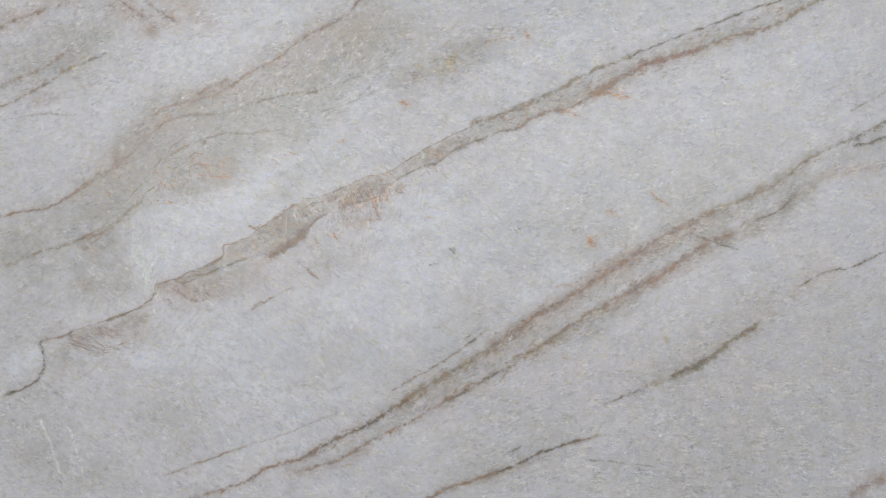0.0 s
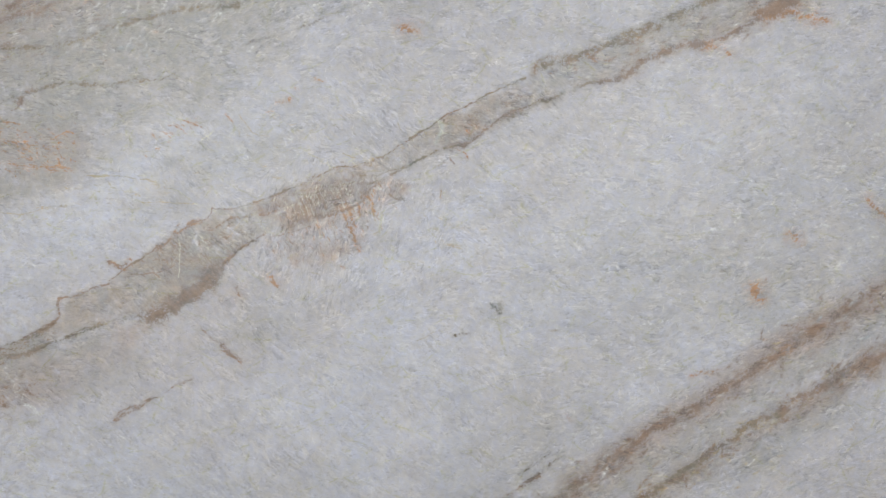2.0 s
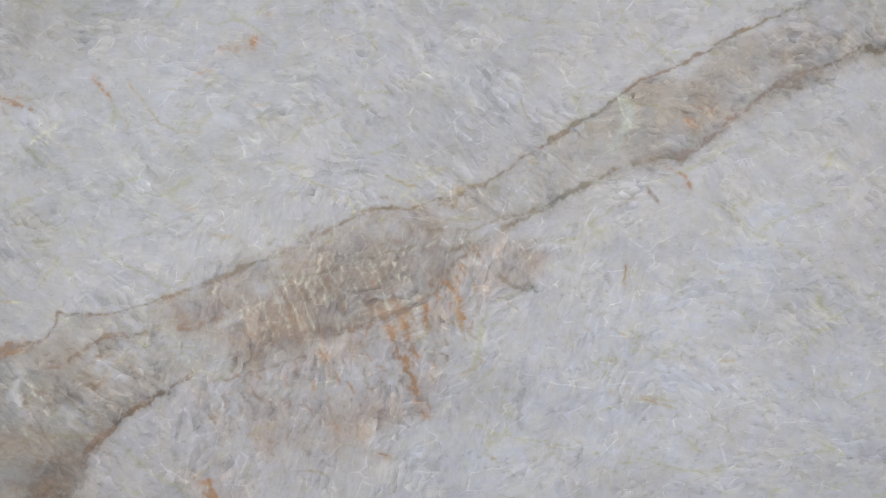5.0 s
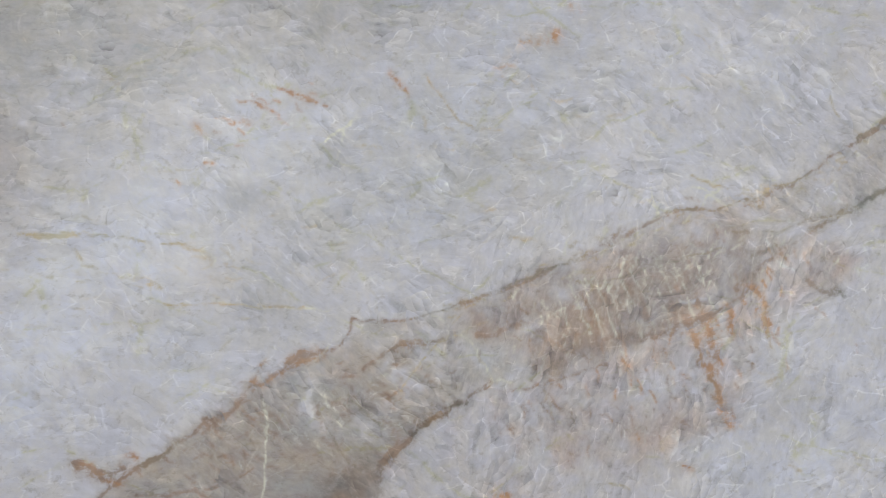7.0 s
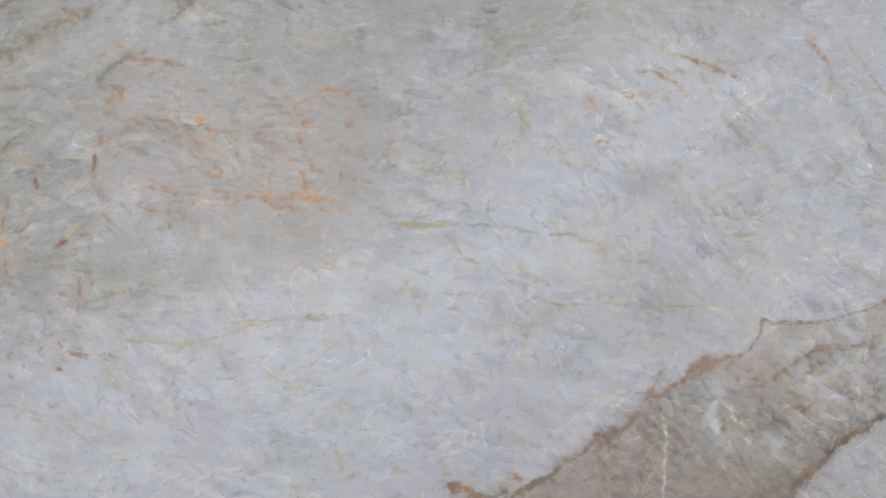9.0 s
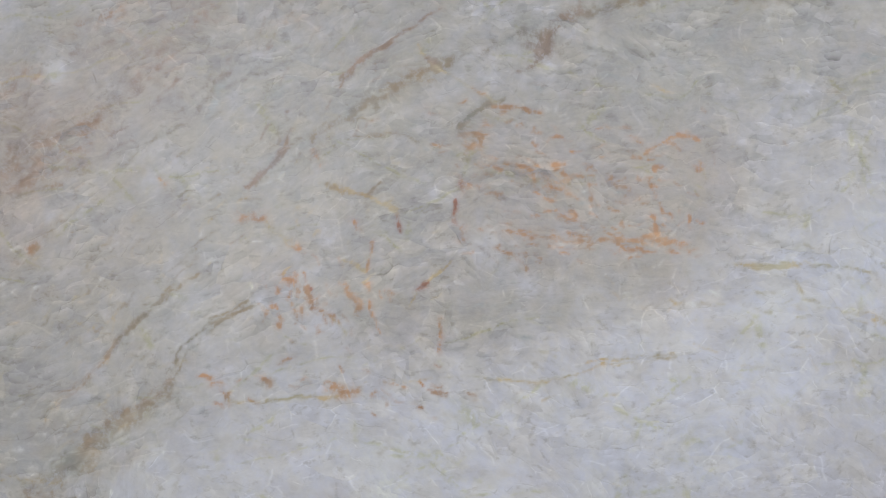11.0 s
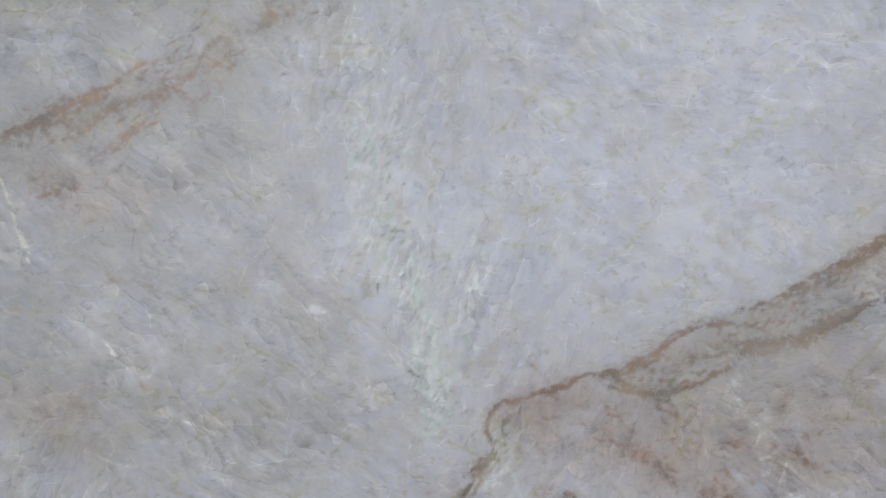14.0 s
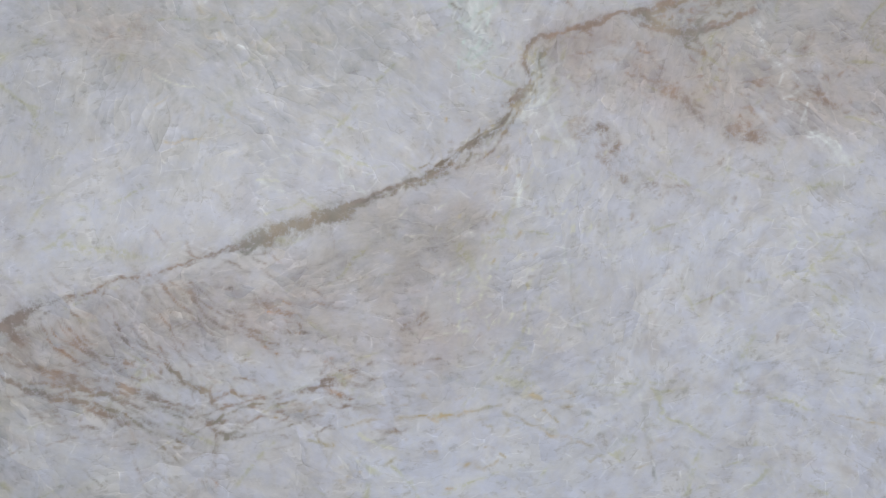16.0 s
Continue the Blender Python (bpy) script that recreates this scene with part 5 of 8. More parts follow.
streak("grey", 50.7, 0.45, (-510, 1494), (-434, 1481), (-358, 1488), (-269, 1519))
streak("grey", 45.7, 0.40, (-612, 1406), (-549, 1381), (-485, 1393))
streak("pink", 30.5, 0.14, (-555, 1393), (-511, 1380), (-473, 1380))
streak("pink", 15.2, 0.40, (-573, 1533), (-535, 1558), (-484, 1570))
streak("brown", 6.3, 0.40, (-547, 1551), (-509, 1570), (-484, 1580))
streak("grey", 44.5, 0.35, (-675, 1457), (-727, 1381), (-702, 1318))
streak("grey", 45.7, 0.35, (-624, 1533), (-662, 1482), (-611, 1507))
streak("brown", 11.4, 0.30, (-65, 1587), (-78, 1596))
streak("pink", 17.8, 0.35, (-915, 1540), (-877, 1549))
streak("pink", 17.7, 0.35, (-851, 1635), (-825, 1641))
streak("brown", 3.8, 0.45, (-716, 1757), (-672, 1728), (-660, 1722))
streak("brown", 3.8, 0.45, (-653, 1753), (-615, 1724), (-596, 1715))
streak("brown", 12.7, 0.30, (-653, 1697), (-647, 1684))
streak("white", 17.8, 0.40, (-638.1, 1284.9), (-593.9, 1288.6), (-549.2, 1292.3))
streak("white", 18.8, 0.40, (-664.2, 955.6), (-595.0, 966.8), (-535.5, 978.7))
streak("white", 13.8, 0.30, (-640.4, 1064.9), (-617.7, 1044.5))
streak("grey", 19.3, 0.30, (-667.8, 1442.4), (-625.0, 1446.8), (-592.6, 1451.3))
streak("grey", 14.8, 0.25, (-729.0, 1433.7), (-700.1, 1416.8))
streak("grey", 16.7, 0.22, (-833.2, 1123.2), (-792.1, 1115.1))
streak("grey", 16.6, 0.25, (-765.6, 1212.7), (-734.9, 1196.1))
streak("pink", 53.3, 0.28, (-204, 1695), (-331, 1620), (-458, 1557), (-586, 1507), (-688, 1432), (-765, 1356))
streak("white", 76.7, 0.25, (-287, 703), (-465, 793))
streak("white", 88.5, 0.30, (276, 1681), (212, 1731))
streak("white", 75.8, 0.25, (465, 1730), (566, 1749))
streak("olive", 1.1, 0.50, (-794.4, 995.0), (-786.1, 988.3), (-779.8, 984.9))
streak("rust", 1.1, 0.50, (-567.8, 1390.6), (-563.4, 1389.5), (-555.7, 1387.2))
# some greys and whites below put uneven light into the stone's colour
streak("white", 25.0, 0.45, (-120.1, 1245.3), (-37.5, 1257.6), (46.6, 1278.4))
streak("white", 16.7, 0.30, (-51.3, 1301.7), (-9.7, 1317.7), (32.2, 1355.8))
streak("grey", 18.3, 0.22, (-318.4, 1357.7), (-279.0, 1389.2), (-226.6, 1375.8))
streak("grey", 15.6, 0.20, (-330.9, 1389.3), (-278.7, 1415.6))
streak("white", 22.5, 0.45, (-681.9, 1274.6), (-616.2, 1277.8), (-549.2, 1283.2), (-458.0, 1290.7))
streak("grey", 22.0, 0.30, (-720.3, 1446.4), (-635.8, 1438.2), (-549.0, 1447.2), (-460.0, 1452.0))
streak("grey", 19.2, 0.30, (-711.5, 1384.6), (-679.1, 1406.0), (-647.4, 1384.4))
streak("grey", 23.5, 0.35, (-810.1, 1365.1), (-773.8, 1328.1), (-737.2, 1349.9))
streak("grey", 19.3, 0.30, (-805.7, 1295.7), (-763.2, 1299.7))
streak("grey", 18.3, 0.30, (-820.1, 1212.3), (-775.9, 1206.4), (-730.5, 1219.2))
streak("grey", 14.7, 0.20, (-745.5, 1175.1), (-722.7, 1158.2))
streak("grey", 21.1, 0.28, (-837.3, 1119.0), (-771.2, 1113.1), (-702.4, 1113.5))
streak("grey", 15.0, 0.20, (-792.9, 1072.4), (-750.5, 1083.0))
streak("white", 22.9, 0.50, (-719.9, 955.4), (-641.4, 959.3), (-547.6, 960.5))
streak("white", 16.7, 0.35, (-606.3, 1030.8), (-559.2, 1043.7))
streak("grey", 52.5, 0.40, (-537.6, 1502.4), (-439.0, 1515.4), (-327.7, 1495.7))
streak("pink", 33.0, 0.30, (-534.3, 1391.0), (-481.4, 1397.4))
streak("white", 89.2, 0.35, (-463, 998), (-284, 1049), (-106, 1099))
streak("white", 76.6, 0.30, (-541, 896), (-388, 896))
streak("white", 76.4, 0.25, (72, 1150), (225, 1149))
streak("grey", 25.6, 0.35, (-814.3, 1349.8), (-773.8, 1317.2), (-730.9, 1310.5))
streak("grey", 17.3, 0.30, (-752.5, 1278.0), (-724.5, 1290.8), (-707.0, 1316.9))
streak("olive", 12.8, 0.12, (-795.1, 1278.4), (-763.2, 1291.1), (-730.9, 1299.6))
streak("grey", 17.6, 0.30, (-527.4, 1427.7), (-496.7, 1421.2), (-463.4, 1428.3))
streak("pink", 22.9, 0.38, (593, 1269), (466, 1206), (339, 1130), (212, 1047), (97, 964))
streak("pink", 20.4, 0.32, (593, 1199), (466, 1123), (339, 1053), (212, 970), (84, 894), (-43, 824))
streak("pink", 17.9, 0.30, (46, 933), (-81, 863), (-209, 786), (-312, 722))
streak("pink", 17.7, 0.35, (276, 1517), (402, 1577), (529, 1627), (680, 1673))
streak("grey", 51.0, 0.30, (696, 1071), (594, 995), (467, 893))
streak("grey", 38.4, 0.30, (275, 791), (147, 701), (19, 663))
streak("pink", 25.4, 0.30, (-458, 1557), (-573, 1514), (-662, 1470), (-739, 1394))
streak("pink", 32.9, 0.25, (-280, 1683), (-382, 1608))
streak("grey", 57.0, 0.35, (-940, 1597), (-838, 1647), (-774, 1685))
streak("grey", 44.4, 0.30, (504, 1250), (580, 1326))
streak("grey", 76.5, 0.25, (84, 1048), (-4, 971), (-81, 920))
streak("grey", 63.4, 0.20, (339, 1339), (428, 1402))
streak("grey", 76.3, 0.20, (212, 1175), (301, 1251))
streak("white", 50.9, 0.30, (275, 1149), (199, 1098))
streak("white", 63.8, 0.30, (-29, 1048), (-106, 997))
streak("smoke", 1.4, 0.35, (14.9, 1195.2), (23.6, 1201.5), (29.9, 1197.1))
streak("rust", 1.5, 0.50, (-306.3, 1147.2), (-297.7, 1142.8), (-282.7, 1135.2))
streak("tan", 1.2, 0.30, (-75.6, 1160.5), (-45.4, 1171.5))
streak("spot", 0.4, 0.14, (-606.7, 1132.5), (-604.5, 1130.3), (-602.3, 1128.1))
streak("olive", 3.2, 0.70, (-732.7, 1052.9), (-741.3, 1049.5), (-750.0, 1046.6))
streak("brown", 0.4, 0.23, (-840.5, 1017.6), (-833.5, 1008.9), (-825.5, 1000.2), (-815.3, 991.3))
streak("brown", 0.3, 0.20, (-785.4, 1028.3), (-772.9, 1016.2), (-760.3, 1007.2))
streak("brown", 0.3, 0.35, (-800.0, 1031.8), (-787.7, 1016.5), (-775.3, 1001.0))
streak("brown", 0.3, 0.18, (-825.0, 1024.7), (-812.9, 1008.4), (-796.4, 999.4), (-788.2, 988.4))
streak("brown", 0.3, 0.20, (-858.3, 996.8), (-838.0, 993.7), (-819.5, 989.3), (-796.7, 985.4))
streak("brown", 0.3, 0.20, (-852.3, 990.2), (-829.9, 987.0), (-811.3, 982.2), (-794.8, 973.4))
streak("brown", 0.3, 0.20, (-775.6, 984.7), (-758.6, 981.0), (-739.1, 982.1), (-719.5, 980.9))
streak("brown", 0.3, 0.18, (-777.8, 980.5), (-756.5, 975.4), (-734.9, 976.9))
streak("pink", 12.6, 0.20, (-825.2, 1013.0), (-794.1, 1008.0), (-762.4, 1007.2))
streak("pink", 10.5, 0.17, (-840.4, 974.9), (-805.4, 965.1), (-773.7, 968.4))
streak("pink", 13.1, 0.14, (-756.1, 1002.7), (-725.9, 997.6), (-695.0, 1005.6))
streak("grey", 18.9, 0.30, (-833.2, 1123.2), (-781.7, 1117.3), (-728.4, 1119.8))
streak("grey", 14.5, 0.22, (-842.2, 1083.2), (-803.1, 1087.4))
streak("grey", 21.5, 0.35, (-724.4, 1448.5), (-678.3, 1444.5), (-622.8, 1451.1), (-579.6, 1449.2))
streak("olive", 12.6, 0.12, (-729.5, 1416.7), (-699.6, 1438.0), (-657.1, 1446.7))
streak("pink", 14.8, 0.25, (-720.8, 1427.4), (-678.4, 1440.2))
streak("white", 22.4, 0.30, (-638.2, 1280.5), (-571.6, 1276.9), (-503.8, 1282.4))
streak("grey", 19.8, 0.35, (-531.7, 1429.8), (-501.1, 1425.7), (-470.1, 1430.5))
streak("grey", 15.4, 0.25, (-527.6, 1385.2), (-501.4, 1367.3), (-485.8, 1385.3))
streak("grey", 16.2, 0.30, (-823.9, 1224.5), (-785.9, 1218.7), (-751.1, 1225.3))
streak("pink", 12.1, 0.25, (-824.3, 1195.8), (-796.2, 1200.0), (-765.6, 1212.7))
streak("grey", 22.9, 0.30, (-834.8, 1164.7), (-779.6, 1154.5), (-726.8, 1159.1))
streak("grey", 19.0, 0.30, (-800.6, 1127.0), (-752.5, 1133.3), (-722.8, 1126.8))
streak("pink", 10.7, 0.22, (-743.6, 1178.3), (-718.1, 1167.8))
streak("pink", 12.4, 0.25, (-831.2, 1127.0), (-800.7, 1116.4))
streak("white", 14.7, 0.30, (-844.9, 958.0), (-795.1, 953.9), (-752.5, 956.6))
streak("grey", 19.3, 0.20, (-814.3, 1369.4), (-773.8, 1356.4))
streak("olive", 0.6, 0.50, (-649.6, 1116.9), (-652.9, 1106.2), (-659.5, 1095.5), (-666.0, 1089.2))
streak("pale", 0.6, 0.45, (-650.7, 1110.4), (-655.1, 1099.8), (-661.7, 1091.3))
streak("greenish", 3.5, 0.35, (-649.6, 1113.7), (-652.9, 1101.9), (-659.5, 1091.2))
streak("olive", 0.9, 0.45, (-608.9, 1133.2), (-600.0, 1135.7), (-591.0, 1139.5))
streak("grey", 34.6, 0.25, (-351.9, 1357.2), (-286.2, 1385.9), (-220.8, 1410.2))
streak("grey", 26.0, 0.20, (-391.9, 1314.9), (-348.1, 1326.9))
streak("white", 25.5, 0.35, (-686.8, 949.7), (-618.5, 944.8), (-535.5, 946.2))
streak("white", 19.2, 0.30, (-606.5, 999.0), (-547.4, 997.6))
streak("white", 20.3, 0.30, (-638.0, 1293.9), (-549.2, 1292.3), (-469.4, 1281.7))
streak("grey", 19.1, 0.25, (-814.2, 1317.3), (-784.5, 1291.2), (-809.9, 1269.9))
streak("pink", 12.8, 0.22, (-810.0, 1310.8), (-780.2, 1325.9), (-763.1, 1347.7))
streak("white", 12.8, 0.30, (-804.8, 999.6), (-773.3, 990.1), (-739.1, 984.7))
streak("white", 12.5, 0.30, (-844.8, 962.3), (-805.5, 958.6))
streak("pink", 9.1, 0.20, (-672.6, 1014.0), (-641.0, 1004.4))
streak("white", 12.2, 0.35, (-190.1, 1279.0), (-152.4, 1292.0), (-119.9, 1297.0))
streak("white", 9.6, 0.20, (-273.4, 1260.2), (-244.9, 1262.1))
streak("grey", 14.5, 0.20, (-834.6, 1179.3), (-789.7, 1177.7))
streak("grey", 22.1, 0.30, (-452.7, 1444.3), (-418.8, 1419.6), (-438.7, 1394.7))
streak("white", 15.4, 0.25, (-294.4, 1397.0), (-256.1, 1414.7), (-217.4, 1430.1))
streak("grey", 45.9, 0.30, (-517.4, 1522.0), (-392.6, 1534.9))
# short flecks of the minerals
specks("pale", 260, 0.60, 2.1, 0.17, 70, 6, (-702, 1230), (-694, 1204), (-688, 1183), (-681, 1164), (-678, 1142), (-675, 1110))
specks("mint", 160, 0.64, 3.0, 0.50, 70, 5, (-702, 1230), (-692, 1196), (-681, 1164), (-676, 1136), (-675, 1110))
specks("spot", 110, 0.60, 1.7, 0.22, 60, 5, (-701, 1225), (-692, 1196), (-686, 1183), (-681, 1164), (-677, 1140), (-675, 1110))
specks("spot", 50, 0.60, 1.7, 0.20, 60, 7, (-700, 1229), (-690, 1220), (-690, 1194))
specks("pale", 140, 0.65, 3.0, 0.21, 75, 9, (-707, 1264), (-698, 1246), (-694, 1220), (-690, 1192))
specks("pale", 60, 0.65, 3.0, 0.17, None, 13, (-737, 1282), (-707, 1290), (-685, 1281))
specks("pale", 130, 0.60, 3.0, 0.19, -40, 3, (-564, 1130), (-555, 1115), (-544, 1108), (-551, 1099), (-541, 1095), (-541, 1086), (-520, 1073))
specks("pale", 70, 0.65, 4.6, 0.17, 75, 7, (-657, 1119), (-646, 1088), (-638, 1062))
specks("brown", 150, 0.68, 5.9, 0.32, -28, 9, (-637, 1116), (-595, 1107), (-562, 1100), (-516, 1108))
specks("brown", 90, 0.68, 4.1, 0.35, 20, 3, (-500, 1167), (-534, 1159), (-561, 1148), (-595, 1133))
specks("olive", 50, 0.68, 3.2, 0.40, 20, 4, (-515, 1170), (-554, 1143), (-602, 1129))
specks("tan", 70, 0.62, 5.0, 0.21, None, 19, (-816, 1195), (-776, 1150), (-735, 1103), (-797, 1092))
specks("smoke", 120, 0.83, 6.2, 0.24, -28, 23, (-812, 1150), (-776, 1129), (-735, 1103), (-777, 1079))
specks("brown", 60, 0.61, 6.1, 0.20, -25, 10, (-800, 1189), (-776, 1175), (-759, 1168))
specks("cream", 120, 0.60, 5.4, 0.11, -68, 11, (-243, 1306), (-211, 1316), (-179, 1330), (-146, 1343))
specks("brown", 170, 1.34, 5.9, 0.33, -68, 13, (-243, 1303), (-211, 1311), (-179, 1324), (-146, 1340))
specks("rose", 90, 1.61, 5.9, 0.40, -68, 12, (-240, 1303), (-211, 1314), (-179, 1327), (-146, 1343))
specks("brown", 80, 1.12, 5.6, 0.35, -30, 10, (-26, 1405), (-1, 1424), (26, 1440), (57, 1454))
specks("cream", 60, 0.72, 3.9, 0.24, -40, 9, (-48, 1402), (-23, 1413), (4, 1429), (45, 1446))
specks("cream", 60, 0.68, 4.7, 0.21, None, 8, (-342, 1283), (-306, 1286), (-272, 1296), (-248, 1285))
specks("brown", 60, 1.05, 6.8, 0.35, -35, 10, (-363, 1263), (-327, 1273), (-290, 1285), (-266, 1293))
specks("tan", 70, 0.81, 5.1, 0.28, 20, 3, (-274, 1319), (-232, 1335), (-189, 1354), (-146, 1365), (-105, 1380), (-51, 1413))
specks("rust", 60, 0.95, 4.3, 0.40, -70, 11, (-222, 1266), (-179, 1292), (-146, 1302), (-114, 1334), (-92, 1334))
specks("brown", 80, 0.94, 5.4, 0.30, -60, 13, (-243, 1271), (-200, 1265), (-157, 1283), (-130, 1302))
specks("pale", 220, 0.80, 7.2, 0.21, None, 32, (-331, 1357), (-252, 1381), (-173, 1402), (-92, 1429))
specks("pale", 160, 0.83, 6.1, 0.19, None, 36, (-174, 1249), (-106, 1285), (-51, 1307), (18, 1355))
specks("tan", 90, 0.80, 6.4, 0.28, -20, 29, (-330, 1402), (-252, 1389), (-173, 1394), (-92, 1437))
specks("tan", 80, 0.83, 6.7, 0.24, -20, 36, (-119, 1280), (-37, 1293), (32, 1333))
specks("smoke", 120, 1.08, 5.9, 0.28, None, 35, (-330, 1441), (-252, 1436), (-146, 1429), (-9, 1334))
specks("pale", 240, 0.69, 6.6, 0.21, None, 25, (-527, 1315), (-452, 1340), (-384, 1367), (-315, 1367), (-268, 1374))
specks("tan", 110, 0.69, 6.2, 0.28, -12, 23, (-527, 1315), (-452, 1340), (-384, 1351), (-315, 1346), (-256, 1355))
specks("smoke", 130, 0.89, 5.4, 0.28, -4, 16, (-518, 1427), (-452, 1428), (-361, 1424))
specks("cream", 60, 0.61, 4.2, 0.21, -40, 14, (-385, 1255), (-350, 1268), (-315, 1277), (-292, 1281))
specks("brown", 90, 0.93, 6.1, 0.35, -35, 12, (-389, 1250), (-350, 1268), (-315, 1274), (-296, 1283))
specks("rust", 26, 0.81, 3.7, 0.45, -20, 8, (-380, 1401), (-357, 1410), (-331, 1416))
specks("rust", 130, 0.72, 3.1, 0.40, -15, 12, (-564, 1394), (-537, 1392), (-508, 1388), (-481, 1394))
specks("rust", 60, 0.67, 2.7, 0.40, -5, 4, (-560, 1368), (-526, 1367), (-481, 1366))
specks("rust", 50, 0.70, 3.5, 0.45, -70, 7, (-641, 1344), (-624, 1342), (-602, 1342))
specks("rust", 30, 0.70, 3.5, 0.40, -20, 6, (-663, 1309), (-615, 1309), (-567, 1307))
specks("tan", 110, 0.69, 4.5, 0.24, 40, 24, (-728, 1321), (-701, 1352), (-668, 1384), (-636, 1395), (-610, 1368))
specks("olive", 110, 0.69, 5.6, 0.30, 42, 19, (-733, 1282), (-710, 1321), (-680, 1360), (-653, 1399), (-635, 1427))
specks("brown", 80, 0.68, 5.1, 0.30, 40, 17, (-734, 1403), (-699, 1425), (-657, 1433), (-605, 1436))
specks("pale", 200, 0.66, 4.6, 0.19, None, 29, (-723, 1330), (-658, 1377), (-570, 1416), (-504, 1434))
specks("pale", 120, 0.69, 6.6, 0.17, -6, 21, (-549, 1305), (-481, 1318), (-412, 1326))
specks("smoke", 180, 0.90, 4.5, 0.28, None, 27, (-636, 1395), (-571, 1381), (-504, 1377), (-549, 1337))
specks("tan", 80, 0.65, 4.5, 0.24, 40, 17, (-814, 1261), (-784, 1291), (-741, 1325), (-706, 1343))
specks("brown", 120, 0.68, 5.1, 0.32, 35, 11, (-820, 1222), (-792, 1233), (-767, 1245), (-754, 1252))
specks("pale", 120, 0.66, 4.6, 0.19, None, 26, (-784, 1304), (-741, 1317), (-676, 1290), (-610, 1272), (-577, 1276))
specks("smoke", 140, 0.88, 5.3, 0.24, None, 33, (-795, 1278), (-741, 1251), (-655, 1246), (-566, 1240))
specks("brown", 170, 0.60, 9.4, 0.25, -36, 15, (-831, 1008), (-794, 1014), (-762, 1015), (-738, 1008))
specks("brown", 150, 0.60, 9.4, 0.26, -10, 9, (-844, 987), (-805, 978), (-762, 976), (-708, 983))
specks("olive", 80, 0.60, 7.2, 0.25, -20, 11, (-844, 996), (-815, 987), (-773, 970), (-816, 956))
specks("brown", 80, 0.60, 4.4, 0.25, 0, 11, (-762, 998), (-730, 993), (-690, 1001), (-672, 1009))
specks("tan", 90, 0.68, 4.1, 0.32, 0, 14, (-739, 964), (-697, 965), (-652, 977), (-629, 963))
specks("cream", 90, 0.67, 3.6, 0.32, 60, 13, (-681, 1031), (-668, 1018), (-674, 1005), (-640, 1031))
specks("pale", 130, 0.69, 5.5, 0.17, 60, 25, (-651, 1080), (-640, 1038), (-629, 992), (-606, 962))
specks("pale", 130, 0.72, 5.8, 0.17, None, 31, (-582, 1037), (-547, 1011), (-547, 965))
specks("smoke", 110, 0.84, 7.2, 0.21, -25, 23, (-833, 1118), (-771, 1104), (-706, 1098))
specks("smoke", 120, 0.95, 6.6, 0.21, None, 31, (-617, 1026), (-571, 979), (-663, 993))
specks("brown", 50, 0.65, 3.0, 0.40, 20, 1, (-855, 1011), (-814, 1029), (-772, 1039), (-729, 1054), (-703, 1065), (-678, 1078), (-655, 1104))
specks("pale", 700, 1.39, 11.4, 0.38, None, 190, (-914, 1610), (-483, 1608), (22, 1631), (655, 1604), (909, 1502))
specks("pale", 700, 1.40, 11.5, 0.38, None, 191, (-926, 769), (-490, 870), (21, 1048), (403, 1250), (910, 1350))
specks("pale", 500, 1.20, 8.5, 0.27, None, 140, (-108, 676), (275, 868), (658, 943), (963, 1070))
specks("smoke", 500, 1.65, 15.2, 0.40, None, 203, (-914, 1635), (-356, 1658), (149, 1378), (656, 1440), (909, 1565))
specks("smoke", 600, 1.66, 15.3, 0.40, None, 204, (-926, 743), (-489, 947), (21, 1048), (403, 1123), (786, 866))
specks("tan", 200, 1.27, 12.7, 0.17, None, 203, (-914, 1635), (-357, 1570), (148, 1315), (656, 1440))
specks("tan", 250, 1.28, 12.8, 0.17, None, 204, (-926, 743), (-489, 947), (20, 997), (658, 866))
specks("brown", 160, 1.52, 11.4, 0.35, 22, 8, (73, 1473), (276, 1548), (529, 1655), (781, 1729))
specks("brown", 220, 1.53, 11.5, 0.35, 28, 9, (910, 1439), (657, 1300), (403, 1168), (148, 996), (-107, 837), (-364, 703))
specks("brown", 180, 1.53, 11.5, 0.35, 28, 9, (784, 1319), (530, 1174), (275, 1015), (20, 862), (-235, 722))
specks("rose", 120, 1.78, 12.7, 0.40, 25, 15, (-484, 1570), (-611, 1520), (-701, 1419), (-829, 1344))
specks("brown", 90, 1.52, 11.4, 0.30, 25, 30, (-963, 1723), (-887, 1735), (-685, 1735), (-583, 1734))
specks("brown", 110, 1.52, 12.7, 0.30, 20, 38, (-179, 1708), (-331, 1607), (-484, 1520), (-612, 1457))
specks("pale", 260, 1.39, 10.1, 0.38, 60, 43, (-179, 1682), (-255, 1607), (-357, 1570), (-484, 1520))
specks("brown", 60, 1.52, 11.4, 0.30, 25, 18, (-940, 1559), (-838, 1616), (-762, 1640))
specks("rust", 30, 1.77, 7.6, 0.40, 20, 30, (-78, 1594), (22, 1631), (187, 1675))
specks("dark", 90, 1.28, 25.6, 0.20, -38, 64, (-578, 999), (-464, 921), (-362, 870), (-440, 767))
specks("brown", 240, 1.53, 11.5, 0.40, 35, 14, (593, 1269), (403, 1168), (212, 1047), (97, 964), (-107, 837))
specks("brown", 200, 1.53, 11.5, 0.40, 35, 13, (593, 1199), (403, 1097), (212, 970), (20, 862))
specks("brown", 140, 1.52, 10.1, 0.35, 20, 10, (85, 1461), (276, 1517), (402, 1579), (529, 1627), (781, 1717))
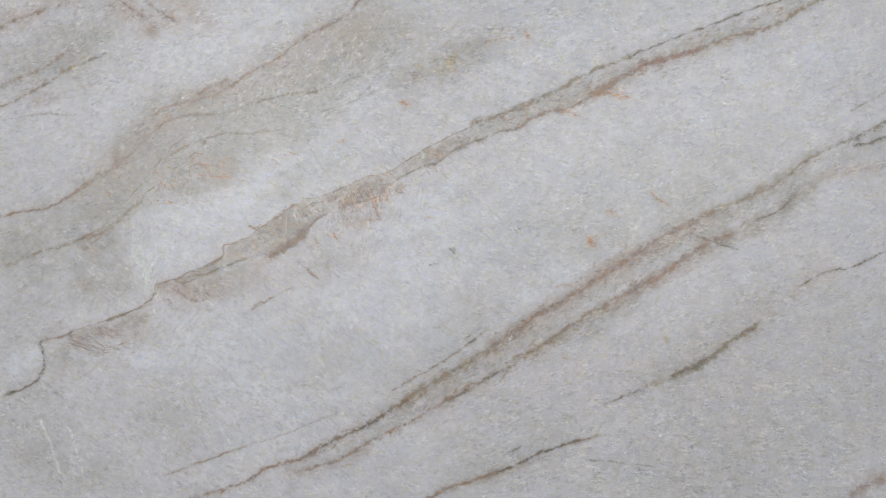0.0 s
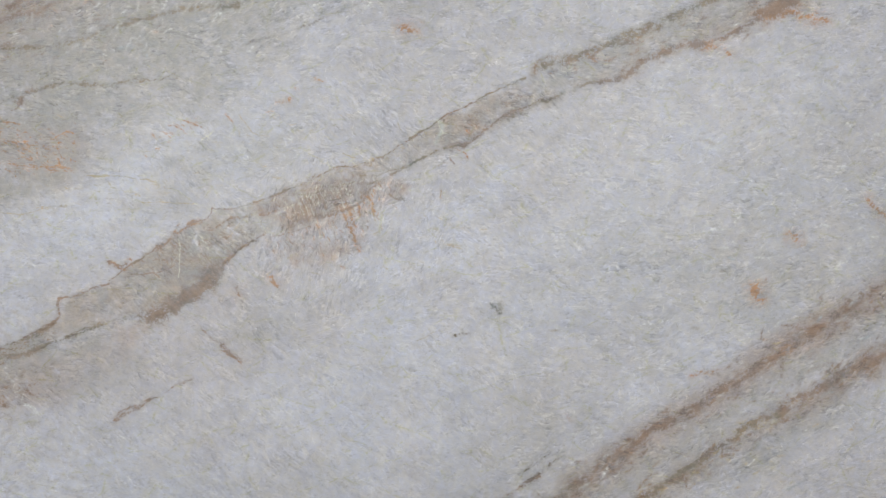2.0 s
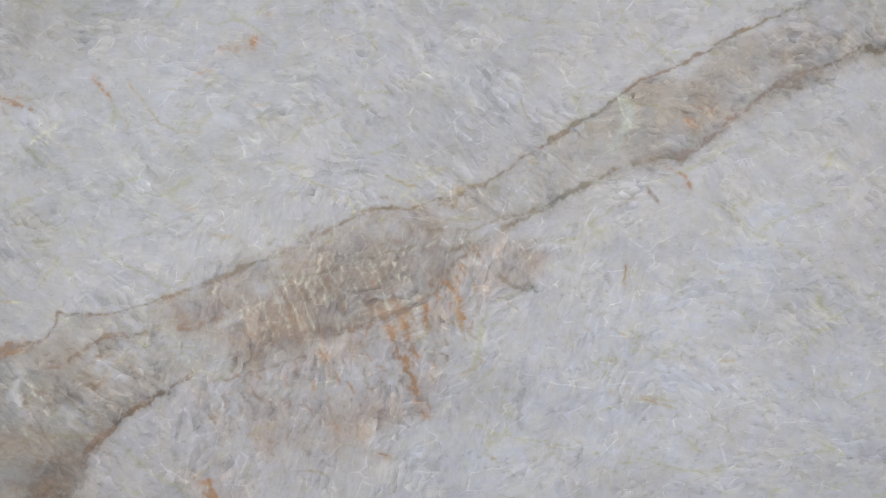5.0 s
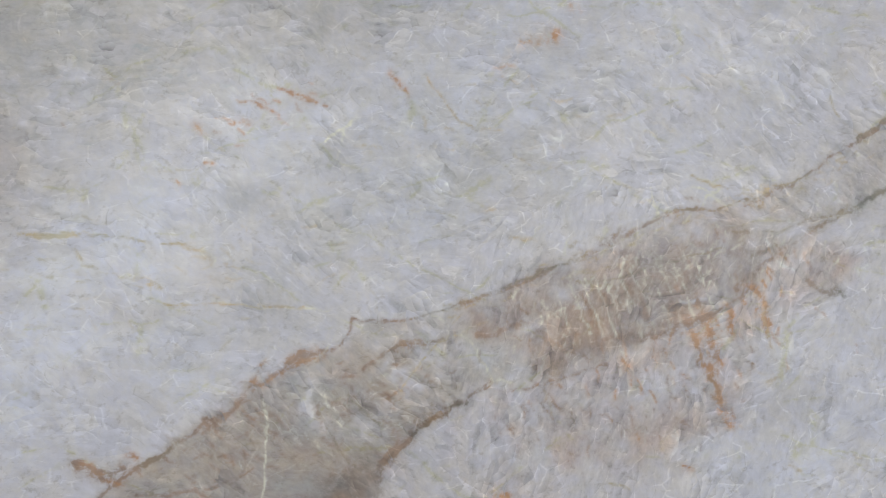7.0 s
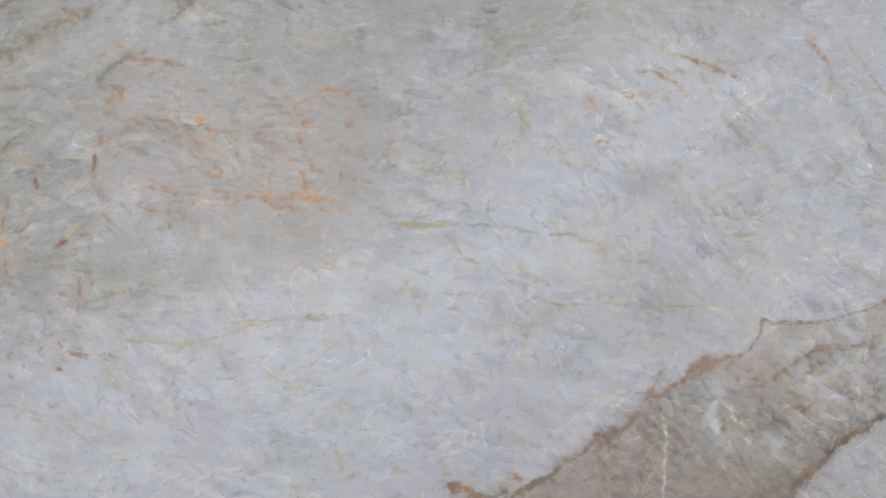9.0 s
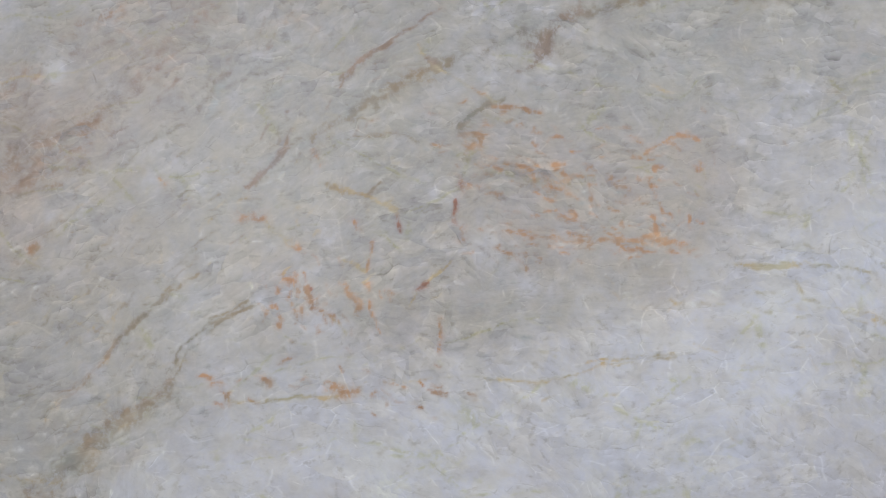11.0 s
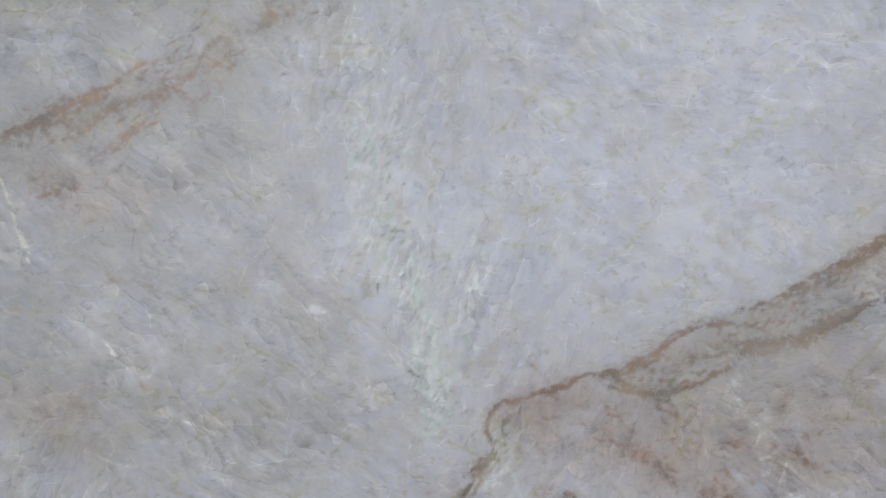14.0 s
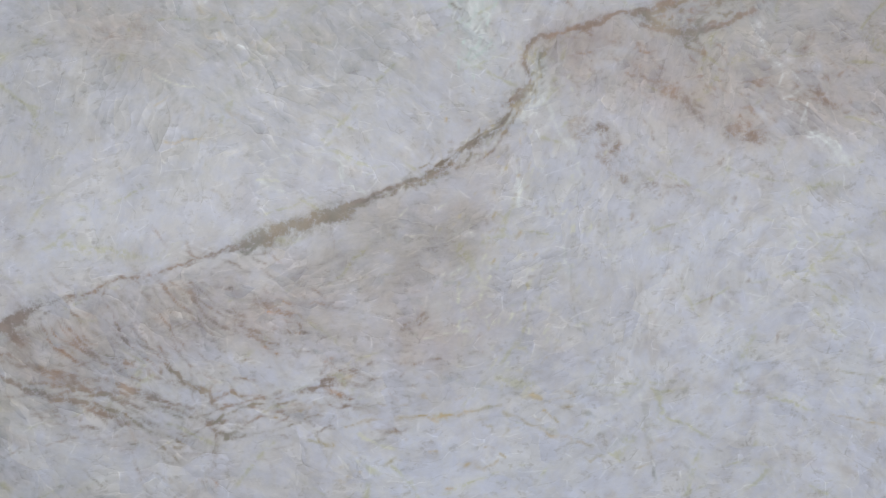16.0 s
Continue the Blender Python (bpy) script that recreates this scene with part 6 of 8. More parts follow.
specks("rose", 160, 1.65, 11.4, 0.40, 25, 30, (-382, 1620), (-509, 1545), (-637, 1489), (-765, 1369))
specks("smoke", 260, 1.78, 17.8, 0.40, None, 89, (-356, 1645), (-484, 1520), (-637, 1432), (-766, 1305))
specks("pale", 400, 1.40, 10.2, 0.38, None, 114, (149, 1378), (339, 1314), (529, 1377), (783, 1502))
specks("pale", 300, 1.20, 8.2, 0.27, None, 102, (85, 1150), (-42, 1048), (212, 1098))
specks("tan", 120, 1.40, 10.2, 0.35, None, 64, (250, 945), (148, 894), (467, 1046))
specks("olive", 90, 0.60, 3.0, 0.45, 45, 2, (-648, 1121), (-652, 1106), (-661, 1093), (-676, 1080), (-704, 1065))
specks("pale", 90, 0.60, 2.6, 0.24, 60, 3, (-646, 1116), (-651, 1101), (-661, 1089), (-681, 1074))
specks("tan", 40, 0.60, 2.2, 0.35, 60, 2, (-648, 1119), (-655, 1099), (-672, 1082))
specks("olive", 70, 0.65, 3.4, 0.40, 22, 2, (-725, 1057), (-742, 1050), (-761, 1042))
specks("smoke", 200, 0.87, 2.6, 0.22, None, 32, (-830, 1164), (-769, 1143), (-705, 1122), (-790, 1112))
specks("brown", 140, 0.69, 2.1, 0.22, None, 28, (-673, 1089), (-639, 1056), (-594, 1043), (-524, 1053))
specks("tan", 60, 0.60, 1.8, 0.40, 70, 11, (-668, 1089), (-662, 1067), (-671, 1041), (-666, 1019))
specks("cream", 60, 0.60, 2.2, 0.35, 70, 9, (-639, 1093), (-637, 1067), (-644, 1040), (-617, 1075))
specks("cream", 110, 0.60, 4.3, 0.40, None, 16, (-240, 1319), (-200, 1330), (-157, 1348), (-119, 1356), (-92, 1345))
specks("tan", 70, 0.60, 5.4, 0.25, 25, 4, (-226, 1339), (-189, 1355), (-146, 1366), (-105, 1379), (-51, 1411), (-9, 1437))
specks("brown", 70, 1.08, 4.3, 0.35, 25, 4, (-210, 1345), (-173, 1363), (-133, 1367), (-92, 1380))

# the face in stretches, finest where the minerals are finest
# ---- the main band, block by block
area("band", 0.62, 2.4, (-264.5, 1323.9), (-239.5, 1333.8), (-202.4, 1350.2), (-170.3, 1364.2), (-146.1, 1366.8), (-124.5, 1355.2), (-116.4, 1348.4), (-124.6, 1338.5), (-140.8, 1323.5), (-151.6, 1317.1), (-170.5, 1309.2), (-186.6, 1304.0), (-202.7, 1296.1), (-218.7, 1289.9), (-230.5, 1295.6), (-239.7, 1302.9), (-250.2, 1307.3), (-259.4, 1309.8))
area("taupe", 0.85, 2.4, (-385.2, 1269.8), (-359.4, 1287.9), (-350.4, 1293.6), (-331.0, 1302.3), (-316.7, 1308.0), (-292.1, 1303.0), (-271.2, 1306.7), (-259.5, 1300.0), (-250.4, 1288.6), (-266.2, 1278.7), (-287.3, 1267.0), (-296.5, 1257.9), (-308.4, 1242.1), (-324.1, 1226.4), (-385.8, 1227.7))
area("taupe", 0.50, 1.6, (-316.7, 1308.0), (-314.6, 1316.4), (-289.4, 1316.2), (-264.5, 1323.9), (-259.4, 1309.8), (-271.2, 1306.7), (-292.1, 1302.4))
area("taupe", 0.38, 2.1, (-124.5, 1373.5), (-102.8, 1381.6), (-78.2, 1398.9), (-50.8, 1415.1), (-41.2, 1422.2), (-23.2, 1409.3), (-25.9, 1393.0), (-52.1, 1383.5), (-83.7, 1367.2), (-116.4, 1357.9), (-138.1, 1363.3))
area("pink", 0.62, 9.1, (-271.6, 1265.5), (-245.2, 1279.8), (-224.0, 1286.2), (-186.6, 1296.5), (-151.7, 1309.6), (-132.7, 1298.6), (-138.2, 1274.2), (-159.9, 1261.0), (-186.8, 1250.6), (-213.6, 1243.0), (-245.4, 1249.0))
area("pink", 0.75, 3.2, (-105.5, 1355.7), (-89.1, 1350.2), (-76.8, 1341.5), (-83.6, 1333.9), (-102.8, 1336.2), (-112.3, 1345.7))
area("pink", 0.50, 5.9, (-143.5, 1320.3), (-116.4, 1341.7), (-102.8, 1330.8), (-124.6, 1303.9), (-138.2, 1298.6))
area("band", 0.55, 2.7, (-230.5, 1299.6), (-219.9, 1302.2), (-216.0, 1295.5), (-221.3, 1288.8), (-229.2, 1291.6))
area("band", 0.45, 3.8, (-202.5, 1331.5), (-159.7, 1339.2), (-146.2, 1325.7), (-170.5, 1309.7), (-200.0, 1299.3), (-213.2, 1310.2))
area("earth", 0.50, 3.8, (-312.3, 1242.2), (-305.6, 1254.0), (-295.1, 1265.8), (-289.9, 1260.4), (-300.5, 1247.3), (-308.4, 1234.1))
area("earth", 0.30, 5.9, (-380.4, 1248.7), (-369.9, 1264.4), (-354.6, 1261.5), (-349.7, 1245.5), (-365.2, 1235.2))
area("grey", 0.28, 8.1, (-382.3, 1467.4), (-316.3, 1468.2), (-282.9, 1452.9), (-303.7, 1439.7), (-352.4, 1431.5), (-382.9, 1428.8))
area("grey", 0.30, 7.0, (-108.2, 1441.2), (-89.2, 1446.7), (-75.6, 1438.7), (-94.7, 1430.5))
area("grey", 0.22, 10.7, (4.6, 1423.0), (49.5, 1428.7), (58.2, 1401.3), (16.0, 1390.3))
# upper margin
streak("brown", 1.07, 0.70, (-380.1, 1268.5), (-369.8, 1276.2), (-359.4, 1287.4), (-350.4, 1293.8), (-338.7, 1300.8), (-331.0, 1302.3))
streak("rust", 1.61, 0.40, (-356.8, 1289.2), (-349.1, 1293.6), (-338.7, 1298.2), (-328.4, 1300.7))
streak("rust", 0.81, 0.50, (-359.4, 1290.5), (-357.2, 1297.1), (-353.6, 1301.0))
streak("brown", 0.81, 0.50, (-331.0, 1302.3), (-323.2, 1303.3), (-316.7, 1308.5), (-314.6, 1316.4))
streak("brown", 0.81, 0.40, (-314.6, 1316.4), (-302.4, 1315.8), (-289.4, 1316.2))
streak("olive", 0.67, 0.35, (-289.4, 1316.2), (-279.0, 1319.8), (-265.9, 1324.5))
streak("brown", 0.94, 0.55, (-265.9, 1323.9), (-252.7, 1328.6), (-239.5, 1333.0), (-225.0, 1340.1))
streak("olive", 0.81, 0.55, (-265.8, 1325.0), (-252.7, 1329.7), (-239.5, 1334.4), (-223.6, 1341.2), (-213.0, 1343.3))
streak("brown", 1.88, 0.50, (-213.0, 1344.9), (-203.7, 1348.8), (-197.1, 1351.5))
streak("brown", 1.34, 0.45, (-197.1, 1351.5), (-186.4, 1356.8), (-175.7, 1362.1), (-167.6, 1365.5))
streak("olive", 0.81, 0.50, (-177.0, 1363.4), (-170.3, 1366.1), (-159.6, 1367.4), (-146.1, 1367.9), (-132.6, 1371.9))
streak("brown", 1.07, 0.45, (-135.4, 1368.2), (-124.5, 1373.5), (-112.3, 1377.3))
streak("olive", 0.81, 0.60, (-132.6, 1371.9), (-119.1, 1376.2), (-105.5, 1381.6), (-98.7, 1385.3))
streak("brown", 0.94, 0.60, (-105.5, 1381.6), (-91.9, 1390.2), (-78.2, 1399.1), (-64.6, 1407.3))
streak("olive", 0.67, 0.55, (-81.0, 1398.8), (-64.6, 1408.6), (-50.8, 1416.5), (-41.2, 1422.8))
streak("brown", 1.07, 0.60, (-42.6, 1422.2), (-28.8, 1429.6), (-12.2, 1437.8), (0.3, 1444.7))
streak("olive", 1.07, 0.65, (0.3, 1444.7), (10.0, 1450.7), (24.0, 1456.3), (38.0, 1461.3), (54.8, 1467.5))
# inner and lower margins
streak("brown", 1.07, 0.60, (-307.8, 1295.2), (-294.7, 1302.5), (-281.7, 1305.0), (-269.9, 1307.0))
streak("earth", 1.61, 0.40, (-300.0, 1299.1), (-289.5, 1304.3), (-273.9, 1306.2))
streak("brown", 2.15, 0.45, (-258.1, 1308.5), (-247.6, 1311.0), (-239.7, 1313.1))
streak("brown", 1.07, 0.60, (-250.4, 1288.1), (-261.0, 1280.8), (-274.1, 1273.5), (-284.7, 1267.8))
streak("dark", 1.34, 0.50, (-261.0, 1279.7), (-271.5, 1274.8), (-284.7, 1267.3), (-295.2, 1258.4))
streak("brown", 2.15, 0.60, (-287.3, 1266.8), (-295.2, 1258.4), (-302.6, 1247.3), (-314.9, 1240.9), (-326.6, 1235.8))
streak("dark", 0.81, 0.50, (-295.2, 1259.2), (-300.5, 1251.3), (-309.6, 1243.5), (-318.8, 1240.2))
streak("brown", 1.07, 0.45, (-242.5, 1283.7), (-229.3, 1286.2), (-213.3, 1290.9), (-197.3, 1296.0))
streak("brown", 0.67, 0.60, (-199.9, 1306.8), (-178.6, 1309.3), (-159.7, 1314.5), (-143.5, 1321.4), (-131.3, 1331.0))
streak("brown", 1.34, 0.35, (-186.6, 1306.7), (-170.5, 1309.7), (-151.6, 1316.3))
streak("olive", 0.81, 0.45, (-140.8, 1354.7), (-119.1, 1356.5), (-100.1, 1361.6), (-83.7, 1367.0), (-64.5, 1376.7))
streak("olive", 1.07, 0.50, (-89.1, 1365.4), (-75.5, 1370.8), (-61.7, 1377.2), (-52.1, 1384.3))
streak("brown", 0.81, 0.50, (-53.4, 1365.3), (-45.2, 1368.5), (-41.0, 1370.7))
streak("brown", 1.07, 0.55, (-18.1, 1387.0), (-9.2, 1395.7), (0.5, 1403.4), (15.8, 1415.4))
streak("brown", 1.61, 0.40, (1.9, 1403.9), (15.8, 1416.0), (32.6, 1427.0), (55.1, 1434.7))
streak("dark", 2.15, 0.22, (24.2, 1420.4), (38.3, 1424.5), (55.2, 1427.4))
streak("brown", 1.07, 0.50, (-35.5, 1375.3), (-31.3, 1369.9), (-28.5, 1367.1))
streak("rust", 1.61, 0.35, (-24.4, 1384.8), (-17.5, 1380.7), (-14.7, 1375.3))
streak("rust", 1.34, 0.35, (-13.4, 1409.3), (-10.6, 1403.9), (-6.5, 1406.6))
# drips of rust
streak("rust", 1.61, 0.50, (-153.0, 1316.3), (-149.5, 1306.8), (-146.3, 1294.7))
streak("rust", 1.34, 0.50, (-159.7, 1312.9), (-155.7, 1302.9), (-150.4, 1290.7), (-146.3, 1278.4), (-141.5, 1268.3))
streak("rust", 1.88, 0.40, (-146.3, 1277.1), (-143.6, 1270.3), (-140.4, 1266.7))
streak("rust", 1.34, 0.50, (-143.0, 1320.3), (-140.8, 1314.9), (-140.3, 1309.5))
streak("rust", 1.34, 0.45, (-132.7, 1331.0), (-129.5, 1327.7), (-125.9, 1321.5), (-125.1, 1312.0))
streak("tan", 1.07, 0.40, (-125.9, 1320.1), (-125.1, 1309.3), (-123.2, 1301.2))
streak("rust", 1.34, 0.40, (-117.8, 1345.7), (-114.2, 1343.8))
streak("brown", 1.34, 0.65, (-105.5, 1334.1), (-100.1, 1330.2), (-94.6, 1327.5))
streak("spot", 1.61, 0.50, (-91.9, 1328.0), (-88.0, 1327.2))
streak("rust", 1.07, 0.40, (-44.5, 1338.6), (-43.4, 1330.4))
streak("rust", 1.61, 0.30, (-177.2, 1303.1), (-175.9, 1297.7))
streak("rust", 1.34, 0.25, (-189.3, 1296.5), (-188.0, 1291.1))
streak("rust", 1.34, 0.50, (-162.6, 1248.9), (-159.9, 1248.0))
streak("rust", 1.34, 0.30, (-184.1, 1262.8), (-183.0, 1260.8))
streak("tan", 1.34, 0.30, (-124.6, 1284.9), (-116.4, 1291.6))
streak("tan", 1.07, 0.30, (-228.0, 1283.6), (-224.1, 1272.8))
# stains above
streak("amber", 2.42, 0.50, (-237.5, 1442.8), (-230.9, 1443.4), (-221.7, 1445.0))
streak("rust", 1.07, 0.55, (-224.1, 1445.0), (-219.9, 1445.6))
streak("amber", 2.15, 0.35, (-246.7, 1431.7), (-241.5, 1432.8))
streak("rust", 1.07, 0.45, (-341.1, 1420.4), (-336.0, 1418.6), (-329.7, 1416.1))
streak("amber", 1.88, 0.35, (-337.3, 1418.6), (-332.2, 1417.1))
streak("rust", 0.81, 0.50, (-299.2, 1428.0), (-294.8, 1424.6), (-290.5, 1419.9))
streak("rust", 1.34, 0.35, (-363.4, 1408.1), (-359.4, 1406.9))
streak("amber", 2.42, 0.30, (-215.0, 1457.5), (-211.1, 1456.2))
streak("amber", 1.88, 0.30, (-191.2, 1469.6), (-180.6, 1465.0))
streak("tan", 0.67, 0.30, (-94.1, 1418.5), (-91.9, 1413.1), (-85.9, 1405.0))
streak("tan", 0.67, 0.30, (-280.6, 1426.8), (-265.2, 1407.2), (-246.9, 1401.9))
streak("tan", 0.67, 0.35, (-159.5, 1382.1), (-143.4, 1376.8), (-124.5, 1376.2), (-105.5, 1380.8))
streak("tan", 0.67, 0.35, (-50.5, 1308.6), (-33.8, 1297.5), (-11.5, 1293.1))
streak("tan", 0.67, 0.35, (-40.7, 1274.5), (-30.9, 1272.7), (-19.8, 1269.3))
# hatch
streak("cream", 0.59, 0.36, (-217.1, 1335.6), (-211.8, 1322.2), (-205.8, 1308.7))
streak("cream", 0.59, 0.33, (-204.6, 1335.5), (-199.3, 1322.1), (-194.1, 1307.3))
streak("cream", 0.64, 0.36, (-193.9, 1337.3), (-188.1, 1323.3), (-182.6, 1308.5))
streak("cream", 0.59, 0.33, (-183.3, 1339.4), (-175.3, 1324.6), (-168.9, 1310.3))
streak("cream", 0.59, 0.30, (-170.9, 1342.0), (-163.5, 1328.5), (-158.9, 1315.6))
streak("cream", 0.54, 0.24, (-223.7, 1331.6), (-219.8, 1320.9), (-215.4, 1310.2))
streak("cream", 0.54, 0.27, (-159.7, 1344.6), (-154.3, 1331.1), (-150.3, 1320.3))
streak("brown", 1.88, 0.40, (-199.3, 1327.4), (-195.1, 1316.7), (-191.9, 1308.6))
streak("brown", 1.88, 0.42, (-188.6, 1331.4), (-182.5, 1317.9), (-178.6, 1309.8))
streak("brown", 1.88, 0.42, (-175.8, 1334.0), (-169.1, 1320.5), (-165.7, 1312.4))
streak("brown", 1.61, 0.35, (-163.7, 1336.6), (-158.4, 1325.8), (-155.7, 1319.0))
streak("brown", 1.61, 0.35, (-209.9, 1328.8), (-205.2, 1315.4), (-202.6, 1304.7))
streak("dark", 1.61, 0.35, (-223.9, 1295.5), (-220.8, 1294.2))
streak("brown", 1.61, 0.40, (-167.8, 1320.5), (-166.5, 1313.7))
streak("olive", 0.67, 0.40, (-213.1, 1332.9), (-191.8, 1335.4), (-170.4, 1342.0), (-146.2, 1348.6))
# pale knots where the blocks meet
streak("cream", 1.07, 0.50, (-266.0, 1310.1), (-258.2, 1303.9), (-255.6, 1297.2), (-249.9, 1289.2))
streak("greenish", 3.22, 0.16, (-263.4, 1309.3), (-255.6, 1299.9), (-249.9, 1289.2), (-242.5, 1286.4))
streak("cream", 0.81, 0.55, (-251.7, 1286.5), (-247.7, 1289.1), (-242.0, 1288.0))
streak("cream", 0.81, 0.50, (-279.0, 1318.7), (-271.2, 1316.0), (-269.9, 1310.7))
streak("cream", 0.67, 0.50, (-46.4, 1420.0), (-43.9, 1410.6), (-39.8, 1405.2))
streak("greenish", 2.68, 0.35, (-45.3, 1420.0), (-41.2, 1410.6), (-50.8, 1393.0))
streak("cream", 0.67, 0.50, (-179.7, 1370.9), (-175.7, 1364.8))
streak("cream", 0.67, 0.45, (-155.6, 1369.3), (-152.9, 1374.1), (-143.4, 1368.7))
streak("pale", 0.59, 0.50, (-124.5, 1352.5), (-119.1, 1344.4), (-109.6, 1339.0))
streak("pale", 0.59, 0.40, (-80.9, 1336.1), (-75.4, 1338.8), (-77.1, 1348.3))
# left block, t 7.5
area("taupe", 0.85, 2.4, (-429.4, 1236.5), (-408.1, 1253.3), (-391.6, 1262.6), (-373.7, 1273.4), (-359.4, 1283.2), (-348.6, 1293.9), (-336.6, 1290.2), (-331.9, 1266.0), (-351.2, 1232.5))
area("earth", 0.30, 4.3, (-379.7, 1257.1), (-370.2, 1264.2), (-360.6, 1271.2), (-357.1, 1259.2), (-370.3, 1249.8))
area("earth", 0.30, 5.3, (-322.3, 1258.6), (-305.3, 1260.7), (-298.1, 1255.8), (-312.6, 1246.3))
streak("brown", 0.96, 0.65, (-434.1, 1234.2), (-422.3, 1243.5), (-408.1, 1253.5), (-391.5, 1263.1), (-374.9, 1273.8))
streak("olive", 0.96, 0.60, (-408.1, 1254.0), (-398.7, 1258.6), (-391.5, 1263.1))
streak("brown", 0.96, 0.65, (-379.7, 1271.0), (-370.1, 1276.7), (-359.4, 1283.2))
streak("brown", 0.72, 0.45, (-410.6, 1240.9), (-391.7, 1241.0), (-370.3, 1244.9), (-358.3, 1250.7))
streak("olive", 0.60, 0.50, (-316.1, 1282.7), (-310.1, 1276.6), (-300.4, 1267.5))
streak("olive", 0.60, 0.40, (-331.8, 1280.5), (-322.2, 1263.4), (-310.2, 1248.7))
streak("cream", 0.60, 0.60, (-355.3, 1283.2), (-353.0, 1271.1), (-353.5, 1256.7), (-354.3, 1235.0))
streak("cream", 0.48, 0.40, (-322.1, 1309.3), (-326.9, 1302.1), (-331.7, 1298.6))
streak("tan", 0.60, 0.45, (-293.1, 1282.4), (-273.5, 1306.5), (-267.4, 1310.0))
streak("rust", 0.96, 0.65, (-435.1, 1254.5), (-429.3, 1254.4), (-424.6, 1250.2), (-417.6, 1245.3))
streak("rust", 0.96, 0.50, (-414.7, 1258.9), (-410.5, 1257.2))
streak("rust", 0.96, 0.50, (-359.3, 1290.5), (-357.6, 1295.2), (-355.2, 1298.8))
streak("rust", 1.45, 0.45, (-346.1, 1298.0), (-338.9, 1301.8), (-331.7, 1304.1))
streak("tan", 0.48, 0.35, (-442.5, 1358.9), (-421.5, 1356.5), (-402.8, 1352.9))
streak("tan", 0.48, 0.35, (-391.0, 1352.9), (-379.2, 1348.1), (-378.1, 1343.3))
streak("tan", 0.53, 0.35, (-398.3, 1324.3), (-369.9, 1324.6), (-336.5, 1322.7))
streak("rust", 0.96, 0.50, (-340.8, 1419.3), (-336.1, 1416.9), (-331.3, 1416.2))
streak("rust", 0.96, 0.40, (-298.0, 1427.7), (-292.7, 1423.7), (-290.3, 1420.1))
streak("amber", 1.45, 0.40, (-382.5, 1404.0), (-380.1, 1402.8))
streak("amber", 1.21, 0.35, (-393.2, 1380.2), (-391.3, 1379.0))
streak("tan", 0.48, 0.50, (-457.5, 1358.2), (-447.1, 1356.8), (-435.5, 1357.2))
area("grey", 0.35, 9.6, (-508.6, 1418.6), (-471.9, 1428.2), (-444.4, 1404.9), (-454.0, 1369.5), (-472.5, 1362.5), (-509.2, 1353.2))
area("grey", 0.25, 9.6, (-444.2, 1440.2), (-388.1, 1445.5), (-336.0, 1438.9), (-355.1, 1426.8), (-407.1, 1419.3), (-442.0, 1426.1))
area("white", 0.30, 16.9, (-453.9, 1376.6), (-402.6, 1381.4), (-379.2, 1348.1), (-369.9, 1324.1), (-431.2, 1315.0), (-486.6, 1324.9), (-486.4, 1348.4))
area("white", 0.28, 14.5, (-287.9, 1405.7), (-226.7, 1423.0), (-189.5, 1406.2), (-219.3, 1369.5), (-273.4, 1369.5))
area("white", 0.25, 9.6, (-500.6, 1296.8), (-466.2, 1294.1), (-473.2, 1277.6), (-500.8, 1278.0))
# lower left of the band, t 2
area("taupe", 0.70, 4.7, (-438.4, 1227.3), (-404.8, 1250.6), (-371.2, 1275.8), (-344.4, 1293.7), (-338.1, 1270.4), (-318.7, 1236.9), (-339.0, 1216.8), (-365.9, 1200.2), (-412.6, 1190.3), (-459.4, 1177.1), (-499.5, 1163.9), (-526.2, 1157.3), (-495.7, 1184.0), (-478.5, 1214.1))
area("pink", 0.55, 17.4, (-553.2, 1137.2), (-493.0, 1155.7), (-412.8, 1180.2), (-379.6, 1176.7), (-413.6, 1136.4), (-487.4, 1109.9), (-554.2, 1096.8))
area("pink", 0.30, 20.1, (-366.0, 1190.1), (-298.6, 1243.5), (-245.0, 1270.0), (-138.2, 1283.1), (-191.9, 1243.1), (-279.2, 1203.1))
streak("brown", 4.02, 0.70, (-317.3, 1238.2), (-339.0, 1218.2), (-365.9, 1200.2), (-391.4, 1187.5))
streak("dark", 2.68, 0.60, (-342.4, 1213.5), (-359.2, 1203.5), (-376.0, 1192.8))
streak("olive", 2.01, 0.70, (-399.3, 1190.2), (-432.7, 1183.7), (-466.0, 1175.8), (-499.5, 1162.5), (-533.0, 1149.2), (-579.7, 1138.7))
streak("dark", 1.34, 0.50, (-446.0, 1179.7), (-492.9, 1163.8), (-526.4, 1149.2))
streak("brown", 2.01, 0.50, (-435.1, 1230.6), (-468.4, 1218.7), (-495.1, 1210.8), (-496.2, 1190.7), (-509.1, 1178.7))
streak("olive", 2.01, 0.50, (-509.1, 1178.7), (-536.0, 1164.0), (-579.3, 1152.2))
streak("brown", 2.01, 0.50, (-436.5, 1255.4), (-424.7, 1250.6), (-416.7, 1251.9))
streak("brown", 1.68, 0.45, (-431.7, 1065.5), (-418.1, 1075.6), (-408.0, 1078.2))
streak("brown", 1.68, 0.50, (-303.3, 1149.3), (-294.7, 1142.5), (-283.4, 1137.1))
streak("spot", 3.35, 0.14, (17.2, 1201.8), (26.6, 1195.0))
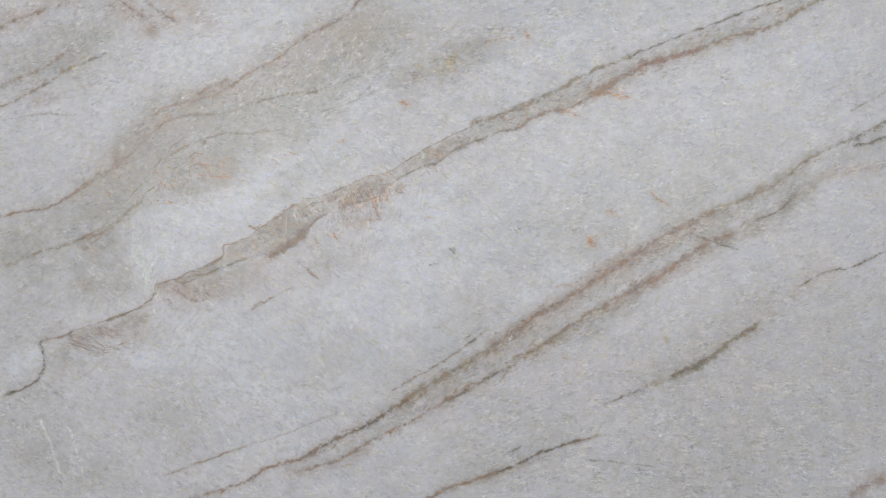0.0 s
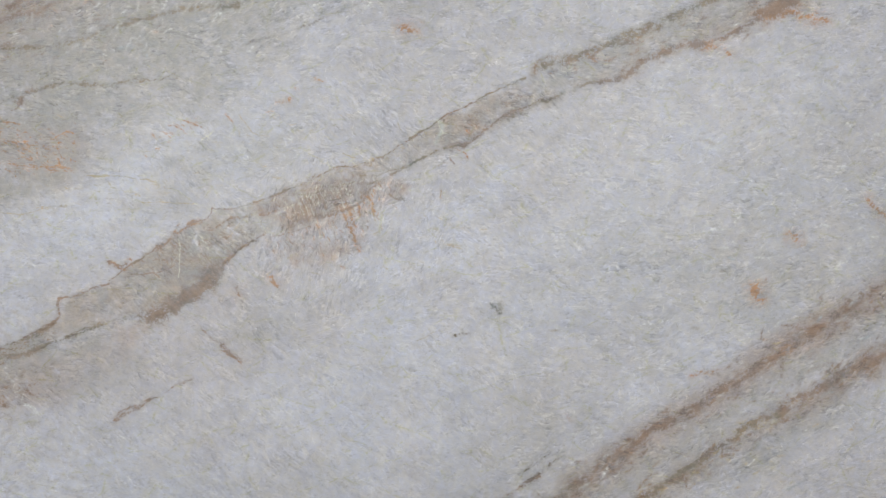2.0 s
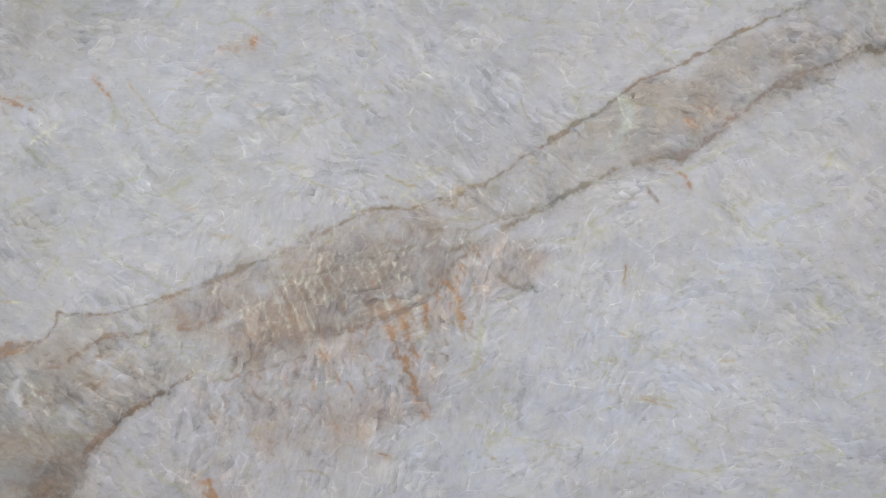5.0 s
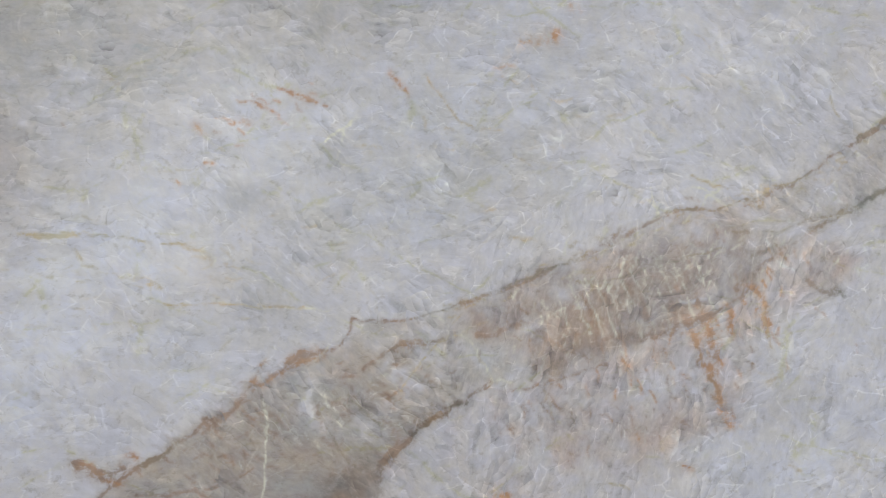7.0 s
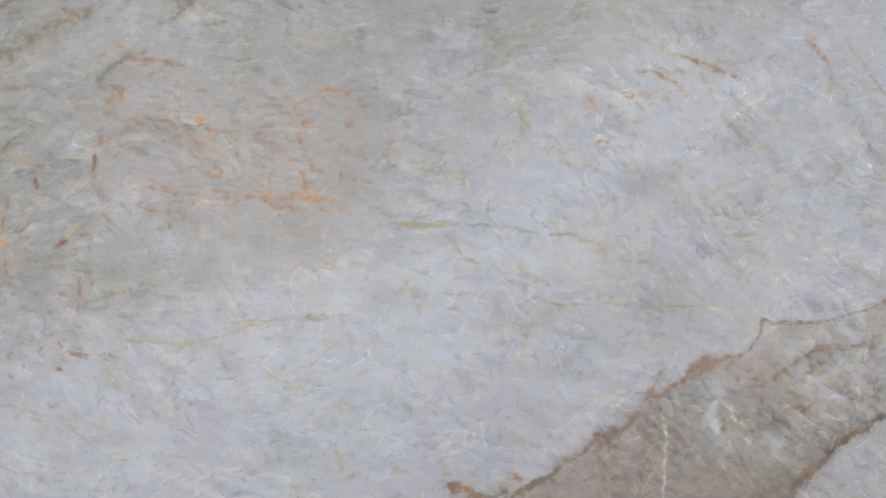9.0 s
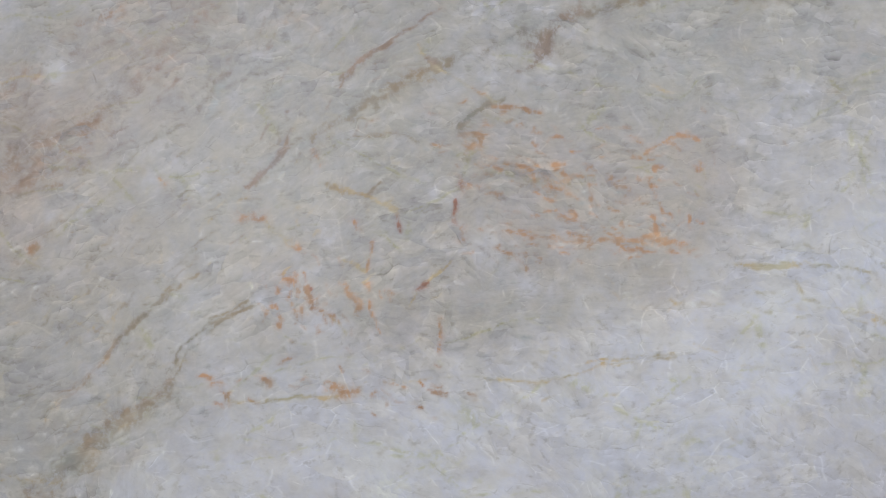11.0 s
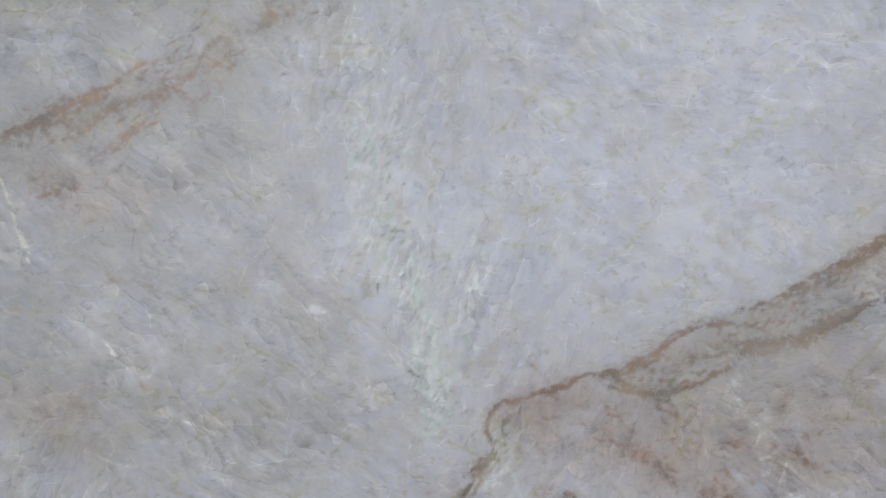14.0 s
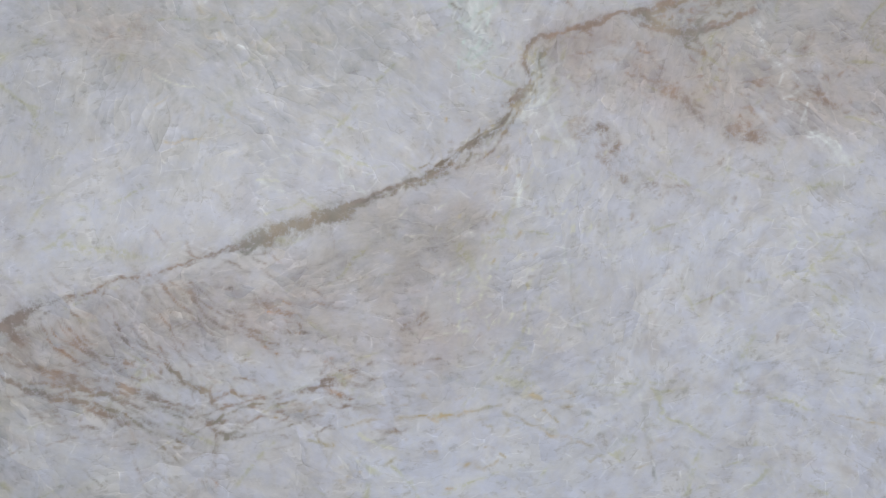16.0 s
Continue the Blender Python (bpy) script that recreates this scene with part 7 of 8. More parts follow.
# right part of the band, t 2
area("band", 0.50, 4.0, (-37.5, 1420.7), (2.6, 1442.5), (42.6, 1457.7), (59.2, 1462.3), (55.9, 1429.2), (2.5, 1399.4), (-30.9, 1384.2), (-50.9, 1396.2))
area("taupe", 0.55, 3.4, (55.9, 1462.3), (67.8, 1487.4), (77.2, 1492.6), (72.5, 1468.9), (102.6, 1455.7), (92.7, 1442.4), (55.9, 1429.2))
area("taupe", 0.35, 3.4, (75.8, 1493.3), (129.2, 1500.6), (162.5, 1509.8), (235.7, 1543.5), (302.3, 1574.4), (396.2, 1568.0), (329.5, 1540.3), (256.1, 1511.2), (189.4, 1487.4), (169.4, 1468.9), (129.3, 1462.3), (92.6, 1447.7))
streak("dark", 3.35, 0.35, (55.9, 1437.1), (75.9, 1442.4), (92.6, 1446.4))
streak("olive", 1.68, 0.60, (92.6, 1446.4), (129.3, 1462.3), (168.1, 1467.5), (189.4, 1487.4), (222.7, 1500.6))
streak("brown", 2.68, 0.65, (142.7, 1463.6), (169.4, 1468.9), (189.4, 1487.4), (222.7, 1501.9), (256.1, 1511.2))
streak("brown", 3.35, 0.60, (256.1, 1509.9), (276.2, 1515.2), (302.9, 1525.1), (336.2, 1540.3), (369.5, 1556.1))
streak("olive", 2.01, 0.60, (159.1, 1511.1), (189.1, 1528.3), (235.7, 1544.1), (282.3, 1564.6))
streak("rust", 3.35, 0.30, (262.9, 1505.2), (276.2, 1509.9))
streak("rust", 2.01, 0.40, (393.4, 1533.7), (416.9, 1535.1))
streak("rust", 3.35, 0.30, (129.2, 1496.6), (139.2, 1490.0))
streak("brown", 2.01, 0.40, (65.9, 1472.2), (67.8, 1487.4), (77.2, 1492.6))
specks("cream", 150, 0.45, 5.0, 0.17, -62, 9, (-243, 1306), (-211, 1316), (-179, 1330), (-146, 1343))
specks("brown", 90, 0.60, 4.0, 0.30, -50, 9, (-243, 1306), (-211, 1316), (-179, 1330), (-120, 1350))
specks("pale", 120, 0.45, 3.6, 0.21, -35, 9, (-390, 1250), (-350, 1268), (-315, 1277), (-266, 1296))
specks("brown", 110, 0.55, 3.0, 0.30, 25, 10, (-390, 1250), (-350, 1268), (-315, 1277), (-266, 1296))
specks("pale", 120, 0.50, 4.5, 0.21, -50, 9, (-120, 1362), (-60, 1385), (0, 1420), (60, 1455))
specks("brown", 70, 0.60, 4.0, 0.28, -40, 8, (-20, 1405), (20, 1430), (60, 1455))
specks("pale", 200, 0.50, 5.0, 0.21, -60, 16, (-250, 1280), (-200, 1270), (-150, 1285), (-110, 1310))
specks("brown", 90, 0.60, 4.0, 0.25, -60, 14, (-250, 1280), (-200, 1270), (-150, 1285), (-110, 1310))
# veils and stains about the rust
area("grey", 0.32, 13.2, (-750.3, 1417.3), (-699.2, 1455.5), (-639.6, 1468.5), (-622.8, 1447.1), (-653.1, 1425.6), (-700.3, 1400.1), (-730.0, 1387.4), (-751.1, 1383.3))
area("grey", 0.32, 17.6, (-751.3, 1374.8), (-679.0, 1404.2), (-614.5, 1416.9), (-566.6, 1421.1), (-571.3, 1388.4), (-636.9, 1356.3), (-680.5, 1322.1), (-723.5, 1296.8), (-753.3, 1288.7))
area("grey", 0.24, 8.8, (-571.1, 1408.1), (-527.0, 1431.9), (-471.3, 1407.6), (-460.0, 1376.5), (-475.9, 1363.3), (-549.5, 1368.5), (-580.0, 1390.7))
area("grey", 0.40, 6.6, (-589.3, 1338.2), (-558.4, 1355.4), (-505.1, 1361.4), (-475.9, 1361.1), (-509.6, 1337.1), (-538.7, 1324.2), (-576.3, 1320.4))
area("taupe", 0.35, 4.8, (-535.7, 1453.7), (-515.8, 1455.9), (-513.7, 1425.3), (-535.8, 1431.9))
area("white", 0.32, 15.4, (-550.0, 1302.2), (-505.2, 1328.1), (-455.5, 1372.0), (-391.6, 1387.1), (-391.2, 1303.8), (-460.1, 1291.5), (-527.8, 1283.9))
streak("brown", 0.88, 0.35, (-614.4, 1427.7), (-605.6, 1437.4), (-592.5, 1447.1), (-575.0, 1458.0))
streak("olive", 1.76, 0.20, (-668.1, 1419.2), (-661.6, 1427.8), (-652.9, 1436.4), (-635.5, 1457.8))
streak("brown", 1.76, 0.20, (-742.4, 1396.0), (-729.7, 1404.5), (-712.7, 1413.0), (-699.9, 1421.5))
streak("olive", 1.32, 0.30, (-567.8, 1411.3), (-563.4, 1415.7), (-557.9, 1420.0))
streak("brown", 1.32, 0.30, (-549.0, 1432.0), (-540.2, 1435.2), (-531.3, 1449.4), (-522.4, 1455.9))
streak("olive", 1.10, 0.30, (-730.5, 1366.0), (-723.0, 1372.4), (-715.5, 1378.7), (-706.9, 1385.1))
streak("brown", 1.10, 0.35, (-649.3, 1391.1), (-640.7, 1397.6), (-634.1, 1407.3))
streak("olive", 0.66, 0.40, (-701.6, 1331.1), (-688.7, 1341.8), (-680.0, 1350.3), (-671.2, 1361.0))
streak("brown", 1.10, 0.21, (-723.3, 1309.8), (-712.5, 1318.3), (-701.6, 1331.1))
streak("brown", 1.54, 0.21, (-713.1, 1290.0), (-704.3, 1300.8), (-691.4, 1309.2), (-682.7, 1315.6))
streak("olive", 1.10, 0.21, (-682.7, 1317.8), (-671.8, 1330.7), (-658.7, 1339.2), (-652.2, 1342.4))
streak("olive", 1.76, 0.12, (-740.9, 1275.4), (-723.8, 1283.7), (-710.9, 1292.2))
streak("amber", 2.19, 0.15, (-567.1, 1370.9), (-536.2, 1370.6), (-505.0, 1367.0), (-478.1, 1366.0))
streak("amber", 3.07, 0.13, (-641.3, 1352.0), (-634.9, 1348.7), (-628.4, 1345.3), (-619.9, 1338.6))
streak("amber", 2.63, 0.13, (-615.4, 1349.5), (-612.2, 1346.2), (-608.9, 1342.9))
streak("amber", 3.07, 0.13, (-566.8, 1405.9), (-549.3, 1397.0), (-538.2, 1392.6), (-527.2, 1388.1))
streak("amber", 2.63, 0.15, (-496.0, 1403.3), (-489.2, 1405.5), (-482.5, 1406.6))
streak("amber", 2.19, 0.17, (-618.0, 1310.1), (-614.8, 1309.4), (-611.5, 1308.9))
streak("amber", 1.76, 0.17, (-668.8, 1316.4), (-659.2, 1309.7))
streak("tan", 0.44, 0.35, (-460.1, 1357.6), (-451.0, 1356.8), (-441.9, 1356.3))
streak("tan", 0.48, 0.30, (-619.2, 1388.8), (-606.3, 1383.2), (-593.3, 1379.9))
streak("tan", 0.44, 0.30, (-741.6, 1430.1), (-729.1, 1432.2), (-714.4, 1433.2), (-699.6, 1438.5))
# below the rust
streak("rust", 0.87, 0.40, (-763.0, 1337.4), (-761.0, 1333.1))
streak("rust", 1.09, 0.45, (-757.8, 1333.1), (-754.8, 1326.7))
streak("amber", 3.06, 0.18, (-763.0, 1337.4), (-758.9, 1333.1), (-755.8, 1327.8))
area("taupe", 0.40, 7.6, (-821.5, 1227.2), (-787.8, 1245.8), (-758.0, 1260.4), (-740.8, 1275.3), (-745.5, 1251.7), (-760.6, 1234.7), (-792.5, 1220.2), (-817.9, 1201.5), (-830.3, 1201.8))
area("grey", 0.30, 13.1, (-832.3, 1303.6), (-786.5, 1314.0), (-733.6, 1324.5), (-710.5, 1303.0), (-745.1, 1275.3), (-787.6, 1256.5), (-833.7, 1240.1))
area("pink", 0.22, 13.1, (-818.1, 1192.9), (-777.7, 1226.4), (-735.0, 1242.9), (-728.8, 1225.5), (-761.3, 1195.9), (-799.8, 1164.6))
streak("brown", 1.09, 0.40, (-829.9, 1225.2), (-817.3, 1229.2), (-804.7, 1237.5), (-789.9, 1243.7))
streak("brown", 1.09, 0.35, (-803.0, 1218.3), (-794.6, 1220.3), (-786.1, 1226.5))
streak("brown", 1.97, 0.20, (-785.6, 1250.1), (-775.2, 1243.5), (-762.7, 1234.7))
# about the kinked vein
area("pink", 0.55, 6.5, (-650.1, 1119.3), (-628.2, 1125.6), (-601.8, 1127.5), (-570.6, 1129.4), (-561.7, 1138.2), (-530.2, 1146.8), (-501.1, 1146.6), (-493.4, 1097.5), (-520.8, 1089.0), (-561.5, 1083.0), (-583.9, 1089.9), (-610.6, 1105.7), (-637.0, 1112.6))
area("taupe", 0.50, 2.6, (-588.5, 1144.9), (-566.2, 1152.5), (-548.3, 1159.0), (-516.9, 1175.4), (-494.2, 1184.2), (-493.9, 1153.2), (-521.2, 1153.4), (-548.3, 1144.7), (-575.1, 1131.7), (-601.8, 1127.5), (-606.2, 1134.1))
area("earth", 0.28, 3.2, (-543.9, 1164.5), (-516.9, 1177.6), (-494.2, 1184.2), (-494.1, 1173.2), (-528.1, 1164.4))
area("white", 0.25, 13.0, (-656.4, 1186.3), (-584.2, 1197.2), (-521.7, 1219.3), (-516.9, 1184.2), (-572.9, 1153.6), (-639.2, 1136.5), (-656.5, 1154.0))
area("pink", 0.30, 13.0, (-732.5, 1055.4), (-693.7, 1069.9), (-658.9, 1088.9), (-650.3, 1066.9), (-672.2, 1045.4), (-724.0, 1046.5))
area("grey", 0.25, 10.8, (-814.0, 1225.8), (-766.4, 1234.6), (-739.3, 1226.4), (-745.9, 1201.0), (-777.6, 1169.3), (-798.1, 1184.1), (-818.5, 1200.8))
area("pink", 0.20, 15.1, (-827.7, 1137.9), (-767.4, 1148.1), (-714.7, 1143.5), (-693.4, 1119.7), (-736.3, 1100.8), (-799.2, 1108.0))
streak("brown", 2.59, 0.30, (-542.5, 1115.9), (-540.3, 1121.4), (-538.7, 1127.0))
streak("brown", 2.16, 0.25, (-568.3, 1089.7), (-562.6, 1088.1), (-557.0, 1087.3))
streak("brown", 3.02, 0.20, (-628.2, 1116.8), (-610.6, 1110.1), (-595.1, 1101.1), (-581.7, 1089.9))
streak("brown", 3.02, 0.18, (-561.6, 1107.3), (-539.0, 1100.4), (-516.2, 1095.6))
# under the vein, strands that fan out
area("taupe", 0.38, 9.0, (-854.4, 1004.7), (-826.6, 1022.1), (-783.4, 1030.8), (-768.2, 1013.0), (-755.1, 999.6), (-777.1, 982.0), (-805.3, 986.7), (-837.5, 991.5))
area("taupe", 0.38, 9.0, (-763.7, 1037.3), (-728.5, 1048.4), (-692.9, 1061.9), (-679.4, 1044.0), (-706.3, 1021.6), (-737.4, 1026.2))
area("grey", 0.45, 11.2, (-867.3, 983.0), (-833.3, 973.8), (-803.2, 962.4), (-794.7, 942.3), (-867.7, 939.2))
area("pink", 0.30, 11.2, (-719.7, 1030.6), (-679.4, 1035.0), (-665.8, 1012.4), (-683.9, 985.5), (-724.2, 990.4))
area("white", 0.25, 15.7, (-661.3, 994.3), (-592.4, 1002.9), (-522.1, 1025.5), (-497.9, 979.0), (-545.3, 944.8), (-638.4, 962.3))
area("white", 0.10, 13.5, (-858.3, 1052.7), (-815.6, 1065.9), (-768.0, 1074.9), (-724.0, 1070.7), (-750.5, 1050.6), (-805.0, 1033.0), (-858.5, 1017.9))
streak("brown", 0.67, 0.45, (-843.7, 1013.4), (-837.4, 1004.6), (-824.6, 993.5), (-809.6, 986.8), (-794.5, 982.2), (-783.6, 977.7))
streak("brown", 0.67, 0.40, (-820.1, 1024.3), (-813.7, 1013.2), (-807.3, 1002.2), (-796.6, 993.3))
streak("olive", 0.67, 0.40, (-850.3, 987.2), (-833.3, 982.6), (-814.0, 978.0), (-801.0, 969.0), (-785.9, 965.5))
streak("brown", 0.67, 0.45, (-785.6, 1021.9), (-776.9, 1010.8), (-766.0, 1006.3), (-752.9, 1001.8))
streak("brown", 0.79, 0.40, (-759.4, 1019.6), (-753.9, 1016.3), (-748.4, 1012.9), (-741.9, 1006.2))
streak("brown", 0.67, 0.40, (-858.8, 991.7), (-846.1, 985.0), (-829.0, 981.5), (-814.0, 974.7))
streak("olive", 0.67, 0.35, (-777.1, 972.0), (-764.0, 977.4), (-755.2, 978.4), (-746.3, 979.5))
streak("olive", 0.67, 0.35, (-772.8, 966.4), (-764.0, 967.4), (-755.2, 968.4), (-737.5, 972.6))
streak("brown", 0.67, 0.35, (-809.7, 964.7), (-808.7, 960.3), (-807.6, 955.8), (-805.5, 951.4))
streak("brown", 0.67, 0.35, (-835.2, 1013.4), (-826.7, 1004.5), (-818.2, 995.7), (-803.1, 990.0))
streak("brown", 0.67, 0.30, (-805.1, 1024.2), (-796.5, 1013.2), (-787.8, 1004.3), (-777.0, 995.3))
streak("rust", 0.90, 0.30, (-781.6, 946.5), (-779.4, 947.4), (-777.2, 948.7))
streak("rust", 0.67, 0.30, (-734.2, 983.8), (-730.9, 982.6), (-727.5, 981.5))
streak("spot", 0.27, 0.07, (-636.8, 1032.7), (-635.4, 1023.6), (-633.5, 1014.5), (-631.4, 1005.4))
# seen from afar
area("grey", 0.35, 25.4, (-745.2, 1422.7), (-639.2, 1536.1), (-445.6, 1597.2), (-227.8, 1732.1), (-151.7, 1768.3), (23.6, 1679.5), (-102.8, 1593.7), (-306.5, 1520.5), (-487.2, 1420.9), (-669.9, 1320.2), (-802.6, 1218.1), (-934.9, 1166.9), (-1013.8, 1167.1), (-1010.5, 1270.5), (-878.4, 1308.5))
area("pink", 0.40, 17.8, (-655.5, 1383.9), (-564.4, 1421.5), (-474.7, 1401.8), (-488.3, 1357.4), (-579.3, 1319.7), (-656.7, 1332.9))
area("pink", 0.40, 22.9, (-762.3, 1763.7), (-506.5, 1760.4), (-545.7, 1711.0), (-636.1, 1674.5), (-737.6, 1725.8))
area("grey", 0.35, 19.1, (-998.1, 1653.3), (-867.1, 1702.3), (-751.7, 1675.8), (-804.6, 1626.0), (-923.0, 1564.0), (-1001.8, 1539.3))
area("grey", 0.35, 25.4, (-52.2, 1605.7), (23.5, 1654.6), (148.8, 1678.0), (123.7, 1603.9), (-2.1, 1567.8))
area("grey", 0.30, 38.1, (-940.0, 997.8), (-755.6, 1010.8), (-783.5, 945.6), (-916.0, 919.2))
area("taupe", 0.45, 10.2, (287.4, 1099.8), (375.4, 1163.1), (500.2, 1238.4), (636.5, 1300.6), (771.4, 1387.1), (820.3, 1411.6), (808.8, 1362.0), (649.4, 1262.9), (525.5, 1200.5), (400.7, 1137.7), (312.8, 1074.2))
area("taupe", 0.45, 10.2, (-108.7, 842.4), (20.3, 933.2), (148.1, 1010.5), (224.3, 1068.0), (287.4, 1099.8), (312.8, 1067.9), (224.3, 1010.4), (122.6, 946.2), (-5.6, 868.6), (-83.0, 822.9))
area("taupe", 0.40, 12.7, (350.6, 1074.2), (463.5, 1137.5), (587.7, 1225.5), (711.3, 1275.2), (748.8, 1249.9), (625.3, 1200.2), (501.2, 1124.7), (388.5, 1061.4))
area("taupe", 0.30, 10.2, (173.7, 1516.3), (348.4, 1589.2), (521.4, 1655.3), (692.6, 1726.9), (765.8, 1738.2), (644.5, 1660.1), (460.0, 1600.5), (286.3, 1515.3), (186.2, 1466.2))
streak("dark", 1.35, 0.60, (-763.7, 1040.0), (-757.1, 1044.0), (-750.5, 1046.0), (-737.3, 1048.9), (-727.4, 1053.3))
streak("olive", 2.02, 0.50, (-765.9, 1039.1), (-754.9, 1044.4), (-741.7, 1048.0), (-726.3, 1054.2))
streak("olive", 0.90, 0.45, (-724.1, 1056.2), (-710.7, 1061.8), (-701.8, 1065.2), (-686.2, 1069.7))
streak("earth", 6.04, 0.80, (-314.4, 1239.5), (-335.4, 1220.1), (-362.5, 1200.1), (-394.1, 1186.1))
streak("brown", 3.35, 0.80, (-317.2, 1236.8), (-338.8, 1216.8), (-365.8, 1198.1), (-391.4, 1186.1))
area("grey", 0.30, 13.2, (-729.9, 1396.0), (-678.6, 1425.7), (-623.0, 1429.9), (-610.5, 1388.7), (-654.1, 1360.9), (-697.2, 1339.7), (-735.3, 1340.2))
area("grey", 0.22, 10.8, (-771.3, 1175.7), (-714.4, 1171.3), (-701.9, 1137.0), (-731.9, 1120.1), (-771.8, 1133.3))
area("taupe", 0.40, 3.2, (-385.0, 1270.1), (-359.3, 1288.1), (-350.3, 1293.8), (-330.9, 1302.5), (-316.7, 1308.2), (-292.1, 1303.2), (-271.2, 1306.9), (-259.5, 1300.2), (-250.4, 1288.9), (-266.2, 1278.9), (-287.2, 1267.3), (-296.4, 1258.1), (-308.3, 1242.3), (-324.0, 1226.7), (-385.6, 1228.0))
area("pink", 0.30, 8.0, (-255.7, 1278.8), (-224.0, 1286.4), (-186.7, 1296.7), (-151.7, 1309.8), (-138.2, 1293.5), (-159.9, 1266.7), (-197.5, 1256.5), (-245.3, 1259.9))
streak("cream", 0.48, 0.27, (-200.4, 1337.0), (-196.2, 1324.9), (-190.4, 1308.8))
streak("cream", 0.48, 0.27, (-188.6, 1339.1), (-182.3, 1324.8), (-176.4, 1310.0))
streak("cream", 0.48, 0.24, (-177.1, 1341.7), (-169.4, 1326.1), (-163.6, 1314.0))
streak("cream", 0.48, 0.24, (-211.0, 1334.4), (-205.7, 1322.3), (-200.5, 1308.1))
area("white", 0.22, 15.8, (-273.6, 1453.1), (-195.6, 1464.2), (-89.3, 1465.3), (-75.7, 1428.4), (-142.8, 1401.6), (-222.0, 1404.1), (-268.6, 1422.1))
area("white", 0.18, 18.4, (-129.4, 1306.1), (-61.7, 1321.6), (4.4, 1310.2), (-6.2, 1245.2), (-102.3, 1241.4))
streak("brown", 2.41, 0.35, (-198.6, 1325.0), (-194.1, 1315.6), (-190.9, 1307.5))
streak("brown", 2.41, 0.35, (-186.5, 1328.9), (-180.7, 1316.8), (-177.0, 1310.0))
streak("brown", 2.41, 0.35, (-173.7, 1332.8), (-167.3, 1320.7), (-164.1, 1314.0))
streak("brown", 2.68, 0.30, (-229.1, 1310.5), (-218.6, 1303.7), (-208.0, 1299.6))
streak("earth", 2.41, 0.40, (-227.9, 1299.8), (-222.6, 1295.8), (-218.6, 1292.2))
streak("brown", 1.88, 0.40, (-255.5, 1310.8), (-244.9, 1312.8), (-234.4, 1315.9))
streak("rust", 1.34, 0.60, (-159.8, 1313.1), (-155.8, 1303.1), (-150.4, 1290.9), (-146.4, 1278.7), (-141.5, 1268.6))
streak("rust", 1.61, 0.60, (-153.1, 1316.6), (-149.6, 1307.1), (-146.3, 1294.9))
streak("rust", 1.34, 0.50, (-142.8, 1320.5), (-140.9, 1315.1), (-140.4, 1309.7))
streak("rust", 1.34, 0.50, (-132.2, 1331.2), (-129.5, 1328.0), (-126.0, 1321.7), (-124.7, 1312.3))
streak("earth", 1.88, 0.50, (-105.1, 1333.8), (-99.6, 1330.5), (-93.3, 1327.7))
streak("brown", 1.45, 0.50, (-293.1, 1263.7), (-299.2, 1256.0), (-304.1, 1247.6), (-315.0, 1239.3))
streak("brown", 1.34, 0.50, (-372.2, 1274.6), (-359.3, 1287.6), (-350.3, 1294.0), (-338.6, 1300.5), (-328.3, 1303.0))
streak("rust", 1.34, 0.40, (-358.0, 1288.1), (-349.0, 1293.8), (-338.7, 1298.4), (-328.3, 1300.9))
area("taupe", 0.50, 3.2, (-267.3, 1310.9), (-250.2, 1308.1), (-229.2, 1295.8), (-216.0, 1286.3), (-237.2, 1282.6), (-250.4, 1287.3), (-259.5, 1300.2))
area("earth", 0.22, 4.3, (-385.0, 1270.1), (-359.3, 1288.1), (-350.3, 1293.8), (-330.9, 1302.5), (-316.7, 1308.2), (-292.1, 1303.2), (-271.2, 1306.9), (-259.5, 1300.2), (-250.4, 1288.9), (-266.2, 1278.9), (-287.2, 1267.3), (-296.4, 1258.1), (-308.3, 1242.3), (-324.0, 1226.7), (-385.6, 1228.0))
area("earth", 0.12, 5.4, (-438.6, 1227.2), (-404.9, 1250.6), (-371.2, 1275.9), (-344.3, 1293.8), (-338.0, 1270.4), (-318.5, 1236.8), (-338.8, 1216.8), (-365.8, 1200.1), (-412.7, 1190.2), (-459.6, 1176.9), (-499.9, 1163.7), (-478.8, 1214.0))
streak("dark", 4.02, 0.60, (-315.1, 1239.5), (-335.4, 1220.1), (-362.5, 1200.1), (-391.4, 1186.7))
streak("brown", 6.04, 0.60, (-315.1, 1242.2), (-335.4, 1222.1), (-362.4, 1202.1), (-391.4, 1188.8))
area("pink", 0.30, 8.0, (56.6, 1435.8), (93.2, 1445.0), (170.0, 1462.2), (223.2, 1495.2), (263.2, 1505.0), (256.5, 1511.6), (189.9, 1489.9), (129.9, 1465.5), (93.2, 1452.3))
streak("brown", 1.34, 0.50, (-26.0, 1393.2), (-14.9, 1390.5), (0.4, 1403.6), (15.7, 1416.2), (32.4, 1427.2), (57.7, 1435.5))
area("taupe", 0.40, 5.9, (-39.9, 1417.6), (-23.4, 1427.1), (4.3, 1444.9), (57.5, 1464.5), (57.8, 1431.7), (18.5, 1416.5), (-1.0, 1402.8), (-20.4, 1389.1), (-37.1, 1393.2))
streak("brown", 1.73, 0.50, (-539.4, 1165.5), (-528.1, 1171.0), (-516.9, 1175.8), (-499.9, 1185.3))
streak("dark", 1.30, 0.45, (-523.6, 1173.6), (-516.9, 1175.8), (-510.1, 1178.7), (-499.9, 1184.6))
streak("brown", 1.73, 0.45, (-561.7, 1139.3), (-548.3, 1143.6), (-532.5, 1147.9), (-521.2, 1152.3))
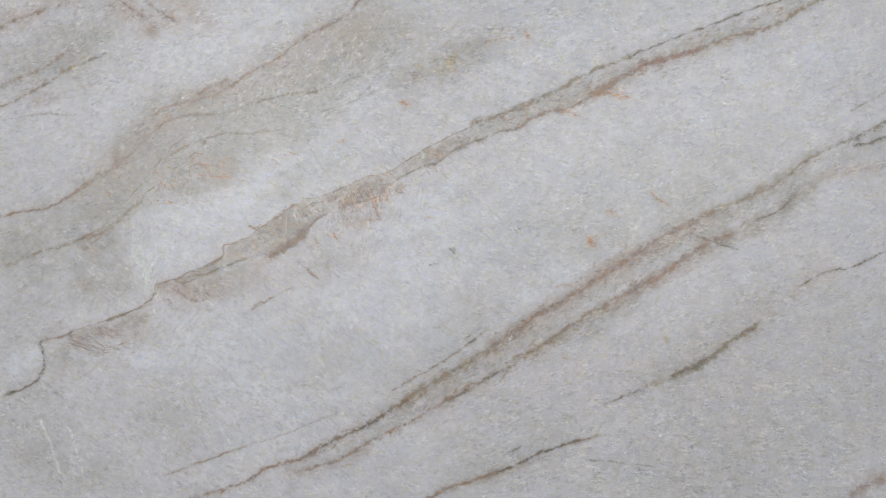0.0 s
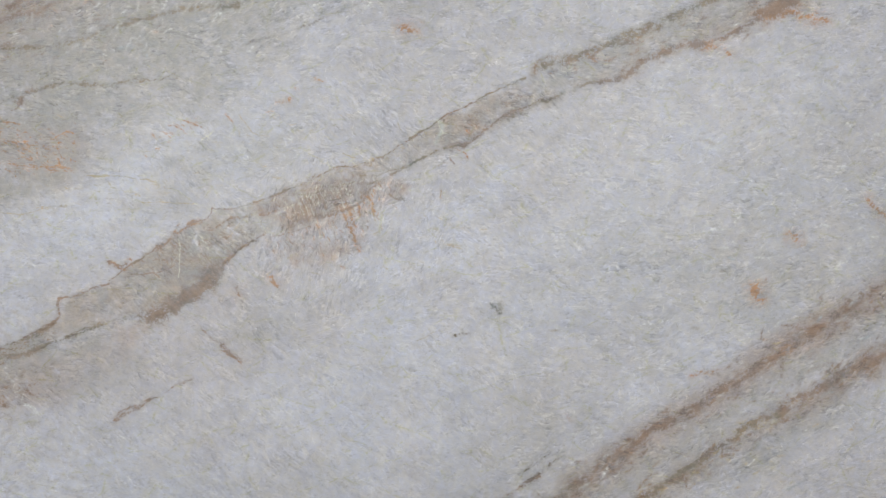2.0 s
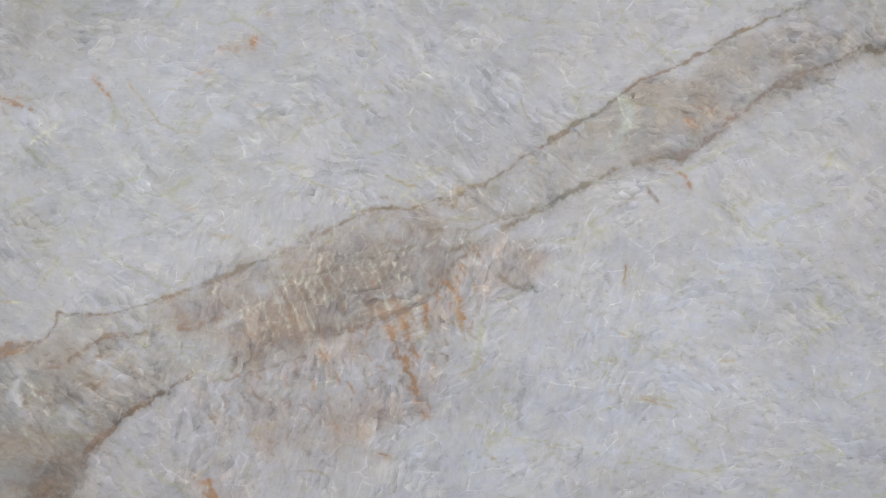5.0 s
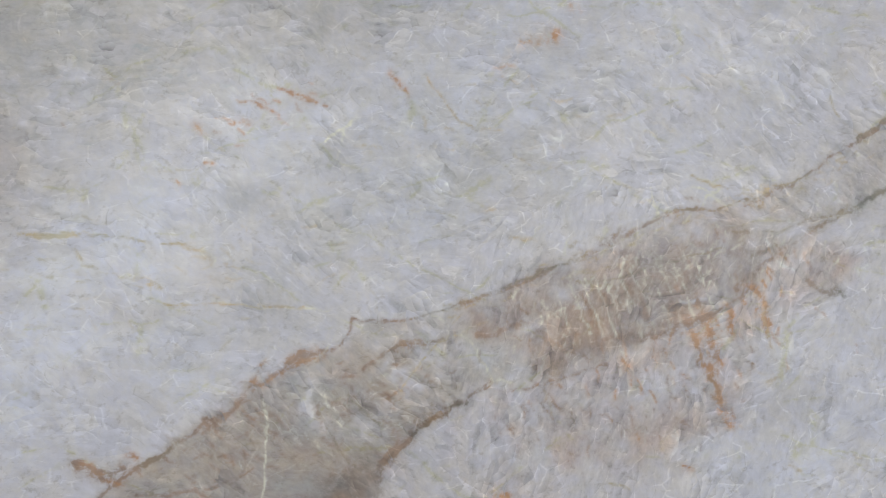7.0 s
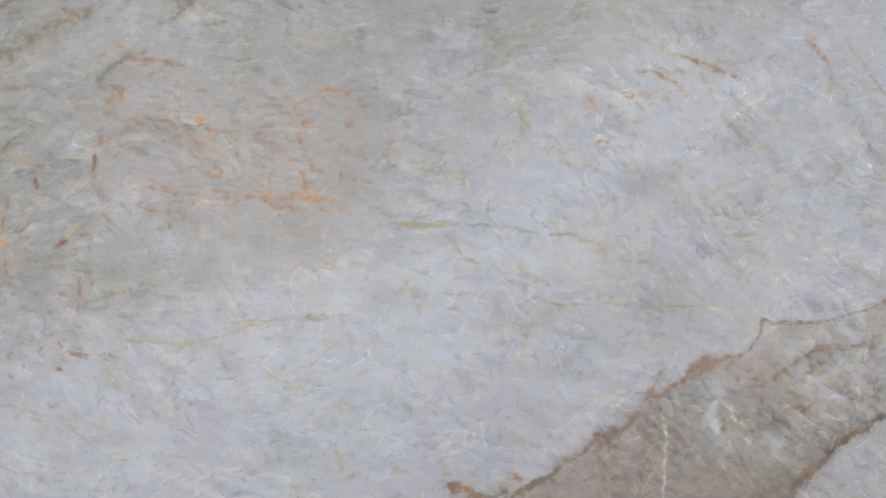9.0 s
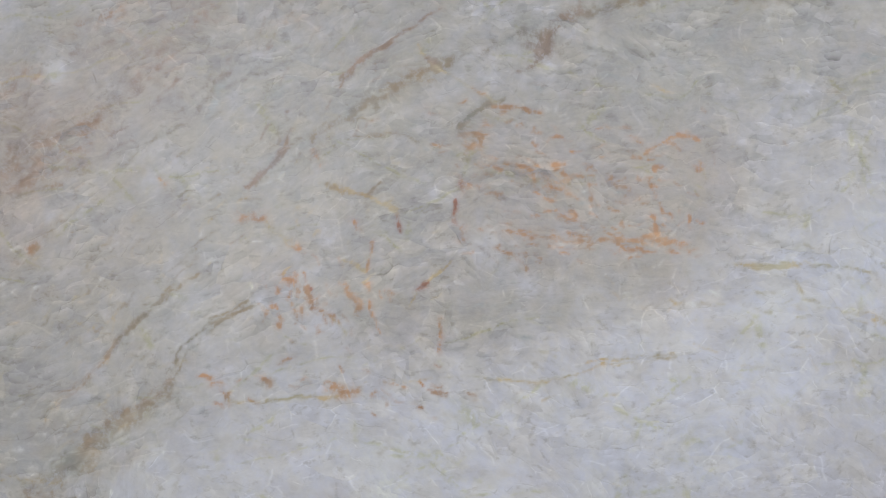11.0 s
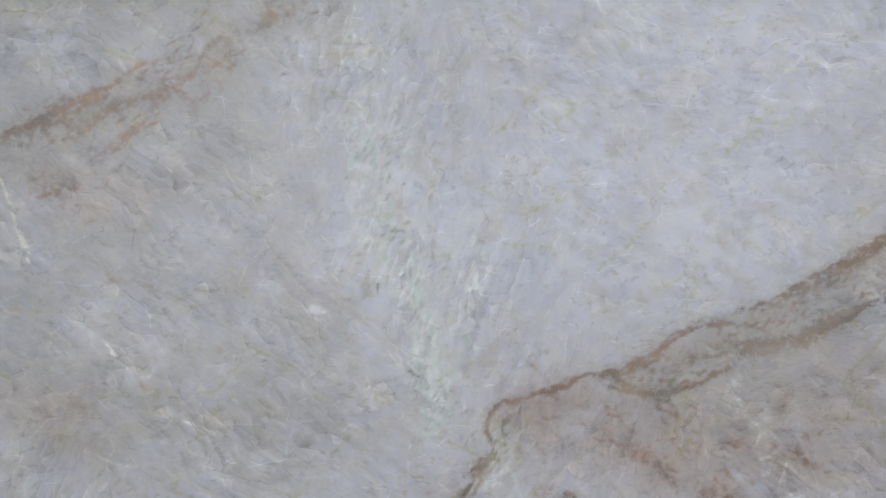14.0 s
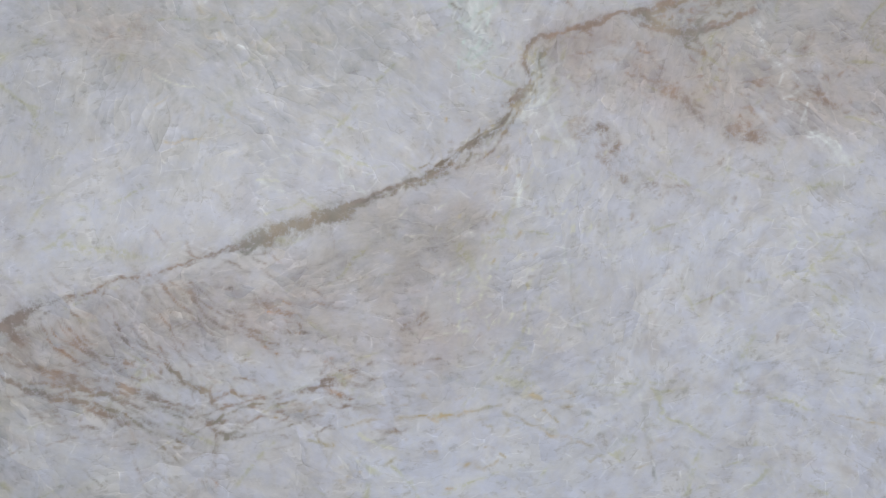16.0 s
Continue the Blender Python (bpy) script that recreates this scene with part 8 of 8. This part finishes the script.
streak("earth", 2.59, 0.40, (-557.2, 1140.8), (-548.3, 1143.4), (-539.3, 1144.6), (-530.2, 1146.8))
streak("brown", 1.08, 0.45, (-652.3, 1122.5), (-637.0, 1126.7), (-619.4, 1132.0), (-608.4, 1135.2), (-597.4, 1139.5), (-584.1, 1148.2), (-566.2, 1152.5))
streak("brown", 1.51, 0.35, (-656.7, 1101.9), (-663.3, 1091.1), (-672.0, 1082.5), (-680.7, 1077.2))
streak("dark", 0.65, 0.45, (-661.1, 1093.3), (-672.0, 1083.6), (-685.1, 1075.1), (-702.4, 1066.1))
streak("olive", 1.08, 0.35, (-608.4, 1134.1), (-604.0, 1128.6), (-595.1, 1127.0), (-586.2, 1127.4))
streak("pale", 0.65, 0.23, (-565.0, 1129.4), (-557.1, 1119.4), (-550.4, 1111.6), (-552.6, 1105.0))
streak("pale", 0.65, 0.23, (-540.1, 1098.2), (-542.3, 1089.3), (-532.1, 1085.8), (-525.2, 1080.1))
streak("pale", 0.54, 0.20, (-552.6, 1116.0), (-544.7, 1109.3), (-542.4, 1104.9), (-550.3, 1100.5))
area("band", 0.45, 3.8, (-264.5, 1324.1), (-239.5, 1334.0), (-202.4, 1350.4), (-181.1, 1357.0), (-157.0, 1350.2), (-146.3, 1336.7), (-151.7, 1317.4), (-170.5, 1309.4), (-186.6, 1304.2), (-202.7, 1296.3), (-218.7, 1290.1), (-230.5, 1295.8), (-239.7, 1303.2), (-250.2, 1307.5), (-259.4, 1310.0))
area("white", 0.28, 16.1, (-366.1, 1433.9), (-273.4, 1439.3), (-268.5, 1346.7), (-338.7, 1328.5), (-370.9, 1374.6))
area("white", 0.20, 12.7, (-533.7, 1361.7), (-458.5, 1378.0), (-447.7, 1343.5), (-512.6, 1331.5))
area("taupe", 0.38, 4.3, (-146.2, 1366.2), (-124.6, 1373.2), (-102.9, 1381.2), (-78.4, 1398.5), (-51.0, 1414.8), (-23.4, 1427.1), (-15.0, 1417.7), (-20.4, 1390.5), (-52.2, 1382.9), (-83.8, 1366.1), (-111.1, 1352.7), (-132.8, 1336.6))
area("pink", 0.30, 7.0, (-132.8, 1344.7), (-111.1, 1355.4), (-89.2, 1352.6), (-75.5, 1339.0), (-94.7, 1328.3), (-121.9, 1320.3))
streak("olive", 1.34, 0.40, (-131.4, 1344.7), (-111.1, 1352.7), (-94.7, 1360.7), (-81.0, 1366.7), (-64.6, 1375.8), (-50.9, 1384.5), (-34.3, 1387.2), (-20.4, 1389.1))
streak("brown", 1.34, 0.35, (-138.2, 1331.3), (-124.6, 1342.0), (-109.7, 1351.3), (-94.7, 1360.2))
STRETCHES = (
    (-0.89, 0.08, 0.94, 1.49, 0.00068), (-1.04, -0.89, 0.94, 1.49, 0.0024), (0.08, 1.05, 0.94, 1.49, 0.0024),
    (-1.04, 1.05, 0.60, 0.94, 0.0024), (-1.04, 1.05, 1.49, 1.80, 0.0024),
    (LEFT, -1.04, 0.60, 1.80, 0.01), (1.05, RIGHT, 0.60, 1.80, 0.01), (LEFT, RIGHT, 0.0, 0.60, 0.01), (LEFT, RIGHT, 1.80, TOP, 0.01))
where, quads, stone, mineral, weight, count = [], [], [], [], [], 0
for x0, x1, z0, z1, spacing in STRETCHES:
    made = paint(steps(x0, x1, spacing), steps(z0, z1, spacing))
    for store, values in zip((where, quads, stone, mineral, weight), (made[0], made[1] + count, *made[2:])):
        store.append(values)
    count += len(made[0])
where, quads, stone, mineral, weight = (np.concatenate(v) for v in (where, quads, stone, mineral, weight))
face = bpy.data.meshes.new("polished_face")
face.vertices.add(count)
face.vertices.foreach_set("co", where.astype(np.float32).ravel())
face.loops.add(quads.size)
face.loops.foreach_set("vertex_index", quads.astype(np.int32).ravel())
face.polygons.add(len(quads))
face.polygons.foreach_set("loop_start", np.arange(0, quads.size, 4, dtype=np.int32))
face.update(calc_edges=True)
rgba = np.ones((count, 4), np.float32)
rgba[:, :3] = stone
face.attributes.new("stone_colour", "FLOAT_COLOR", "POINT").data.foreach_set("color", rgba.ravel())
face.attributes.new("mineral", "FLOAT_COLOR", "POINT").data.foreach_set("color", mineral.astype(np.float32).ravel())
face.attributes.new("crystal_flow", "FLOAT_COLOR", "POINT").data.foreach_set("color", weight.astype(np.float32).ravel())
face.materials.append(STONE)

slab = tagged(new("stone_slab"), "polished white quartzite slab with brown veins, upright against a wall", "stone slab", kind="thing")
front = new("polished_face", face)
front.parent = slab
tagged(front, "polished white-grey quartzite face with olive-brown veins")
bm = bmesh.new()
box_mesh(bm, (LEFT, 0.002, 0.0), (RIGHT, THICK + 0.001, TOP), 0.0015)
part("slab_body", bm, SAWN, slab, "sawn grey quartzite edge and back")
